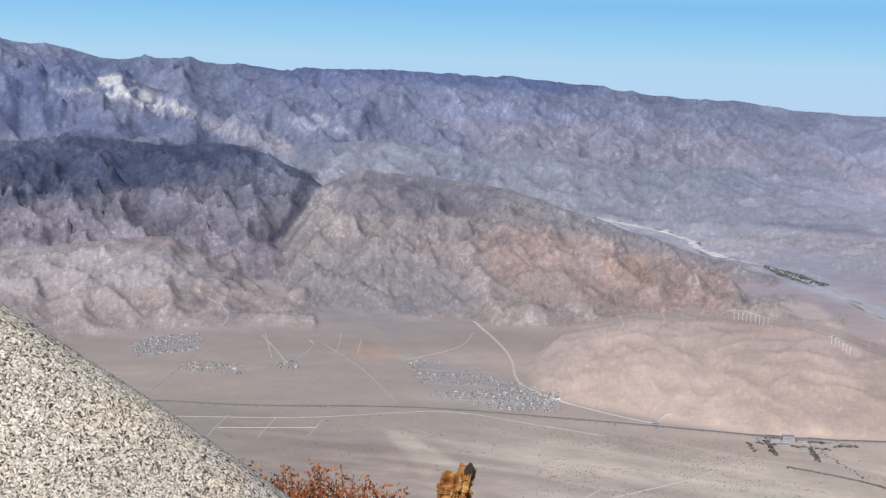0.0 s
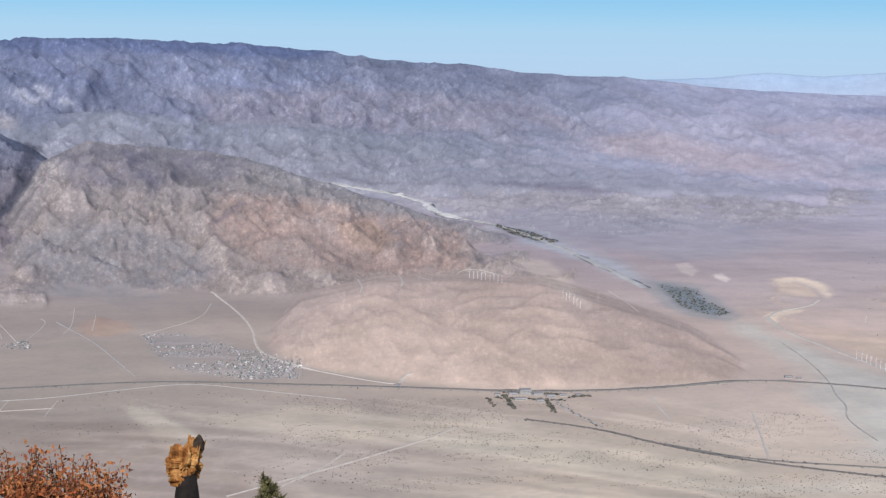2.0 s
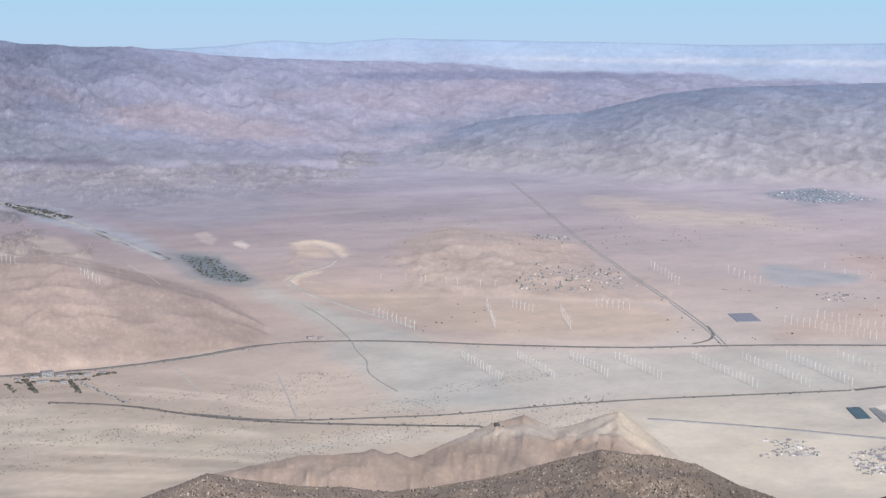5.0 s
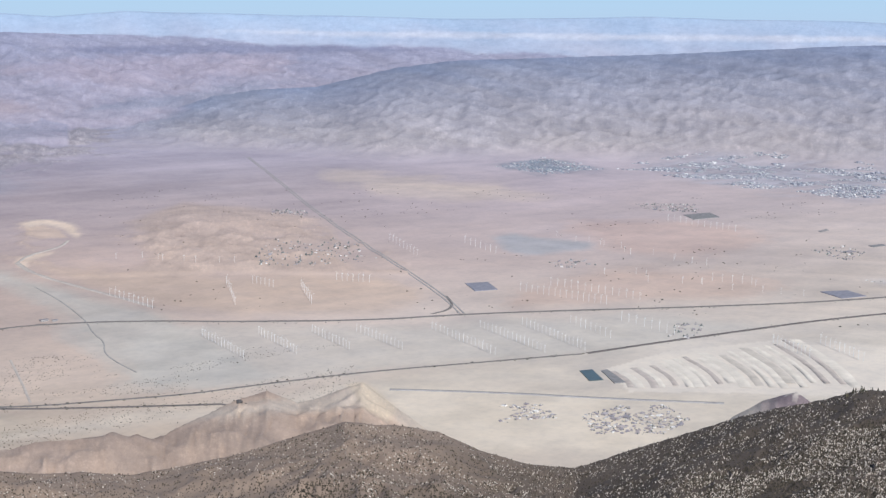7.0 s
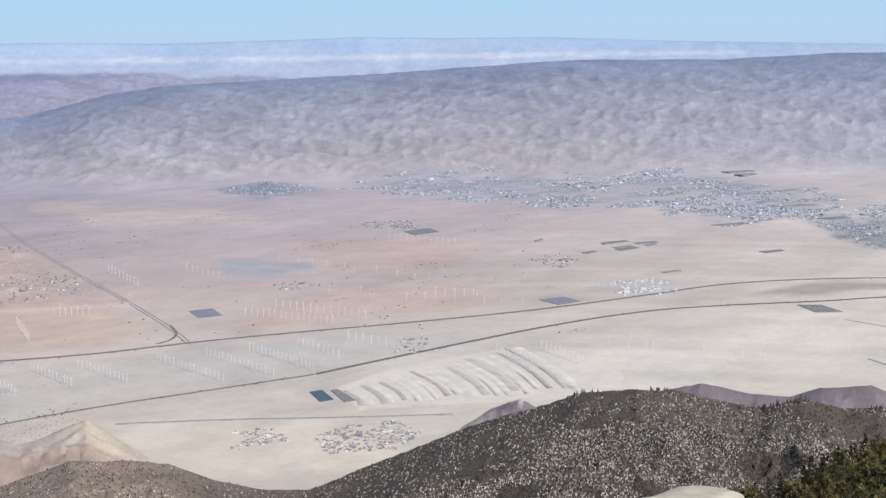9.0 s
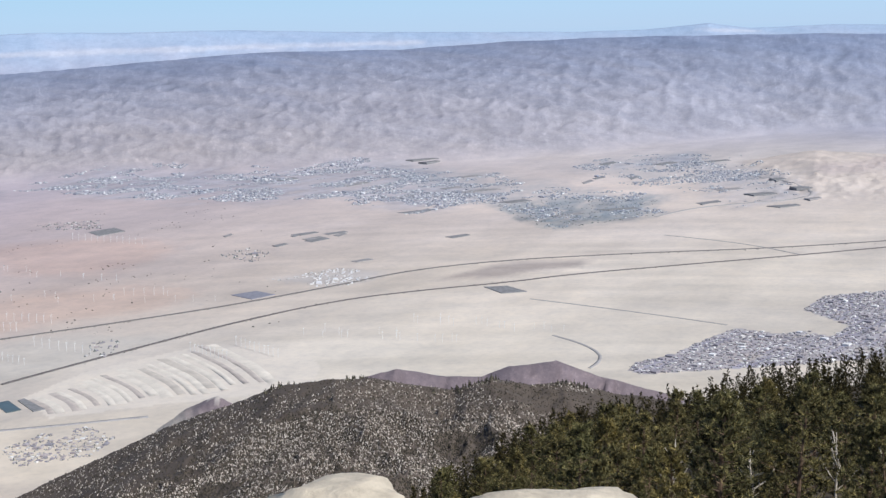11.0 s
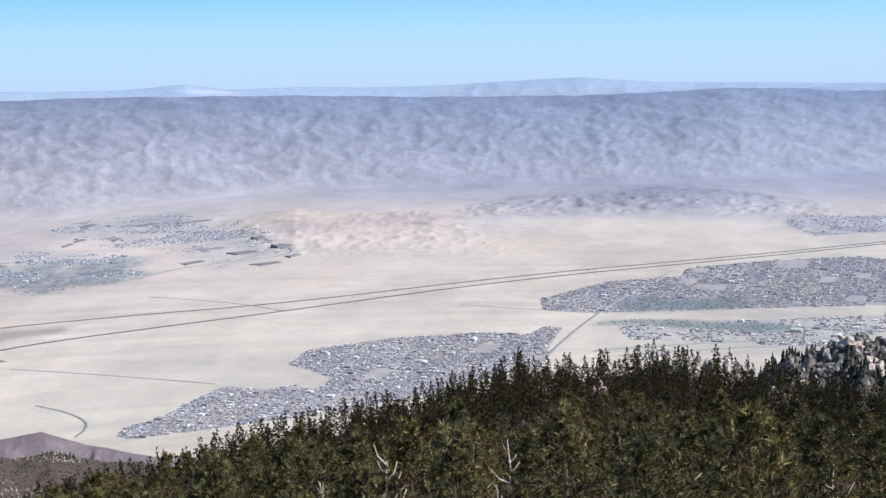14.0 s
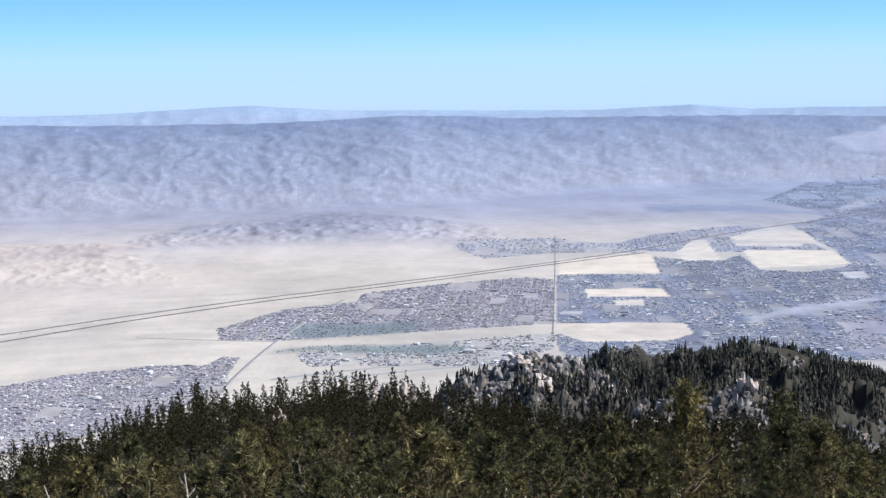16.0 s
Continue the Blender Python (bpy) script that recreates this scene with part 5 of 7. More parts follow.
# -- pines ---------------------------------------------------------------------------------
def pine_shape(seed, limbs, tufts, needles, height=9.0, width=2.1, bare=0.12, fine=1.0, spire=False):
    """Trunk and crown of a mountain pine as (points, triangles): whorled limbs that carry needle tufts."""
    rng = np.random.default_rng(seed)
    lean = rng.normal(0, 0.02, 2)
    hs = np.linspace(0, height * 0.97, 7)
    path = [(lean[0] * h + 0.05 * math.sin(h + seed), lean[1] * h, h - 0.4) for h in hs]
    trunk = [tube(path, [0.17 * (1 - 0.93 * h / height) + 0.01 for h in hs], 6)]
    crown = []
    for k in range(limbs):
        u = bare + (1 - bare) * (k + rng.random()) / limbs
        h = u * height
        prof = min(1.0, (1 - u) * 2.1 + 0.10) * (0.55 + 0.45 * min(1, u / 0.3))
        if spire:
            prof = 0.05 + (1 - u) ** 0.8
        length = width * prof * rng.uniform(0.55, 1.15)
        a = k * 2.4 + rng.normal(0, 0.4)
        rise = rng.uniform(-0.15, 0.35) + 0.5 * u
        d = np.array([math.cos(a), math.sin(a), rise])
        root = np.array([lean[0] * h, lean[1] * h, h - 0.4])
        if limbs > 40:
            trunk.append(tube([root, root + d * length * 0.9], [0.035, 0.012], 3))
        for j in range(tufts):
            f = 0.35 + 0.65 * (j + 1) / tufts
            c = root + d * length * f + rng.normal(0, 0.12 + 0.1 * length, 3)
            out = d + np.array([0, 0, 0.7])
            size = rng.uniform(0.34, 0.60) * fine
            w = rng.normal(0, 1, (needles, 3)) + 0.6 * out
            w /= np.linalg.norm(w, axis=1, keepdims=True)
            side = np.cross(w, rng.normal(0, 1, (needles, 3)))
            side /= np.linalg.norm(side, axis=1, keepdims=True) + 1e-9
            half = side * size * (0.085 if limbs > 40 else 0.22)
            v = np.stack([c + half - 0.1 * w, c - half - 0.1 * w, c + w * size * rng.uniform(.6, 1.1, (needles, 1))], 1).reshape(-1, 3)
            crown.append((v, np.arange(needles * 3).reshape(-1, 3)))
    return gather(trunk), gather(crown)


def forest_spots(n, b0, b1, r0, r1, seed, name, keep=None):
    """Random places on the land between two bearings and distances, even by area in log distance."""
    rng = np.random.default_rng(seed)
    b = rng.uniform(b0, b1, n)
    r = np.sqrt(rng.uniform(r0 * r0, r1 * r1, n))
    x, y = r * np.sin(np.radians(b)), r * np.cos(np.radians(b))
    z = land(x, y)
    ok = sample(SHARE[name][0], x, y) > (-25 if name == "scrub_ridge" else 0)
    for later in list(SHARE)[list(SHARE).index(name) + 1:]:
        ok &= sample(SHARE[later][0], x, y) < 0
    if keep is not None:
        ok &= keep(x, y, z, b, r)
    return np.stack([x, y, z], 1)[ok], r[ok], b[ok]


spots, dist, brg = forest_spots(4200, 57, 118, 30, 410, 31, "forest", lambda x, y, z, b, r: r < np.interp(b, [k[0] for k in FOREST_FAR], [k[1] for k in FOREST_FAR]) + 12)
edge = np.interp(brg, [57, 64, 72], [60, 48, 40])
spots, dist, brg = spots[dist > edge], dist[dist > edge], brg[dist > edge]
order = np.argsort(dist)
spots, dist, brg = spots[order], dist[order], brg[order]
NEAR = 270
rng = np.random.default_rng(4)
pines = []
for k in range(7):
    (tv, tt), (cv, ct) = pine_shape(200 + k, 58, 5, 21, 9.0, 2.0, 0.12, 0.9)
    pine = empty("pine_tree", Matrix())
    part("trunk", tri_mesh("trunk", tv, tt, MAT_BARK), pine)
    part("crown", tri_mesh("crown", cv, ct, MAT_NEEDLES), pine)
    tagged(pine, "olive-green mountain pine with ragged crown in the slope forest", "tree", "pines of the near forest")
    pines.append(pine)
# thin out the nearest rows so that crowns stand apart
picked = []
for p, d in zip(spots, dist):
    if len(picked) >= NEAR:
        break
    if all((p[0] - q[0]) ** 2 + (p[1] - q[1]) ** 2 > 20.0 for q in picked):
        picked.append(p)
limit = math.hypot(picked[-1][0], picked[-1][1])
for k, p in enumerate(picked):
    s = rng.uniform(0.55, 0.95) if k % 2 else rng.uniform(0.85, 1.22)
    m = pose(*p, rng.normal(0, 2), rng.normal(0, 2), rng.uniform(0, 360))
    src = pines[k % 7]
    if k < 7:
        src.matrix_basis = m @ Matrix.Scale(s, 4)
    else:
        copy_thing(src, m).scale = (s, s, s)
# a few tall ones that stand above the rest
tall = []
for k in range(2):
    (tv, tt), (cv, ct) = pine_shape(230 + k, 120, 6, 18, 9.0, 1.5, 0.1, 0.55)
    pine = empty("pine_tree", Matrix())
    part("trunk", tri_mesh("trunk", tv, tt, MAT_BARK), pine)
    part("crown", tri_mesh("crown", cv, ct, MAT_NEEDLES), pine)
    tagged(pine, "tall dark green mountain pine above the slope forest", "tree", "pines of the near forest")
    tall.append(pine)
for k, (b, r, top) in enumerate([(104.8, 62, -11.7), (108.7, 66, -11.9), (109.9, 58, -12.9), (101.6, 75, -13.0), (97.2, 70, -13.6), (94.0, 66, -13.9), (86.0, 74, -14.2), (91.0, 60, -14.6)]):
    foot = polar(b, r)
    s = (EYE + r * math.tan(radians(top)) - foot.z) / 8.6
    one = tall[k] if k < 2 else copy_thing(tall[k % 2], Matrix())
    one.matrix_basis = pose(*foot, 0, 0, 47 * k)
    one.scale = (s * 0.95, s * 0.95, s)
mid = []
for k in range(8):
    (tv, tt), (cv, ct) = pine_shape(300 + k, 34, 2, 8, 8.2, 1.5, 0.04, 0.95, True)
    mid.append((cv, ct))
far = dist > limit
ps, n = spots[far], int(far.sum())
v, t = scatter(mid, ps, rng.uniform(0, 6.28, n), rng.uniform(0.75, 1.2, n), rng.uniform(0.5, 1.2, n))
tagged(new("distant_forest", tri_mesh("distant_forest", v, t, MAT_NEEDLES_MID)), "dense olive-green pine forest on the mountain slope", "forest", kind="stuff")

# trees of the far spur
def cone_tree(seed, h=5.0):
    """A small conifer: four ragged skirts of boughs, one over another."""
    rg = np.random.default_rng(seed)
    vs, ts = [], []
    lean = rg.normal(0, .06, 2)
    for k in range(4):
        z0, z1, rad = h * (0.02 + 0.22 * k), h * (0.42 + 0.19 * k + 0.02 * rg.random()), h * (0.26 - 0.056 * k) * rg.uniform(.8, 1.2)
        a = np.arange(8) * math.pi / 4 + rg.uniform(0, 1)
        q = rad * np.where(np.arange(8) % 2, 0.5, 1.0) * rg.uniform(.7, 1.25, 8)
        ring = np.stack([q * np.cos(a) + lean[0] * z0, q * np.sin(a) + lean[1] * z0, z0 + rg.uniform(-.05, .05, 8) * h], 1)
        n = 9 * k
        vs.append(np.concatenate([ring, [[lean[0] * z1, lean[1] * z1, z1]]]))
        ts += [(n + j, n + (j + 1) % 8, n + 8) for j in range(8)]
    return np.concatenate(vs), np.array(ts)


small = [cone_tree(400 + k) for k in range(8)]
pa, d, b = forest_spots(18000, 96, 118, 440, 720, 33, "wooded_spur", lambda x, y, z, b, r: fbm(x / 30, y / 30, 61, 3) > -0.08)
pb, d, b = forest_spots(7000, 93, 116, 340, 560, 34, "rocky_knoll", lambda x, y, z, b, r: fbm(x / 22, y / 22, 62, 3) > 0.1)
ps = np.concatenate([pa, pb])
n = len(ps)
v, t = scatter(small, ps, rng.uniform(0, 6.28, n), rng.uniform(0.55, 1.1, n), rng.uniform(0.5, 1.15, n))
tagged(new("wooded_spur_trees", tri_mesh("wooded_spur_trees", v, t, MAT_NEEDLES_FAR)), "dark pine trees covering a rocky spur", "forest", kind="stuff")

# -- scrub and stones of the granite ridge --------------------------------------------------
MAT_SCRUB = palette("ridge_scrub", [(.042, .038, .031), (.062, .055, .044), (.095, .08, .062), (.05, .044, .037), (.12, .10, .08)], 0.9)
MAT_STONES = palette("ridge_stones", [(.42, .38, .34), (.54, .49, .44), (.33, .295, .26), (.64, .59, .53), (.45, .395, .34)], 0.9)


def chip(seed, low=0.6):
    """A small uneven stone or tuft."""
    rg = np.random.default_rng(seed)
    v = np.array([(1, 0, 0), (0, 1, 0), (-1, 0, 0), (0, -1, 0), (0, 0, 1), (0, 0, -.6)], float) * rg.uniform(low, 1.25, (6, 1)) + rg.normal(0, .16, (6, 3))
    v[:4, 2] -= 0.35
    return v[:5], np.array([(0, 1, 4), (1, 2, 4), (2, 3, 4), (3, 0, 4)])


shrubs = [chip(k) for k in range(12)]
stones = [chip(40 + k, 0.45) for k in range(12)]
def on_face(x, y, z, b, r):
    """Within the ridge's near face; steep ground counts more, as it has more surface."""
    rise = (land(x * 1.004, y * 1.004) - z) / (0.004 * r)
    return (r > RANGES["scrub_ridge"].at(RANGES["scrub_ridge"].far, b) - 190) & (lattice(x * 37, y * 41, 5) < np.clip(0.28 + 1.3 * rise, 0.1, 1) * np.where(b + 5 * fbm(x / 60, y / 60, 125, 3) < 41, 0.5, 1.0))


ps = np.concatenate([forest_spots(240000, 14, 76, 370, 605, 35, "scrub_ridge", on_face)[0], forest_spots(200000, 24, 74, 370, 500, 135, "scrub_ridge", on_face)[0]])
n = len(ps)
v, t = scatter(shrubs, ps, rng.uniform(0, 6.28, n), rng.uniform(0.25, 0.55, n), rng.uniform(0.25, 0.7, n))
tagged(new("ridge_scrub", tri_mesh("ridge_scrub", v, t, MAT_SCRUB)), "dark dry brush scattered over a granite ridge", "shrubs", kind="stuff")
bare_face = lambda x, y, z, b, r: on_face(x, y, z, b, r) & (fbm(x / 30, y / 30, 64, 4) > -0.3 + 0.01 * np.maximum(b - 50, 0))
ps = np.concatenate([forest_spots(200000, 14, 76, 370, 605, 37, "scrub_ridge", bare_face)[0], forest_spots(170000, 24, 74, 370, 500, 137, "scrub_ridge", bare_face)[0]])
n = len(ps)
v, t = scatter(stones, ps, rng.uniform(0, 6.28, n), rng.uniform(0.4, 1.0, n) ** 1.6 * 0.5)
tagged(new("ridge_stones", tri_mesh("ridge_stones", v, t, MAT_STONES)), "weathered grey-tan granite stones scattered over a ridge", "rocks", kind="stuff")
# a few pines along its crest
ps, d, b = forest_spots(2500, 54, 73, 515, 575, 38, "scrub_ridge", lambda x, y, z, b, r: (np.abs(r - RANGES["scrub_ridge"].at(RANGES["scrub_ridge"].far, b)) < 7) & (fbm(x / 14, y / 14, 66, 3) > 0.25))
n = len(ps)
v, t = scatter(small, ps, rng.uniform(0, 6.28, n), rng.uniform(0.25, 0.5, n))
tagged(new("crest_trees", tri_mesh("crest_trees", v, t, MAT_NEEDLES_FAR)), "small dark pines along a granite crest", "trees", kind="stuff")

# rocks of the spur and of the forest
ps = np.concatenate([forest_spots(16000, 93, 116, 340, 560, 43, "rocky_knoll", lambda x, y, z, b, r: fbm(x / 18, y / 18, 67, 3) > -0.1)[0], forest_spots(5000, 97, 118, 480, 720, 44, "wooded_spur", lambda x, y, z, b, r: fbm(x / 30, y / 30, 68, 3) > 0.05)[0]])
n = len(ps)
v, t = scatter(stones, ps, rng.uniform(0, 6.28, n), rng.uniform(0.3, 1.0, n) ** 1.8 * 1.1)
tagged(new("spur_stones", tri_mesh("spur_stones", v, t, palette("spur_rubble", [(.27, .245, .22), (.20, .18, .165), (.36, .33, .30), (.16, .145, .13)], 0.9))), "grey granite rubble covering a wooded spur", "rocks", kind="stuff")
ps = np.concatenate([forest_spots(26000, 93, 116, 340, 560, 41, "rocky_knoll", lambda x, y, z, b, r: fbm(x / 22, y / 22, 62, 3) < 0.12)[0], forest_spots(7000, 99, 118, 440, 720, 42, "wooded_spur", lambda x, y, z, b, r: (fbm(x / 26, y / 26, 69, 3) > 0.1) | ((b < 103.5) & (r > 590) & (fbm(x / 12, y / 12, 70, 3) > -.1)))[0]])
n = len(ps)
def crag(seed):
    """An angular granite block, split by joints."""
    v, t = ico(2)
    rg = np.random.default_rng(seed)
    for k in range(7):     # flat faces broken off all round
        w = rg.normal(0, 1, 3) * [1, 1, .6]
        w /= np.linalg.norm(w)
        v = v - np.maximum(v @ w - rg.uniform(.3, .7), 0)[:, None] * w
    v = v * rg.uniform(.8, 1.2, (len(v), 1))
    return v * [1.1, 0.8, 1.0], t


spread = rng.uniform(0.3, 1.0, n) ** 2.4 * 1.9
v, t = scatter([crag(40 + k) for k in range(9)], ps, rng.uniform(0, 6.28, n), spread, spread * rng.uniform(.7, 1.5, n))
MAT_PALE_ROCK = palette("spur_rocks", [(.30, .28, .265), (.20, .19, .185), (.42, .38, .345), (.14, .135, .13), (.36, .29, .24), (.24, .22, .21)], 0.9)
tagged(new("spur_rocks", tri_mesh("spur_rocks", v, t, MAT_PALE_ROCK)), "pale granite blocks breaking through a wooded spur", "rocks", kind="stuff")


def outcrop(bearing, r, w, h, seed, label):
    """A jointed granite outcrop: a few blocks leaning on one another."""
    rg = np.random.default_rng(seed)
    ob = empty("rock_outcrop", Matrix.Translation(polar(bearing, r)))
    for k in range(11):
        v, t = crag(seed * 10 + k)
        size = np.array([w * rg.uniform(.16, .36), w * rg.uniform(.16, .36), h * rg.uniform(.2, .42)])
        at = np.array([rg.normal(0, w * .3), rg.normal(0, w * .3), h * rg.uniform(.1, .75) * (1 - abs(k - 5) / 7)])
        part("block", tri_mesh("block", v * size + at, t, MAT_FOREST_ROCK), ob)
    return tagged(ob, label, "rock outcrop", "granite outcrops in the forest")


MAT_FOREST_ROCK = plain("forest_granite", (.58, .49, .42), 0.9, 0.35, 0.8)
for k, (b, r, w, h) in enumerate([(93.3, 376, 8, 8.5), (92.5, 368, 6, 6), (98.4, 500, 9, 4.5), (100.6, 515, 8, 4.5), (102.0, 480, 8, 5), (96.4, 470, 8, 5), (99.3, 470, 9, 6), (97.4, 450, 7, 5), (101.4, 450, 8, 6), (103.2, 430, 6, 5), (94.9, 430, 6, 5), (105.0, 448, 5, 6), (107.2, 450, 6, 6), (86.6, 330, 4, 5), (88.8, 350, 3, 4), (95.8, 360, 5, 5), (82.0, 300, 3, 3), (90.8, 250, 3, 3.5),
                                  (98.5, 240, 3, 4), (76.5, 240, 2.5, 3), (103.5, 250, 4, 5), (106.5, 255, 4, 5)]):
    outcrop(b, r, w, h, 500 + k, "pale pinkish granite outcrop among dark pines")


# -- bleached snags in the forest ---------------------------------------------------------------
def snag(bearing, r, h, seed):
    rg = np.random.default_rng(seed)
    ob = empty("dead_tree", Matrix.Translation(polar(bearing, r)) @ pose(0, 0, 0, 0, 0, rg.uniform(0, 360)))
    path = [(0.1 * math.sin(2.1 * k + seed), 0.1 * math.cos(1.7 * k), h * k / 6 - 0.3) for k in range(7)]
    part("trunk", tri_mesh("trunk", *tube(path, [0.16 * (1 - 0.14 * k) for k in range(7)], 7), MAT_SNAG, True), ob)
    for k in range(9):
        u = 0.35 + 0.6 * k / 9
        a, ln = rg.uniform(0, 6.28), rg.uniform(1.1, 2.7) * (1.25 - u)
        root = Vector((0, 0, u * h))
        d = Vector((math.cos(a), math.sin(a), rg.uniform(0.3, 1.1)))
        bend = Vector((rg.normal(0, .2), rg.normal(0, .2), 0.5)) * ln
        part("branch", tri_mesh("branch", *tube([root, root + d * ln * 0.6, root + d * ln + bend], [0.085, 0.06, 0.02], 5), MAT_SNAG, True), ob)
    return tagged(ob, "bleached bare dead pine standing among green trees", "dead tree", "dead trees in the forest")


for k, (b, r, h) in enumerate([(82.6, 92, 9.5), (83.4, 98, 8.5), (80.3, 85, 8), (92.0, 80, 8), (101.5, 75, 8), (109.0, 70, 8.5), (71.5, 110, 8), (87.0, 140, 8), (74.5, 95, 7), (77.8, 120, 8), (85.2, 78, 8.5), (94.6, 100, 8), (97.8, 84, 7.5), (104.6, 95, 8), (68.6, 105, 6), (89.6, 175, 8)]):
    snag(b, r, h, 600 + k)


# -- broken stump, shrubs and sapling by the summit --------------------------------------------------
def broken_stump():
    base = Vector((0.16, 9.36, float(land(np.array([0.16]), np.array([9.36]))[0])))
    top = -0.86 - base.z
    ob = empty("tree_stump", Matrix.Translation(base))
    rg = np.random.default_rng(9)
    ks = np.linspace(0, 1, 14)
    v, t = tube([(0.03 * math.sin(5 * k), 0.02 * math.cos(4 * k), -0.1 + (top + 0.12) * k) for k in ks], [0.11 - 0.04 * k + 0.012 * math.sin(17 * k) for k in ks], 14)
    v[:, :2] *= (1 + 0.18 * np.array([noise.noise(Vector((p[0] * 14, p[1] * 14, p[2] * 4))) for p in v]))[:, None]
    part("charred_trunk", tri_mesh("charred_trunk", v, t, plain("charred_bark", (.018, .014, .012), 0.9, 0.5, 20.0), True), ob, "black charred trunk")
    v, t = lump(5, 77, 0.42, 1.0, 1.9)
    v = v * np.array([.088, .085, .115])
    v[:, 0] += np.where(v[:, 0] < -0.05, -0.03, 0) + 0.25 * v[:, 2] * 0.5
    v[:, 2] += np.where(v[:, 2] > 0.05, 0.12 * np.abs(v[:, 2]) * (np.sin(v[:, 0] * 60) * 0.5 + 0.6), 0)
    m, nodes, links, bsdf = material("splintered_wood", 0.75)
    n1 = noise_node(nodes, links, 9.0, 6, 0.65)
    n2 = noise_node(nodes, links, 40.0, 4, 0.6, stretch=(1, 1, .2))
    c = ramp_node(nodes, links, n1.outputs[0], [(0.30, (.06, .022, .010)), (0.47, (.32, .13, .035)), (0.60, (.56, .31, .11)), (0.74, (.74, .55, .31))]).outputs[0]
    c = mix_node(nodes, links, "MULTIPLY", 0.8, c, ramp_node(nodes, links, n2.outputs[0], [(0.35, (.45, .4, .35)), (0.55, (1.1, 1.05, 1))]).outputs[0])
    links.new(c, bsdf.inputs["Base Color"])
    bump_node(nodes, links, n2.outputs[0], bsdf, 0.8, 0.02)
    head = part("splintered_head", tri_mesh("splintered_head", v, t, m), ob, "orange splintered broken wood")
    head.location = (-0.03, 0, top + 0.09)
    pieces = []
    for k in range(12):
        a, ln = rg.uniform(0, 6.28), rg.uniform(0.03, 0.07)
        root = Vector((0.07 * math.cos(a) * rg.random(), 0.07 * math.sin(a), top + 0.14 + rg.uniform(-.05, .05)))
        d = Vector((0.35 * math.cos(a), 0.35 * math.sin(a), 1)).normalized()
        pieces.append(tube([root, root + d * ln], [0.012, 0.002], 4))
    part("splinter_fringe", tri_mesh("splinter_fringe", *gather(pieces), m), ob)
    part("charred_tip", tri_mesh("charred_tip", *tube([(.04, 0, top + .17), (.045, 0, top + .22), (.05, 0, top + .26)], [.04, .035, .008], 7), plain("charred_wood", (.05, .035, .025), 0.9, 0.5, 30.0)), ob, "dark charred tip")
    return tagged(ob, "broken charred tree stump with orange splintered top", "tree stump")


broken_stump()

MAT_TWIG = plain("shrub_twigs", (.10, .055, .035), 0.85, 0.4, 30.0)
MAT_DRY_LEAF = palette("dry_leaves", [(.30, .085, .030), (.38, .13, .045), (.22, .06, .025), (.42, .17, .06), (.28, .11, .05)], 0.7, 20.0)
MAT_GREY_LEAF = palette("grey_leaves", [(.10, .085, .05), (.16, .12, .07), (.07, .06, .04)], 0.8, 20.0)


def shrub(bearing, r, top_dip, seed, leaf, spread, label, stems=34):
    """Upright stems set with small leaves."""
    rg = np.random.default_rng(seed)
    base = polar(bearing, r)
    tall = EYE + (r - ARM) * math.tan(radians(top_dip)) - base.z
    ob = empty("shrub", Matrix.Translation(base))
    twigs, leaves = [], []
    for k in range(stems):
        a, out = rg.uniform(0, 6.28), spread * math.sqrt(rg.random())
        h = tall * rg.uniform(0.6, 0.88) if rg.random() > 0.2 else tall * rg.uniform(0.88, 0.97)
        foot = np.array([0.3 * out * math.cos(a), 0.3 * out * math.sin(a), -0.05])
        tip = np.array([out * math.cos(a), out * math.sin(a), h])
        bow = np.array([rg.normal(0, .05), rg.normal(0, .05), 0])
        pts = [foot + (tip - foot) * u + bow * math.sin(3.1 * u) + np.array([.02 * math.sin(9 * u + k), .02 * math.cos(8 * u), 0]) for u in np.linspace(0, 1, 6)]
        twigs.append(tube(pts, np.linspace(0.007, 0.0018, 6), 4))
        m = 170
        u = rg.uniform(0.45, 1.0, m) ** 0.7
        c = np.stack([np.interp(u, np.linspace(0, 1, 6), [p[i] for p in pts]) for i in range(3)], 1) + rg.normal(0, .022, (m, 3))
        w = rg.normal(0, 1, (m, 3)) + [0, 0, 0.9]
        w /= np.linalg.norm(w, axis=1, keepdims=True)
        side = np.cross(w, rg.normal(0, 1, (m, 3)))
        side /= np.linalg.norm(side, axis=1, keepdims=True)
        ln = rg.uniform(0.013, 0.030, (m, 1))
        v = np.stack([c, c + w * ln * .5 + side * ln * .3, c + w * ln, c + w * ln * .5 - side * ln * .3], 1).reshape(-1, 3)
        q = np.arange(m)[:, None] * 4
        leaves.append((v, np.concatenate([q + [0, 1, 2], q + [0, 2, 3]])))
    part("branchwork", tri_mesh("branchwork", *gather(twigs), MAT_TWIG), ob)
    part("foliage", tri_mesh("foliage", *gather(leaves), leaf), ob)
    return tagged(ob, label, "shrub", "shrubs below the boulder")


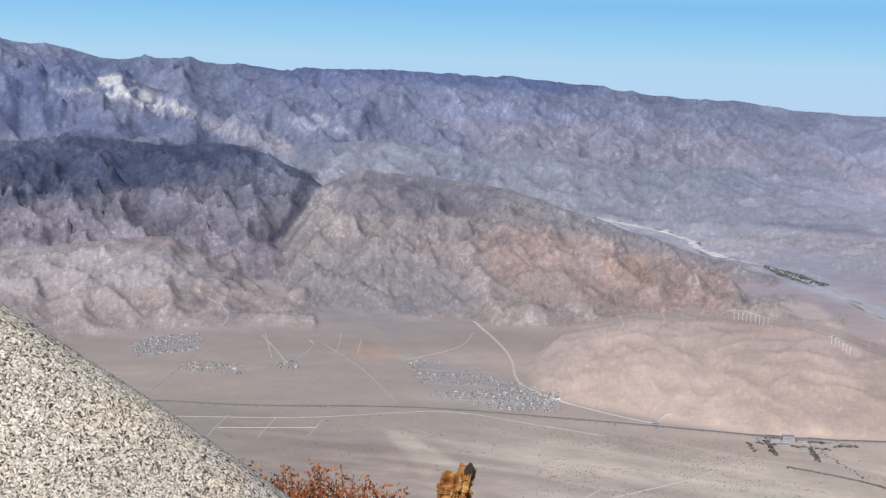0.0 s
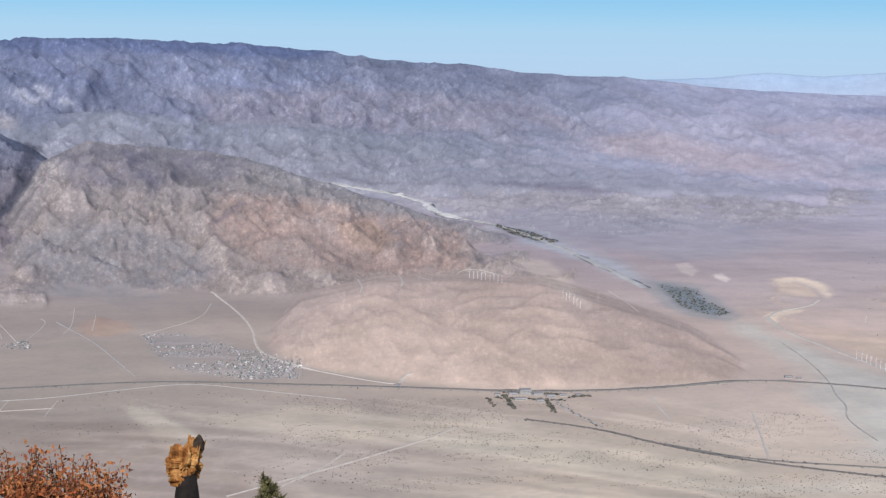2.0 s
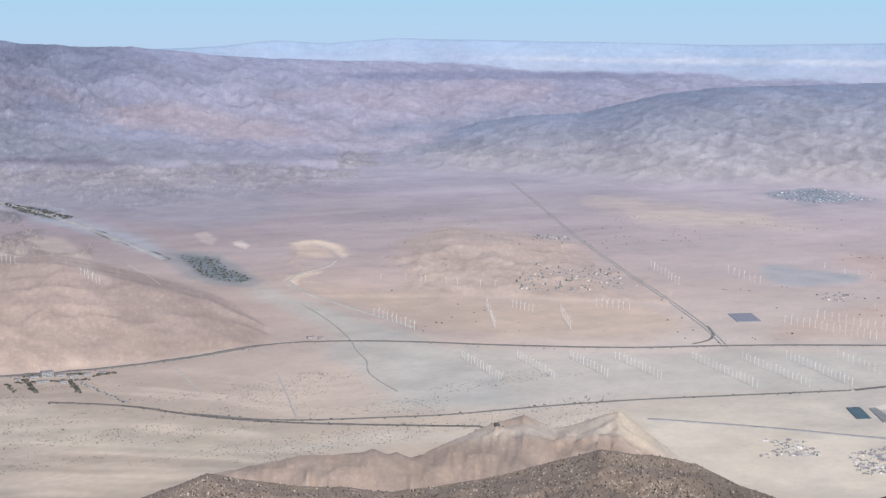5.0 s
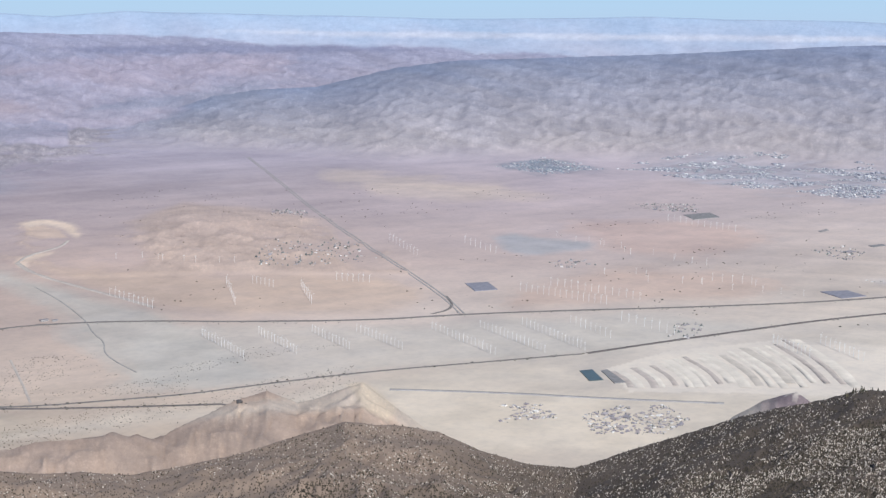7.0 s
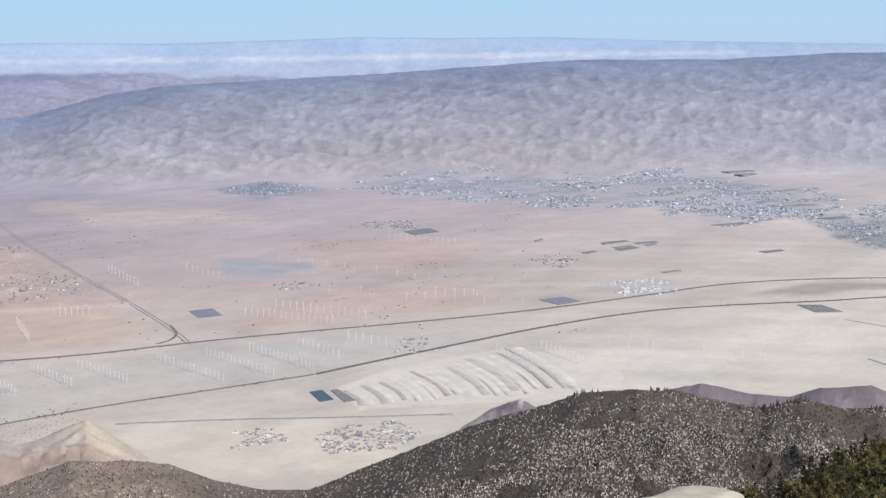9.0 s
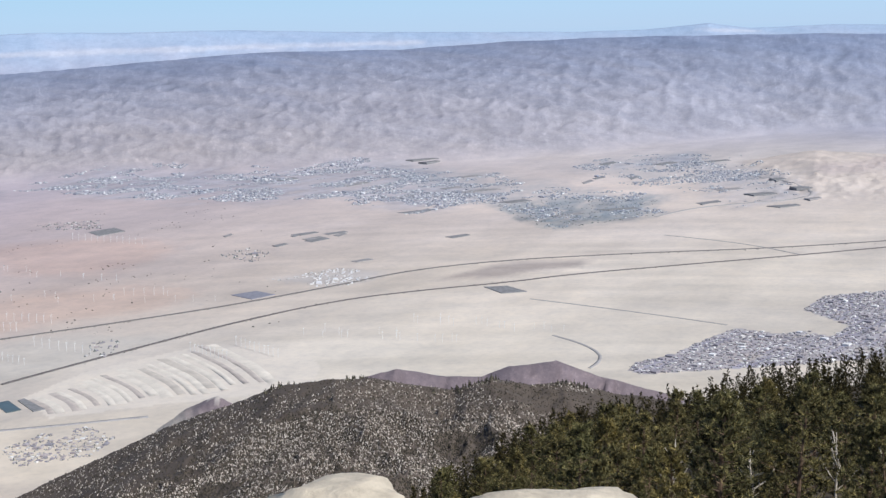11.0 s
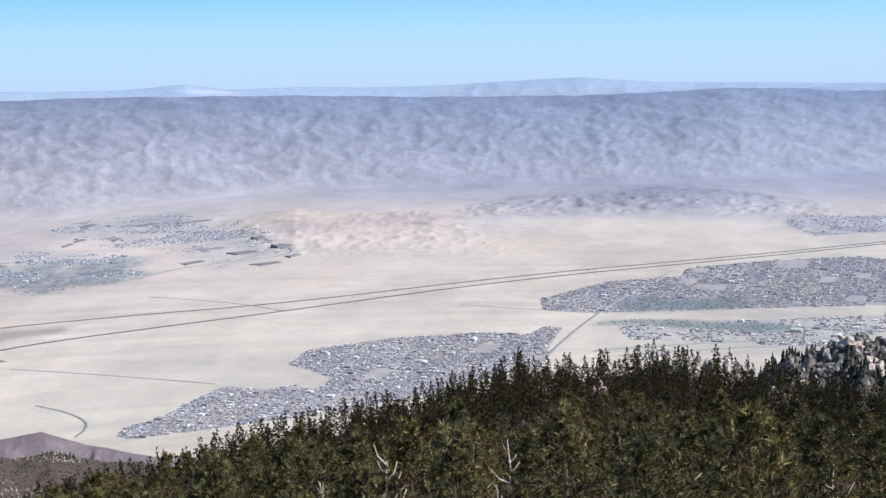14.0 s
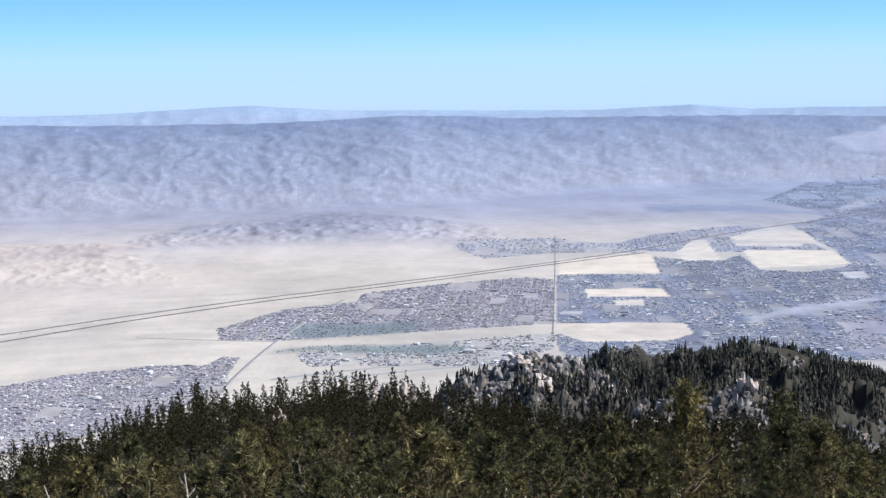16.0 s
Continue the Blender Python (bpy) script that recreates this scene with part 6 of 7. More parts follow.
for k, (b, r, d, leaf, s) in enumerate([(-8.4, 7.0, -14.5, MAT_DRY_LEAF, .35), (-6.6, 6.8, -14.7, MAT_DRY_LEAF, .32), (-5.1, 7.2, -15.0, MAT_GREY_LEAF, .2), (-4.2, 7.0, -14.9, MAT_DRY_LEAF, .3),
                                        (-2.7, 7.3, -14.95, MAT_DRY_LEAF, .26), (-1.3, 7.2, -15.5, MAT_DRY_LEAF, .12), (-7.4, 7.6, -14.8, MAT_GREY_LEAF, .25), (-9.2, 6.6, -14.6, MAT_DRY_LEAF, .3), (-7.6, 6.5, -15.0, MAT_DRY_LEAF, .35), (-5.8, 6.6, -15.3, MAT_DRY_LEAF, .35), (-3.4, 6.9, -15.4, MAT_DRY_LEAF, .3)]):
    shrub(b, r, d, 700 + k, leaf, s, "dry orange-brown leafy shrub beside a granite boulder" if leaf is MAT_DRY_LEAF else "grey-brown twiggy shrub beside a granite boulder", 84 if s > .15 else 12)


def sapling(bearing, r, top_dip, seed):
    base = polar(bearing, r)
    tall = EYE + r * math.tan(radians(top_dip)) - base.z
    (tv, tt), (cv, ct) = pine_shape(seed, 110, 5, 20, 9.0, 1.3, 0.08, 0.6)
    k = tall / 9.0
    ob = empty("pine_sapling", Matrix.Translation(base) @ Matrix.Scale(k, 4))
    part("trunk", tri_mesh("trunk", tv, tt, MAT_BARK), ob)
    part("crown", tri_mesh("crown", cv, ct, MAT_NEEDLES), ob)
    return tagged(ob, "small dark green pine below the summit", "tree")


sapling(3.7, 17.0, -15.55, 811)
sapling(4.25, 17.6, -16.5, 812)

# -- roads, washes and rails across the valley ----------------------------------------------------
def smooth_line(points, times=2):
    p = np.array(points, float)
    for _ in range(times):
        q = [p[0]]
        for a, b in zip(p[:-1], p[1:]):
            q += [0.75 * a + 0.25 * b, 0.25 * a + 0.75 * b]
        p = np.array(q + [p[-1]])
    return p


def course(points, spacing=6.0):
    """A line on the land through points given by bearing and dip, evenly spaced."""
    p = smooth_line(points)
    xy = place(p[:, 0], p[:, 1])[:, :2]
    d = np.concatenate([[0], np.cumsum(np.linalg.norm(np.diff(xy, axis=0), axis=1))])
    s = np.arange(0, d[-1], spacing)
    x, y = np.interp(s, d, xy[:, 0]), np.interp(s, d, xy[:, 1])
    return np.stack([x, y, land(x, y)], 1)


def ribbon(name, points, width, mat, label, category, lift=0.35, offset=0.0, ragged=0.12):
    """A road laid on the land, with a slight camber and sloped edges."""
    c = course(points)
    d = np.gradient(c[:, :2], axis=0)
    nrm = np.stack([-d[:, 1], d[:, 0]], 1) / (np.linalg.norm(d, axis=1, keepdims=True) + 1e-9)
    rows = []
    for side, up in ((-0.62, -1.0), (-0.5, 0.0), (0.0, 0.08), (0.5, 0.0), (0.62, -1.0)):
        wide = width * (1 + ragged * fbm(np.arange(len(c)) / 7 + 40 * side, np.full(len(c), width), 151, 4, 0.6))
        q = c[:, :2] + nrm * (side * wide + offset)[:, None]
        z = land(q[:, 0], q[:, 1]) if abs(side) < .55 else land(q[:, 0], q[:, 1])
        rows.append(np.column_stack([q, z + lift + up * (1 if up > 0 else lift + 0.3)]))
    v = np.stack(rows, 1).reshape(-1, 3)
    n = len(c)
    t = []
    for i in range(n - 1):
        for j in range(4):
            a = i * 5 + j
            t += [(a, a + 5, a + 6), (a, a + 6, a + 1)]
    return tagged(new(name, tri_mesh(name, v, np.array(t), mat, True)), label, category, kind="structure")


MAT_ASPHALT = plain("asphalt", (.19, .178, .17), 0.9, 0.25, 0.3)
MAT_TRACK = plain("rail_ballast", (.16, .145, .14), 0.95, 0.3, 0.3)
MAT_WASH = plain("white_wash_sand", (.56, .55, .54), 0.95, 0.15, 0.05)
MAT_GREYWASH = plain("grey_wash_gravel", (.41, .40, .40), 0.95, 0.2, 0.05)
MAT_DIRT = plain("pale_dirt_road", (.49, .44, .40), 0.95, 0.15, 0.2)
MAT_GREYROAD = plain("worn_grey_road", (.37, .355, .35), 0.95, 0.2, 0.2)

FREEWAY = [(-19, -12.0), (-11.2, -12.27), (-7.3, -12.55), (-1.2, -12.45), (4.2, -12.68), (8.9, -12.8), (13.3, -12.89), (16.9, -12.74), (19.8, -12.44), (22, -12.11), (24.1, -12.02), (27.2, -12.05),
           (31.6, -12.22), (36.4, -12.24), (40.2, -12.0), (46.5, -11.68), (49.5, -11.49), (53.9, -11.12), (58.4, -10.51), (61, -10.06), (64.6, -9.76), (69.5, -9.57), (76.7, -9.3),
           (85.6, -8.41), (94.4, -7.6), (99.5, -6.98), (103, -6.5), (107, -5.7), (112, -5.0)]
RAIL = [(45.2, -13.42), (50.5, -12.47), (54.3, -11.74), (58.3, -11.1), (61.5, -10.84), (65.1, -10.61), (67.3, -10.36), (71.7, -10.02), (76.7, -9.58), (85.6, -8.56), (94.4, -7.71), (99.5, -7.06), (103.3, -6.58)]
LINE = [(19.2, -14.67), (22.6, -15.1), (27.2, -15.0), (29.4, -14.92), (32.1, -14.66), (36.2, -14.25), (40.7, -13.89), (45.1, -13.44)]
SIDING = [(13.7, -13.95), (16.8, -14.24), (19.2, -14.74), (22.7, -15.15), (27.2, -15.32), (31.6, -15.36)]
HIGHWAY = [(31.8, -5.85), (33.1, -6.88), (34.4, -7.99), (36.2, -9.21), (38, -10.31), (39.6, -11.41), (40.2, -11.98)]
ribbon("freeway", FREEWAY, 4.2, MAT_ASPHALT, "grey asphalt freeway running the length of the valley", "road")
ribbon("railway", RAIL, 4.0, MAT_TRACK, "dark railway bed beside the freeway", "railway")
ribbon("side_road", LINE, 2.6, MAT_ASPHALT, "narrow dark road across pale alluvium", "road")
ribbon("railway_siding", SIDING, 3.0, MAT_TRACK, "dark railway bed lined with brush", "railway")
ribbon("highway", HIGHWAY, 1.5, MAT_GREYROAD, "grey two-lane highway climbing across the desert", "road", offset=-2.0)
ribbon("highway", HIGHWAY, 1.5, MAT_GREYROAD, "grey two-lane highway climbing across the desert", "road", offset=2.0)
ribbon("slip_road", [(39.0, -11.98), (39.6, -11.85), (39.85, -11.6), (39.5, -11.25)], 2.6, MAT_ASPHALT, "curved slip road joining freeway and highway", "road")
for pts, w, mat, label in [
    ([(23, -9.68), (23.6, -10.12), (25.2, -10.65), (27.2, -11.27), (28.1, -11.57)], 5.0, MAT_DIRT, "pale dirt road along the edge of a mesa"),
    ([(23, -9.68), (23.4, -9.4), (24.6, -9.15), (24.9, -8.9)], 4.0, MAT_DIRT, "pale dirt road winding up a mesa"),
    ([(1.3, -9.07), (2.3, -9.84), (2.9, -10.5), (3.0, -11.16), (3.3, -11.49), (4.4, -11.92), (6.7, -12.42), (8.3, -12.66), (8.75, -12.66)], 2.6, MAT_DIRT, "pale dirt road from a canyon past a village"),
    ([(8.7, -12.66), (8.9, -12.3), (9.3, -12.25)], 3.0, MAT_DIRT, "short pale dirt spur road"),
    ([(-11.4, -12.0), (-9.9, -10.81), (-8.6, -9.51), (-8.2, -8.96), (-8.8, -8.53), (-9.2, -8.32)], 1.2, MAT_GREYROAD, "straight pale road up an alluvial fan"),
    ([(-1.5, -10.7), (0.2, -10.3), (1.0, -10.0), (1.3, -9.5)], 1.0, MAT_DIRT, "pale track behind a village"),
    ([(-3.9, -9.6), (-4.0, -10.3), (-4.4, -10.6)], 0.8, MAT_DIRT, "pale track past an orange knoll"),
    ([(-7.0, -9.8), (-6.4, -10.4), (-6.0, -10.9)], 0.8, MAT_DIRT, "pale track on an alluvial fan"),
    ([(-4.6, -10.1), (-3.2, -10.9), (-2.4, -11.6), (-1.6, -12.3)], 1.0, MAT_GREYROAD, "grey wash track across the fan"),
    ([(-10.5, -12.9), (-5.6, -13.0), (-2.2, -12.75), (0.5, -12.55), (3.5, -12.95), (6.8, -13.3)], 0.6, MAT_GREYROAD, "pale track skirting a sand slope"),
    ([(37.3, -14.92), (38.9, -14.96), (42.1, -15.04), (46.6, -15.16), (50.8, -15.12)], 4.0, MAT_GREYROAD, "worn grey levee road on pale sand"),
    ([(65.9, -11.27), (70.8, -11.92), (73.7, -12.31)], 1.8, MAT_GREYROAD, "thin grey road over a pale sand plain"),
    ([(71.2, -8.85), (74.4, -9.19), (76.6, -9.63)], 2.0, MAT_GREYROAD, "thin grey road crossing to the freeway"),
    ([(66.8, -12.7), (68.0, -13.05), (68.7, -13.45), (68.6, -13.75), (68.2, -14.0)], 2.6, MAT_GREYROAD, "curved grey road below bare knolls"),
    ([(99.8, -5.9), (99.8, -6.4), (99.8, -7.1), (99.75, -8.4), (99.7, -9.7)], 0.8, MAT_ASPHALT, "long straight grey city avenue"),
    ([(86.2, -12.1), (87.3, -10.99), (88.8, -9.83), (90.1, -9.02), (91.5, -8.3)], 3.5, MAT_GREYROAD, "straight grey city road"),
    ([(83.4, -9.5), (86.5, -9.74), (88.9, -9.86)], 0.9, MAT_GREYROAD, "grey road past the edge of a suburb"),
    ([(73.6, -6.6), (75.5, -6.65), (77.0, -7.2), (76.3, -7.5), (72.6, -7.75), (70.8, -8.15)], 4.0, MAT_GREYROAD, "dark brush-lined levee round farms"),
    ([(1.8, -16.9), (6.0, -15.9), (9.5, -14.9), (11.0, -14.3)], 1.8, MAT_DIRT, "pale straight track over a sand flat"),
    ([(14.6, -13.0), (15.3, -13.5), (16.9, -14.2)], 1.8, MAT_GREYROAD, "grey road beside a walled compound"),
]:
    ribbon("dirt_road" if mat is MAT_DIRT else "valley_road", pts, w, mat, label, "road")
MAT_RUNWAY = plain("runway_concrete", (.40, .39, .385), 0.9, 0.12, 0.2)
for pts in ([(88.6, -11.32), (93, -10.95), (98.6, -10.62)], [(89.6, -11.5), (94, -11.12), (98.6, -10.85)]):
    ribbon("runway", pts, 6.0, MAT_RUNWAY, "long pale concrete airport runway beside the city", "runway")
ribbon("sand_wash", [(5.9, -4.88), (7.1, -5.08), (8.5, -5.26), (9.3, -5.5)], 9, MAT_GREYWASH, "grey gravel wash winding between hills", "wash", 0.5, ragged=1.3)
ribbon("sand_wash", [(8.5, -5.26), (9.6, -5.60), (10.4, -6.10), (11.1, -6.2)], 14, MAT_WASH, "white sandy wash below brown foothills", "wash", 0.6, ragged=1.2)
ribbon("sand_wash", [(11.0, -6.2), (11.9, -6.34), (12.9, -6.55), (14.0, -6.92), (15.2, -7.33), (16.3, -7.85), (17.4, -8.3), (18.4, -8.75)], 9, MAT_GREYWASH, "pale grey dry wash beside a thicket", "wash", 0.5, ragged=1.3)
for pts in ([(7.0, -8.6), (7.2, -8.9), (7.1, -9.2)], [(8.6, -8.4), (8.8, -8.7), (8.7, -8.9)], [(9.3, -8.45), (9.8, -8.62)], [(10.9, -8.4), (11.0, -8.25), (11.6, -8.15), (12.3, -8.3), (13.2, -8.5)],
            [(16.9, -8.9), (17.6, -9.3), (18.1, -9.7)], [(22.6, -13.3), (23.0, -14.2), (23.3, -15.0)], [(18.6, -12.9), (19.6, -13.9)], [(3.9, -16.6), (5.4, -16.0), (6.6, -15.3)],
            [(-9.07, -13.66), (-8.7, -13.24), (-8.26, -12.87)],
            [(-7.14, -13.78), (-6.77, -13.35), (-6.38, -12.93)],
            [(-5.14, -13.66), (-4.86, -13.36), (-4.55, -13.01)],
            [(-8.7, -13.34), (-6.6, -13.35), (-4.48, -13.33)],
            [(-3.11, -9.88), (-3.27, -10.54)],
            [(-6.88, -9.72), (-6.6, -10.7)],
            [(-5.76, -10.8), (-4.88, -10.13), (-5.22, -9.92)]):
    ribbon("dirt_road", pts, 1.8 if pts[0][0] > 2 else 0.8, MAT_DIRT, "short pale dirt track on a tan hill", "road", 0.3)
MAT_CREEK = plain("dark_creek_bed", (.36, .345, .33), 0.95, 0.3, 0.2)
ribbon("creek_bed", [(23.6, -10.6), (24.6, -11.2), (25.5, -12.0), (25.7, -12.45), (26.15, -12.8), (26.1, -13.2), (26.5, -13.55), (27.4, -14.05)], 1.2, MAT_CREEK, "dark meandering creek bed in a pale wash", "creek", 0.3)

# -- brush along the lines, and scattered over the flats -----------------------------------------------
MAT_BRUSH = palette("desert_brush", [(.075, .075, .06), (.11, .10, .085), (.06, .065, .055), (.14, .125, .10)], 0.9)
bushes = [lump(1, 60 + k, 0.45, 0.75, 1.6) for k in range(5)]


def brush_line(points, step_m, size, seed, label, spread=3.0, offset=0.0):
    c = course(points, step_m)
    rg = np.random.default_rng(seed)
    c = c[rg.random(len(c)) < 0.75]
    d = rg.normal(0, spread, (len(c), 2)) + offset
    x, y = c[:, 0] + d[:, 0], c[:, 1] + d[:, 1]
    ps = np.stack([x, y, land(x, y)], 1)
    v, t = scatter(bushes, ps, rg.uniform(0, 6.28, len(ps)), size * rg.uniform(0.5, 1.3, len(ps)))
    tagged(new("brush_row", tri_mesh("brush_row", v, t, MAT_BRUSH)), label, "shrubs", kind="stuff")


brush_line(FREEWAY, 3.5, 0.6, 1, "dark brush lining the freeway", 2.5, -3.0)
brush_line(SIDING, 1.6, 0.9, 2, "dark tamarisk windbreak along the railway", 1.5)
brush_line(LINE, 5.0, 1.0, 3, "dark brush lining a desert road", 2.0)
brush_line(RAIL, 2.2, 0.65, 4, "dark brush lining the railway", 2.0)


def flats(b0, b1, d0, d1, n, size, seed, label, thresh=0.0):
    rg = np.random.default_rng(seed)
    b = rg.uniform(b0, b1, n)
    r = np.sqrt(rg.uniform((DEEP / tan_deg(-d0)) ** 2, (DEEP / tan_deg(-d1)) ** 2, n))
    x, y = r * np.sin(np.radians(b)), r * np.cos(np.radians(b))
    z = land(x, y)
    ok = (fbm(x / 70, y / 25, seed, 4) > thresh) & (z < FLOOR + 6)
    ps = np.stack([x, y, z], 1)[ok]
    v, t = scatter(bushes, ps, rg.uniform(0, 6.28, len(ps)), size * rg.uniform(0.4, 1.3, len(ps)))
    tagged(new("desert_brush", tri_mesh("desert_brush", v, t, MAT_BRUSH)), label, "shrubs", kind="stuff")


flats(4, 36, -16.8, -13.2, 11000, 0.42, 11, "small dark creosote bushes dotted over sand", 0.05)
flats(-18, 8, -16.5, -12.8, 1500, 0.55, 12, "small dark creosote bushes dotted over sand", 0.1)
flats(26, 56, -12, -7, 1500, 1.0, 13, "sparse dark brush on the desert floor", 0.2)


def field(name, outline, mat, label, category):
    """A flat, sharp-edged field or basin lying on the valley floor, with a low rim."""
    q = place([p[0] for p in outline], [p[1] for p in outline])
    n, mid = len(q), q.mean(0)
    z = q[:, 2].max() + 0.5
    top, rim = np.column_stack([q[:, :2], np.full(n, z)]), np.column_stack([mid[:2] + (q[:, :2] - mid[:2]) * 1.03, q[:, 2] - 1.0])
    v = np.concatenate([top, rim, [[mid[0], mid[1], z]]])
    t = []
    for i in range(n):
        j = (i + 1) % n
        t += [(2 * n, j, i), (i, j, n + j), (i, n + j, n + i)]
    tagged(new(name, tri_mesh(name, v, np.array(t), mat)), label, category, kind="structure")


MAT_PANELS = plain("solar_panels", (.26, .26, .30), 0.6, 0.2, 0.3)
MAT_BASIN = plain("basin_water", (.085, .12, .13), 0.3, 0.2, 0.1)
MAT_FALLOW = plain("grey_fallow", (.30, .29, .29), 0.95, 0.3, 0.2)
MAT_GROVE = plain("dark_orchard", (.24, .24, .245), 0.9, 0.3, 0.3)
field("solar_field", [(40.3, -10.79), (41.2, -10.73), (41.6, -11.02), (40.7, -11.09)], MAT_PANELS, "dark field of solar panels in the desert", "solar field")
field("solar_field", [(54.1, -10.70), (55.1, -10.60), (55.8, -10.77), (54.9, -10.91)], MAT_PANELS, "dark field of solar panels in the desert", "solar field")
field("orchard", [(48.8, -7.97), (49.8, -7.86), (50.2, -8.02), (49.2, -8.14)], MAT_GROVE, "dark square orchard on the desert floor", "orchard")
field("settling_basin", [(44.9, -14.11), (45.4, -14.05), (45.85, -14.43), (45.3, -14.49)], MAT_BASIN, "dark water in a settling basin", "basin")
field("settling_basin", [(45.75, -14.08), (46.0, -14.03), (46.75, -14.5), (46.3, -14.55)], MAT_GROVE, "dark wet bed of a settling basin", "basin")
field("settling_basin", [(64.1, -10.78), (65, -10.75), (65.8, -10.99), (64.8, -11.04)], MAT_GROVE, "dark bed of a basin beside the railway", "basin")


rg = np.random.default_rng(19)
for b, d, w in [(57.1, -8.46, 1.09), (57.4, -8.65, 0.87), (58.3, -8.48, 0.98), (54.1, -8.39, 0.39), (59.3, -9.59, 0.87), (61.4, -7.76, 1.30), (59.1, -6.61, 1.30), (56.5, -6.32, 0.87), (64.2, -7.00, 1.30), (61.8, -5.75, 1.30), (61.1, -7.16, 0.87), (65.5, -7.46, 1.09), (63.6, -6.44, 1.09), (56.1, -8.86, 0.65), (55.0, -9.14, 0.54), (62.9, -6.87, 0.87), (60.1, -6.74, 1.09), (68.7, -6.61, 0.51), (70.03, -6.62, 0.34), (73.66, -7.1, 1.11), (74.87, -7.29, 1.28), (76.38, -7.08, 0.86), (72.9, -7.61, 0.99), (75.51, -6.74, 0.64), (67.46, -8.03, 1.33), (69.47, -7.83, 1.71), (73.22, -6.01, 1.07), (71.24, -6.09, 0.99), (69.03, -6.06, 0.64), (68.25, -6.76, 0.47), (63.92, -7.02, 1.5), (61.8, -7.74, 0.64), (56.74, -8.51, 0.43), (57.55, -8.72, 0.99), (58.48, -8.55, 0.56), (75.74, -7.74, 1.28), (65.36, -7.46, 1.28), (62.07, -5.86, 0.86), (65.91, -7.75, 0.94), (63.11, -8.76, 0.99), (76.82, -7.47, 0.64)]:
    h = rg.uniform(.05, .09)
    field("orchard", [(b - w / 2, d - .02), (b + w * rg.uniform(.2, .35), d + h), (b + w / 2, d + h * .3), (b - w * rg.uniform(.1, .3), d - h)], MAT_GROVE if rg.random() < .5 else MAT_FALLOW,
          "dark irrigated parcel on the desert floor", "orchard")
# ploughed and watered strips
STRIPS = [plain("cream_tilth", (.70, .645, .565), 0.95, 0.15, 0.06), plain("brown_tilth", (.50, .445, .405), 0.95, 0.2, 0.1), plain("dun_tilth", (.56, .51, .45), 0.95, 0.15, 0.1)]
rg = np.random.default_rng(15)
for k in range(20):
    u = (k + rg.uniform(.25, .75)) / 20
    b0, d0, b1, d1 = 45.78 + 7.52 * u, -14.05 + 1.57 * u, 46.7 + 9.22 * u, -14.82 + 0.56 * u
    s0, s1 = rg.uniform(0, .12), rg.uniform(.86, 1.0)
    at = lambda s: (b0 + (b1 - b0) * s + 0.35 * math.sin(math.pi * s), d0 + (d1 - d0) * s)
    kind = (0, 1, 0, 2, 0, 1, 2, 0)[rg.integers(0, 8)]
    ribbon("field_strip", [at(s0), at((s0 + s1) / 2), at(s1)], (6.5, 4.5, 7.0)[kind] * rg.uniform(.6, 1.3), STRIPS[kind],
           ("cream bare strip of a desert field", "dark brown ploughed strip of a desert field", "dun fallow strip of a desert field")[kind], "field", 0.09 + 0.006 * k, ragged=0.45)


# -- groves, towns -------------------------------------------------------------------------------
def house_shape(kind):
    """A low house: walls and a gabled or hipped roof."""
    w, d, h, e = (0.5, 0.38, 0.26, 0.16) if kind == 0 else (0.5, 0.3, 0.24, 0.1) if kind == 1 else (0.5, 0.5, 0.3, 0.02)
    ridge = w * (0.55 if kind == 0 else 1.0 if kind == 1 else 0.5)
    o = 1.08
    v = np.array([(-w, -d, -.2), (w, -d, -.2), (w, d, -.2), (-w, d, -.2), (-w * o, -d * o, h), (w * o, -d * o, h), (w * o, d * o, h), (-w * o, d * o, h), (-ridge, 0, h + e), (ridge, 0, h + e)])
    t = np.array([(0, 1, 5), (0, 5, 4), (1, 2, 6), (1, 6, 5), (2, 3, 7), (2, 7, 6), (3, 0, 4), (3, 4, 7), (4, 5, 9), (4, 9, 8), (5, 6, 9), (6, 7, 8), (6, 8, 9), (7, 4, 8)])
    return v, t


HOUSES = [house_shape(k) for k in (0, 1, 2)]
MAT_HOUSES = palette("house_roofs", [(.44, .42, .43), (.37, .35, .37), (.31, .29, .32), (.56, .54, .53), (.41, .37, .37), (.30, .29, .32), (.76, .75, .74), (.36, .33, .34)], 0.7)
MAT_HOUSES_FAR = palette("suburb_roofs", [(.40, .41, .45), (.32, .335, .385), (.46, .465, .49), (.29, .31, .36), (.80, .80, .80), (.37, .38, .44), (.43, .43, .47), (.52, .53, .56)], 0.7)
MAT_TREES = palette("town_trees", [(.14, .16, .155), (.17, .19, .18), (.12, .135, .135), (.20, .205, .20)], 0.9)
MAT_WHITE = palette("white_roofs", [(.80, .80, .80), (.70, .70, .72), (.60, .58, .56)], 0.6)


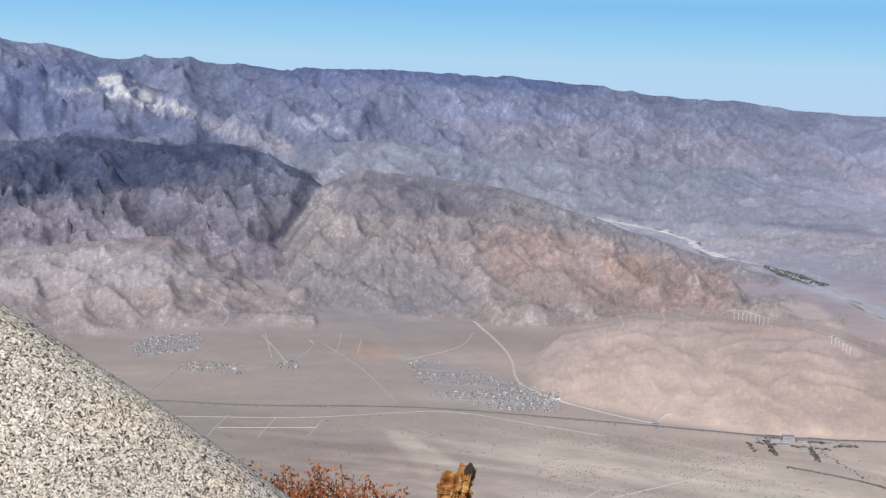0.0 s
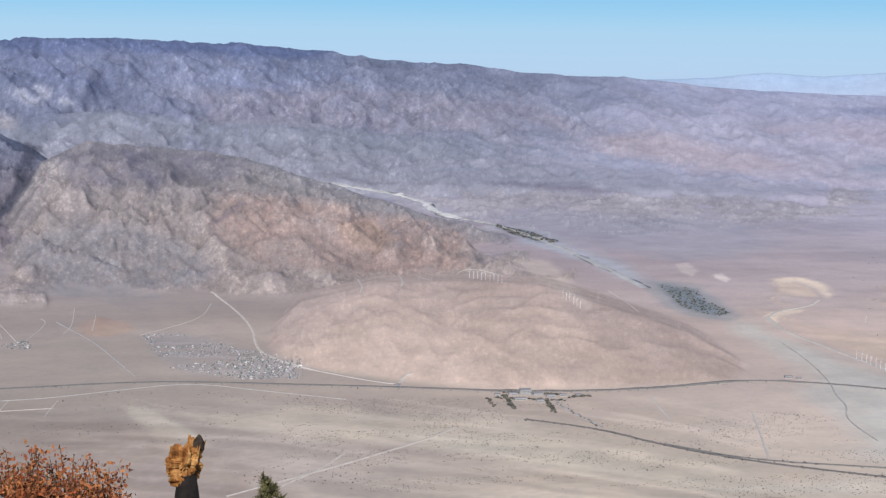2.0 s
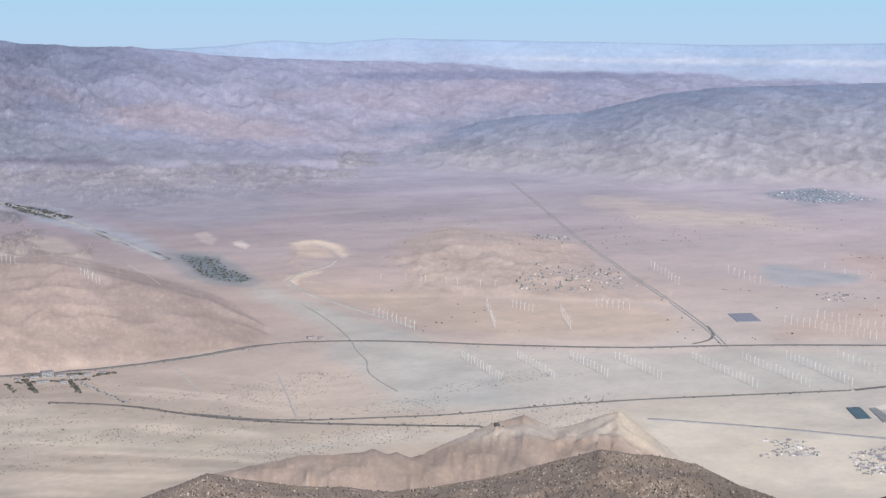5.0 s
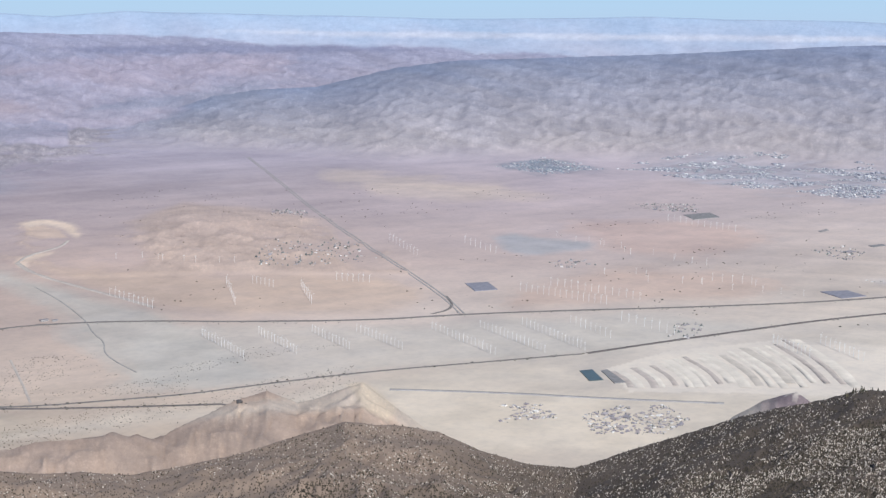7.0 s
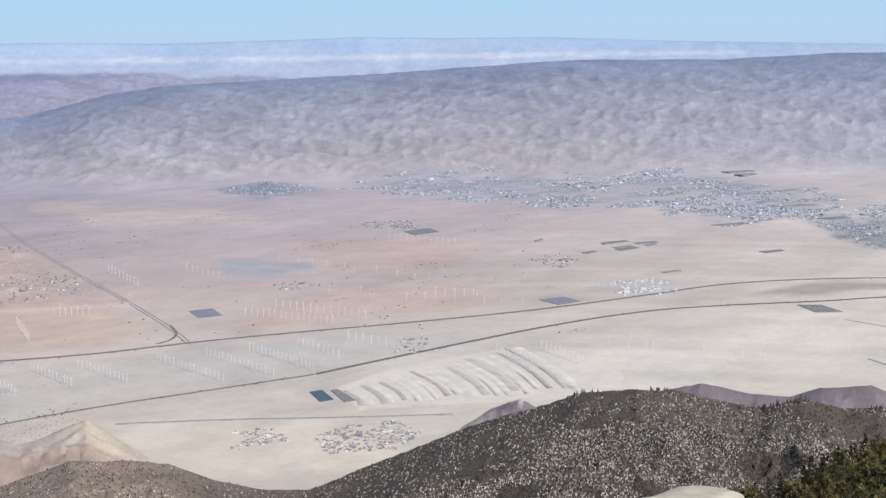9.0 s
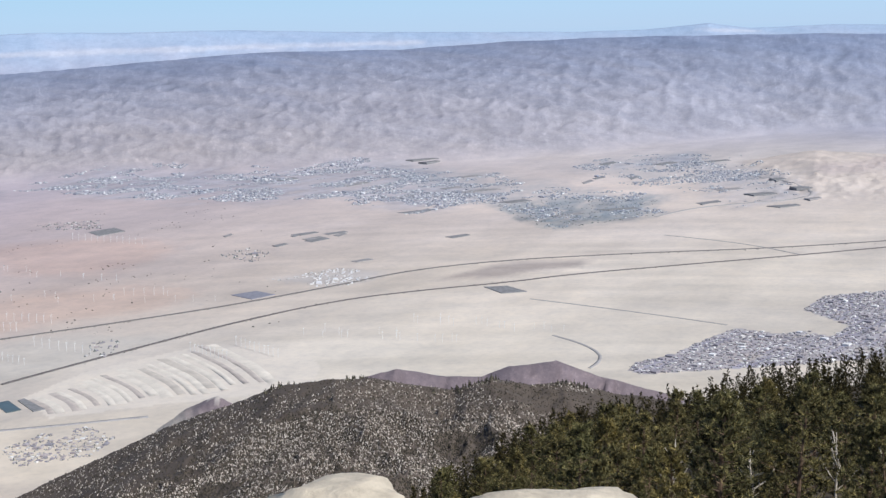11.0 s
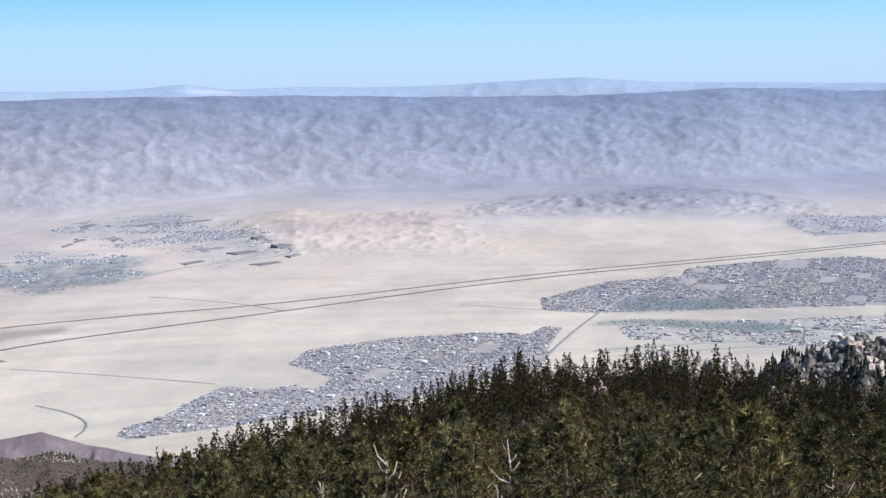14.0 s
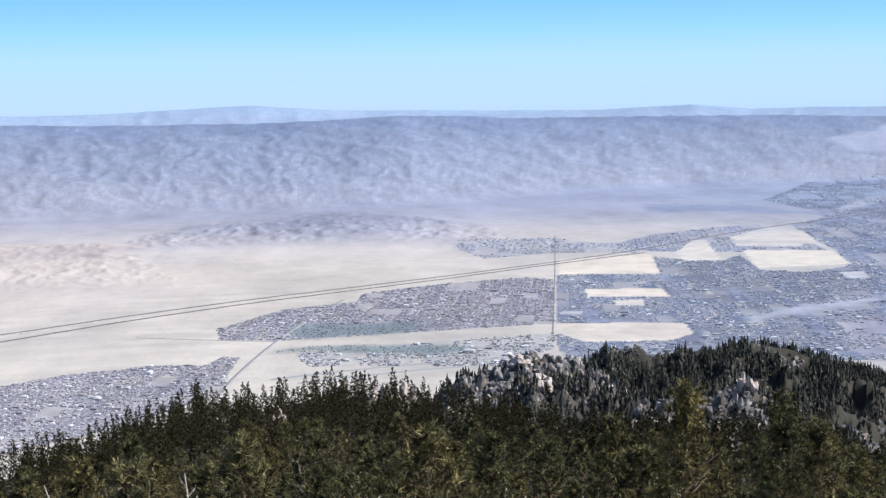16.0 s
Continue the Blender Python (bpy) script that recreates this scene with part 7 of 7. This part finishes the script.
def spots_in(outlines, block, lot, seed, keep=1.0, heading=GRID, noise_cut=None, empties=0.0, loose=1.0, fray_of=0.0):
    """Lots along the streets of a grid, inside outlines given by bearing and dip."""
    rg = np.random.default_rng(seed)
    out = []
    for outline in outlines:
        p = np.array(outline, float)
        r = DEEP / tan_deg(-p[:, 1])
        xy = np.stack([r * np.sin(np.radians(p[:, 0])), r * np.cos(np.radians(p[:, 0]))], 1)
        ax, ay = np.array([math.sin(heading), math.cos(heading)]), np.array([math.cos(heading), -math.sin(heading)])
        u, w = xy @ ax, xy @ ay
        uu, ww = np.meshgrid(np.arange(u.min(), u.max(), lot), np.arange(w.min(), w.max(), block / 2))
        row = np.round(ww / (block / 2)).astype(int)
        ww = ww + np.where(row % 2 == 0, 0.10, -0.10) * block
        uu, ww = uu + rg.normal(0, 0.25 * loose * lot, uu.shape), ww + rg.normal(0, 0.06 * loose * block, ww.shape)
        # cross streets
        ok = (np.mod(uu, lot * 14) > lot * 1.3) & (rg.random(uu.shape) < keep)
        x, y = (uu[..., None] * ax + ww[..., None] * ay)[ok].T
        b, rr = np.degrees(np.arctan2(x, y)), np.hypot(x, y)
        fray = fray_of * fbm(x / 90, y / 90, 145, 4, .65)
        ok = inside(b + 2.2 * fray, -np.degrees(np.arctan(DEEP / rr)) + 0.35 * fray, [tuple(q) for q in outline])
        if empties:
            far = 1.0 + (rr > 1900) * 0.8
            ok &= block_hash(x / far, y / far) >= empties
        for name in [k for k in STAINS if k.startswith("open_sand")] + ["park", "links_green", "river_sand"]:
            ok &= ~inside(b, -np.degrees(np.arctan(DEEP / rr)), STAINS[name][2])
        if noise_cut is not None:
            ok &= fbm(x / 45, y / 45, seed, 3) > noise_cut
        out.append(np.stack([x[ok], y[ok]], 1))
    xy = np.concatenate(out)
    return np.column_stack([xy, land(xy[:, 0], xy[:, 1])])


TUFTS = [chip(60 + k) for k in range(10)]
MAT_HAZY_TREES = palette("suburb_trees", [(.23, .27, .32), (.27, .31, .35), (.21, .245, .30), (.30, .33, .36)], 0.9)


def settlement(outlines, block, lot, size, seed, label, keep=0.8, trees=0.6, mat=None, heading=GRID, noise_cut=None, tree_size=0.8, empties=0.0, hazy=False, fray=0.0):
    ps = spots_in(outlines, block, lot, seed, keep, heading, noise_cut, empties, 3.0 if hazy else 2.2, fray)
    rg = np.random.default_rng(seed + 1)
    n = len(ps)
    turn = math.pi / 2 - heading + rg.integers(0, 2, n) * math.pi / 2 + rg.normal(0, .06, n)
    s = size * rg.uniform(0.55, 1.3, n) * np.where(rg.random(n) < 0.03, 2.2, 1.0)
    v, t = scatter(HOUSES, ps, turn, s, s * rg.uniform(.8, 1.2, n))
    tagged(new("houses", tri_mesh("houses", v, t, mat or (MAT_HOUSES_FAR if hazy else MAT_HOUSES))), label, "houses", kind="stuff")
    k = rg.random(n) < trees
    q = ps[k] + np.column_stack([rg.normal(0, lot * .5, (k.sum(), 2)), np.zeros(k.sum())])
    if len(q):
        v, t = scatter(TUFTS, q, rg.uniform(0, 6, len(q)), tree_size * rg.uniform(.5, 1.3, len(q)))
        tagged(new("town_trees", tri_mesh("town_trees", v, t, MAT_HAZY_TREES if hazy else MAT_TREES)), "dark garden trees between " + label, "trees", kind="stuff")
    return n


ST = {k: v[2] for k, v in STAINS.items()}
count = 0
count += settlement([ST["village"]], 7, 3.2, 1.15, 21, "pale low houses of a desert village", 0.55, 1.8, heading=radians(5), noise_cut=-.05, tree_size=1.1)
count += settlement([[(2.2, -11.7), (3.3, -11.6), (4.6, -12.0), (4.6, -12.45), (2.3, -12.45)]], 6, 2.6, 1.15, 22, "close-set pale houses of a village centre", 0.8, 1.2, heading=radians(5), tree_size=1.0)
count += settlement([ST["hamlet_west"], [(-10.3, -11.13), (-9.9, -10.81), (-7.7, -10.92), (-7.7, -11.29)], [(-6.8, -11.0), (-5.5, -10.57), (-5.5, -11.12)]], 7, 3, 1.3, 23, "scattered pale houses on an alluvial fan", 0.75, 1.5, heading=radians(140), noise_cut=-.15, tree_size=1.2)
count += settlement([[(32.3, -9.27), (35.3, -9.06), (37, -9.83), (34.5, -10.2), (32.1, -10.14)]], 16, 7, 1.9, 24, "scattered houses in open desert", 0.45, 1.0, heading=radians(40), tree_size=1.6)
count += settlement([[(40.3, -15.8), (41.5, -15.5), (43.4, -15.41), (44.1, -15.94), (41, -16.21)], [(45, -15.8), (47.7, -15.12), (49.3, -15.74), (48.6, -16.41), (45.5, -16.5)]], 6.5, 2.8, 1.7, 25,
                    "small pale houses of a hamlet on sand", 0.85, 1.0, heading=radians(75), noise_cut=-.25)
count += settlement([[(32.7, -7.95), (34.1, -7.95), (34.1, -8.2), (32.7, -8.18)], [(47, -7.56), (49.2, -7.55), (49.4, -7.89), (47.3, -7.82)], [(53.6, -9.19), (54.7, -8.92), (55.8, -9.08), (55.1, -9.48)],
                     [(48.1, -12.76), (48.7, -12.09), (49.9, -12.21), (49.6, -12.75)], [(43.5, -9.9), (45, -9.75), (45.6, -10.05), (44, -10.15)]], 12, 5, 2.2, 26, "scattered desert houses and yards", 0.6, 1.2, heading=radians(60), tree_size=1.5)
count += settlement([ST["oasis"]], 12, 5, 2.4, 27, "houses round a desert oasis", 0.45, 1.0, tree_size=2.1, hazy=True, empties=TOWNS["oasis"])
count += settlement([ST["spa_town"]], 8, 3.4, 2.4, 28, "dense pale houses of a town at the foot of a range", 0.8, 1.0, heading=radians(8), noise_cut=-.1, tree_size=1.1, hazy=True, fray=1.0, empties=TOWNS["spa_town"])
count += settlement([ST["town_band"], ST["farm_band"]], 9, 4.0, 2.4, 128, "scattered houses and palms of a valley town", 0.6, 1.3, heading=radians(8), noise_cut=.06, tree_size=1.4, hazy=True, fray=1.0)
count += settlement([ST["crossroads"]], 8, 4, 2.0, 29, "pale warehouse roofs by the freeway", 0.6, 1.0, MAT_WHITE, radians(60), noise_cut=-.2)
count += settlement([ST["golf_course"], ST["date_farms"], ST["far_town"]], 16, 6, 2.4, 30, "houses between golf greens and farms", 0.26, 1.2, tree_size=1.4, hazy=True, noise_cut=.05, empties=0.3, fray=1.0)
count += settlement([ST["city_north"]], 8.0, 2.1, 2.0, 31, "dense city houses in straight streets", 0.9, 0.55, empties=TOWNS["city_north"])
count += settlement([ST["city_middle"]], 9.0, 2.5, 2.3, 32, "dense suburban houses in straight streets", 0.85, 0.6, tree_size=0.9, empties=TOWNS["city_middle"])
count += settlement([ST["city_links"]], 9, 3.5, 2.6, 33, "pale buildings beside golf greens", 0.5, 0.9, None, tree_size=1.2, empties=TOWNS["city_links"])
count += settlement([ST["city_east"]], 9.0, 2.6, 2.2, 34, "dense hazy city houses between green streets", 0.6, 0.6, tree_size=0.9, hazy=True, noise_cut=-.3, empties=TOWNS["city_east"])
count += settlement([ST["city_far"], ST["city_strip"], ST["tract"]], 10, 3.6, 1.9, 35, "far suburban houses and palms", 0.6, 0.6, tree_size=0.7, hazy=True, noise_cut=-.4, empties=0.25)
count += settlement([ST["city_links"]], 16, 9, 4.0, 36, "large white roofs beside golf links and runways", 0.22, 0.0, MAT_WHITE)
count += settlement([ST["city_east"], ST["city_far"]], 30, 14, 4.5, 37, "large white store roofs between suburbs", 0.14, 0.0, MAT_WHITE, noise_cut=-.1)
count += settlement([ST["city_north"]], 24, 12, 3.4, 38, "white store roofs in a desert city", 0.14, 0.0, MAT_WHITE)

rg = np.random.default_rng(77)
for name, n, size, label in [("grove", 220, 1.6, "dark green grove in a dry wash"), ("wash_thicket", 220, 2.4, "dark riverside thicket"), ("golf_course", 260, 1.3, "dark trees round golf greens"),
                             ("park", 420, 1.1, "dark trees of a city park"), ("links_green", 320, 1.0, "dark trees on golf links")]:
    o = np.array(ST[name])
    b, d = rg.uniform(o[:, 0].min(), o[:, 0].max(), n * 3), rg.uniform(o[:, 1].min(), o[:, 1].max(), n * 3)
    k = inside(b, d, ST[name])
    q = place(b[k][:n], d[k][:n])
    v, t = scatter(bushes, q, rg.uniform(0, 6, len(q)), size * rg.uniform(.5, 1.2, len(q)))
    tagged(new("grove_trees", tri_mesh("grove_trees", v, t, MAT_BRUSH if name in ("grove", "wash_thicket") else MAT_TREES)), label, "trees", kind="stuff")


# -- roadside compound: hotel, shops and rows of trees ------------------------------------------------
MAT_WALL = plain("white_stucco", (.46, .44, .43), 0.8, 0.1, 0.6)
MAT_ROOF = plain("flat_grey_roof", (.27, .26, .27), 0.8, 0.15, 0.5)
MAT_GLASS = plain("dark_windows", (.10, .12, .15), 0.3, 0.15, 1.0)


def box_mesh(name, x, y, z0, z1, mat, bevel=0.0):
    bm = bmesh.new()
    bmesh.ops.create_cube(bm, size=1)
    bmesh.ops.scale(bm, vec=(x, y, z1 - z0), verts=bm.verts)
    bmesh.ops.translate(bm, vec=(0, 0, (z0 + z1) / 2), verts=bm.verts)
    if bevel:
        bmesh.ops.bevel(bm, geom=bm.edges[:], offset=bevel, segments=2, affect="EDGES")
    me = bpy.data.meshes.new(name)
    bm.to_mesh(me)
    bm.free()
    me.materials.append(mat)
    return me


def hall(bearing, dip, x, y, h, turn, label):
    """A flat-roofed building with a parapet roof and bands of windows."""
    p = place(bearing, dip)[0]
    ob = empty("building", pose(*p, 0, 0, turn))
    part("body", box_mesh("body", x, y, -0.8, h, MAT_WALL), ob)
    part("roof", box_mesh("roof", x * 1.04, y * 1.06, h + .004, h + 0.25, MAT_ROOF, 0.05), ob)
    for k in range(max(1, int(h / 1.1))):
        w = part("window_band", box_mesh("window_band", x * 0.9, 0.06, 0.45 + k * 1.1, 0.85 + k * 1.1, MAT_GLASS), ob)
        w.location = (0, -y / 2 - 0.035, 0)
    return tagged(ob, label, "building", "buildings of the roadside compound")


for k, (b, d, x, y, h) in enumerate([(13.7, -12.98, 9, 5, 4.4), (13.2, -13.02, 7, 4, 1.8), (14.2, -13.0, 8, 5, 1.8), (14.7, -13.05, 7, 4, 1.6), (13.5, -13.2, 10, 4, 1.6), (14.3, -13.25, 6, 4, 1.5),
                                     (15.2, -13.0, 6, 4, 1.5), (15.8, -12.98, 5, 4, 1.4), (12.6, -13.05, 5, 4, 1.4), (23.9, -11.9, 7, 4, 1.5), (24.3, -11.92, 5, 3, 1.3), (8.6, -12.75, 5, 4, 1.4)]):
    hall(b, d, x, y, h, 13 + 3 * k % 7 - b, "white flat-roofed desert building by the freeway")
for b0, d0, b1, d1, n, size in [(12.9, -13.05, 13.25, -13.55, 26, 1.5), (14.6, -13.2, 14.85, -13.65, 24, 1.4), (12.2, -13.2, 12.5, -13.5, 14, 1.1), (12.9, -12.92, 15.2, -12.95, 60, 1.2), (12.6, -13.15, 15.3, -13.18, 50, 1.1),
                                (15.5, -13.05, 16.3, -12.95, 18, 1.2), (15.0, -13.3, 16.6, -14.1, 22, 0.8)]:
    u = np.linspace(0, 1, n)
    q = place(b0 + (b1 - b0) * u + rg.normal(0, .04, n), d0 + (d1 - d0) * u + rg.normal(0, .015, n))
    v, t = scatter(bushes, q, rg.uniform(0, 6, n), 1.5 * size * rg.uniform(.6, 1.2, n))
    tagged(new("tree_row", tri_mesh("tree_row", v, t, MAT_BRUSH)), "row of dark trees round a roadside compound", "trees", kind="stuff")

# -- wind turbines --------------------------------------------------------------------------------
MAT_TURBINE = plain("white_turbine_paint", (.76, .76, .76), 0.45, 0.04, 0.5)


def turbine_at(m, spin, made=[]):
    """Tubular tower, nacelle, hub and three tapered blades."""
    if spin >= 4:
        return copy_thing(made[spin % 4], m)
    for k in range(0 if made else 4):
        ob = empty("wind_turbine", Matrix())
        part("tower", tri_mesh("tower", *tube([(0, 0, -0.6), (0, 0, 3), (0, 0, 6.2)], [0.15, 0.12, 0.09], 10), MAT_TURBINE, True), ob)
        nac = part("nacelle", box_mesh("nacelle", 0.3, 0.9, 6.1, 6.42, MAT_TURBINE, 0.06), ob)
        hub = part("hub", tri_mesh("hub", *tube([(0, -0.46, 6.27), (0, -0.6, 6.27), (0, -0.7, 6.27)], [0.14, 0.12, 0.03], 8), MAT_TURBINE, True), ob)
        for j in range(3):
            v, t = lump(2, 5, 0.0, 1.0)
            v = v * np.array([0.10, 0.04, 1.2]) + np.array([0, 0, 1.35])
            v[:, 0] *= 1.25 - 0.32 * v[:, 2]
            a = radians(120 * j + 31 * k)
            c, s = math.cos(a), math.sin(a)
            v = np.stack([c * v[:, 0] + s * v[:, 2], v[:, 1] - 0.58, -s * v[:, 0] + c * v[:, 2] + 6.27], 1)
            part("blade", tri_mesh("blade", v, t, MAT_TURBINE, True), hub)
        tagged(ob, "slender white three-bladed wind turbine on the desert floor", "wind turbine", "wind turbines of the pass")
        made.append(ob)
    made[spin].matrix_basis = m
    return made[spin]


def turbine_row(b0, d0, b1, d1, n, scale=1.0, jitter=0.0):
    global spun
    u = np.linspace(0, 1, n)
    q = place(b0 + (b1 - b0) * u + rg.normal(0, jitter + .01, n), d0 + (d1 - d0) * u + rg.normal(0, jitter * .25 + .004, n))
    for p in q:
        s = scale * rg.uniform(0.92, 1.08)
        ob = turbine_at(pose(*p, 0, 0, 25 + rg.normal(0, 12)), spun)
        ob.scale = (s, s, s)
        spun += 1


spun = 0
for row in [(29.9, -12.72, 31.5, -13.62, 14), (32.1, -12.7, 33.6, -13.5, 13), (34.2, -12.66, 35.7, -13.38, 12), (36.0, -12.66, 37.8, -13.38, 13), (39.0, -12.58, 41.5, -13.56, 17), (40.9, -12.5, 43.5, -13.44, 17),
            (42.6, -12.38, 45.1, -13.3, 17), (44.5, -12.25, 46.1, -12.8, 9)]:
    turbine_row(*row)
for row in [(37.3, -9.1, 38.4, -9.72, 9), (40.3, -9.2, 41.5, -9.6, 7), (42.5, -11.05, 45.9, -11.5, 16), (43.7, -10.8, 47.2, -11.3, 14), (50.0, -10.45, 51.5, -10.55, 5), (48.2, -8.2, 50.8, -8.55, 12),
            (26.4, -11.05, 28.0, -11.6, 10), (30.9, -10.75, 31.2, -11.55, 7), (33.8, -10.9, 34.2, -11.55, 7), (35.2, -10.65, 36.5, -10.75, 7), (31.9, -10.72, 32.7, -10.9, 6), (11.4, -8.5, 12.7, -8.7, 9),
            (15.1, -9.2, 15.8, -9.6, 6), (52.4, -12.75, 53.8, -13.2, 10), (54.2, -12.65, 55.8, -13.2, 10), (46.5, -12.1, 48.6, -12.6, 8)]:
    turbine_row(*row, 1.15)
for row in [(44, -9.0, 50, -9.9, 14), (27, -9.6, 31, -9.9, 8), (46, -10.3, 53, -10.9, 12), (57, -12.4, 63, -12.9, 16), (61, -12.0, 67, -12.6, 16)]:
    turbine_row(*row, 0.95, 0.25)
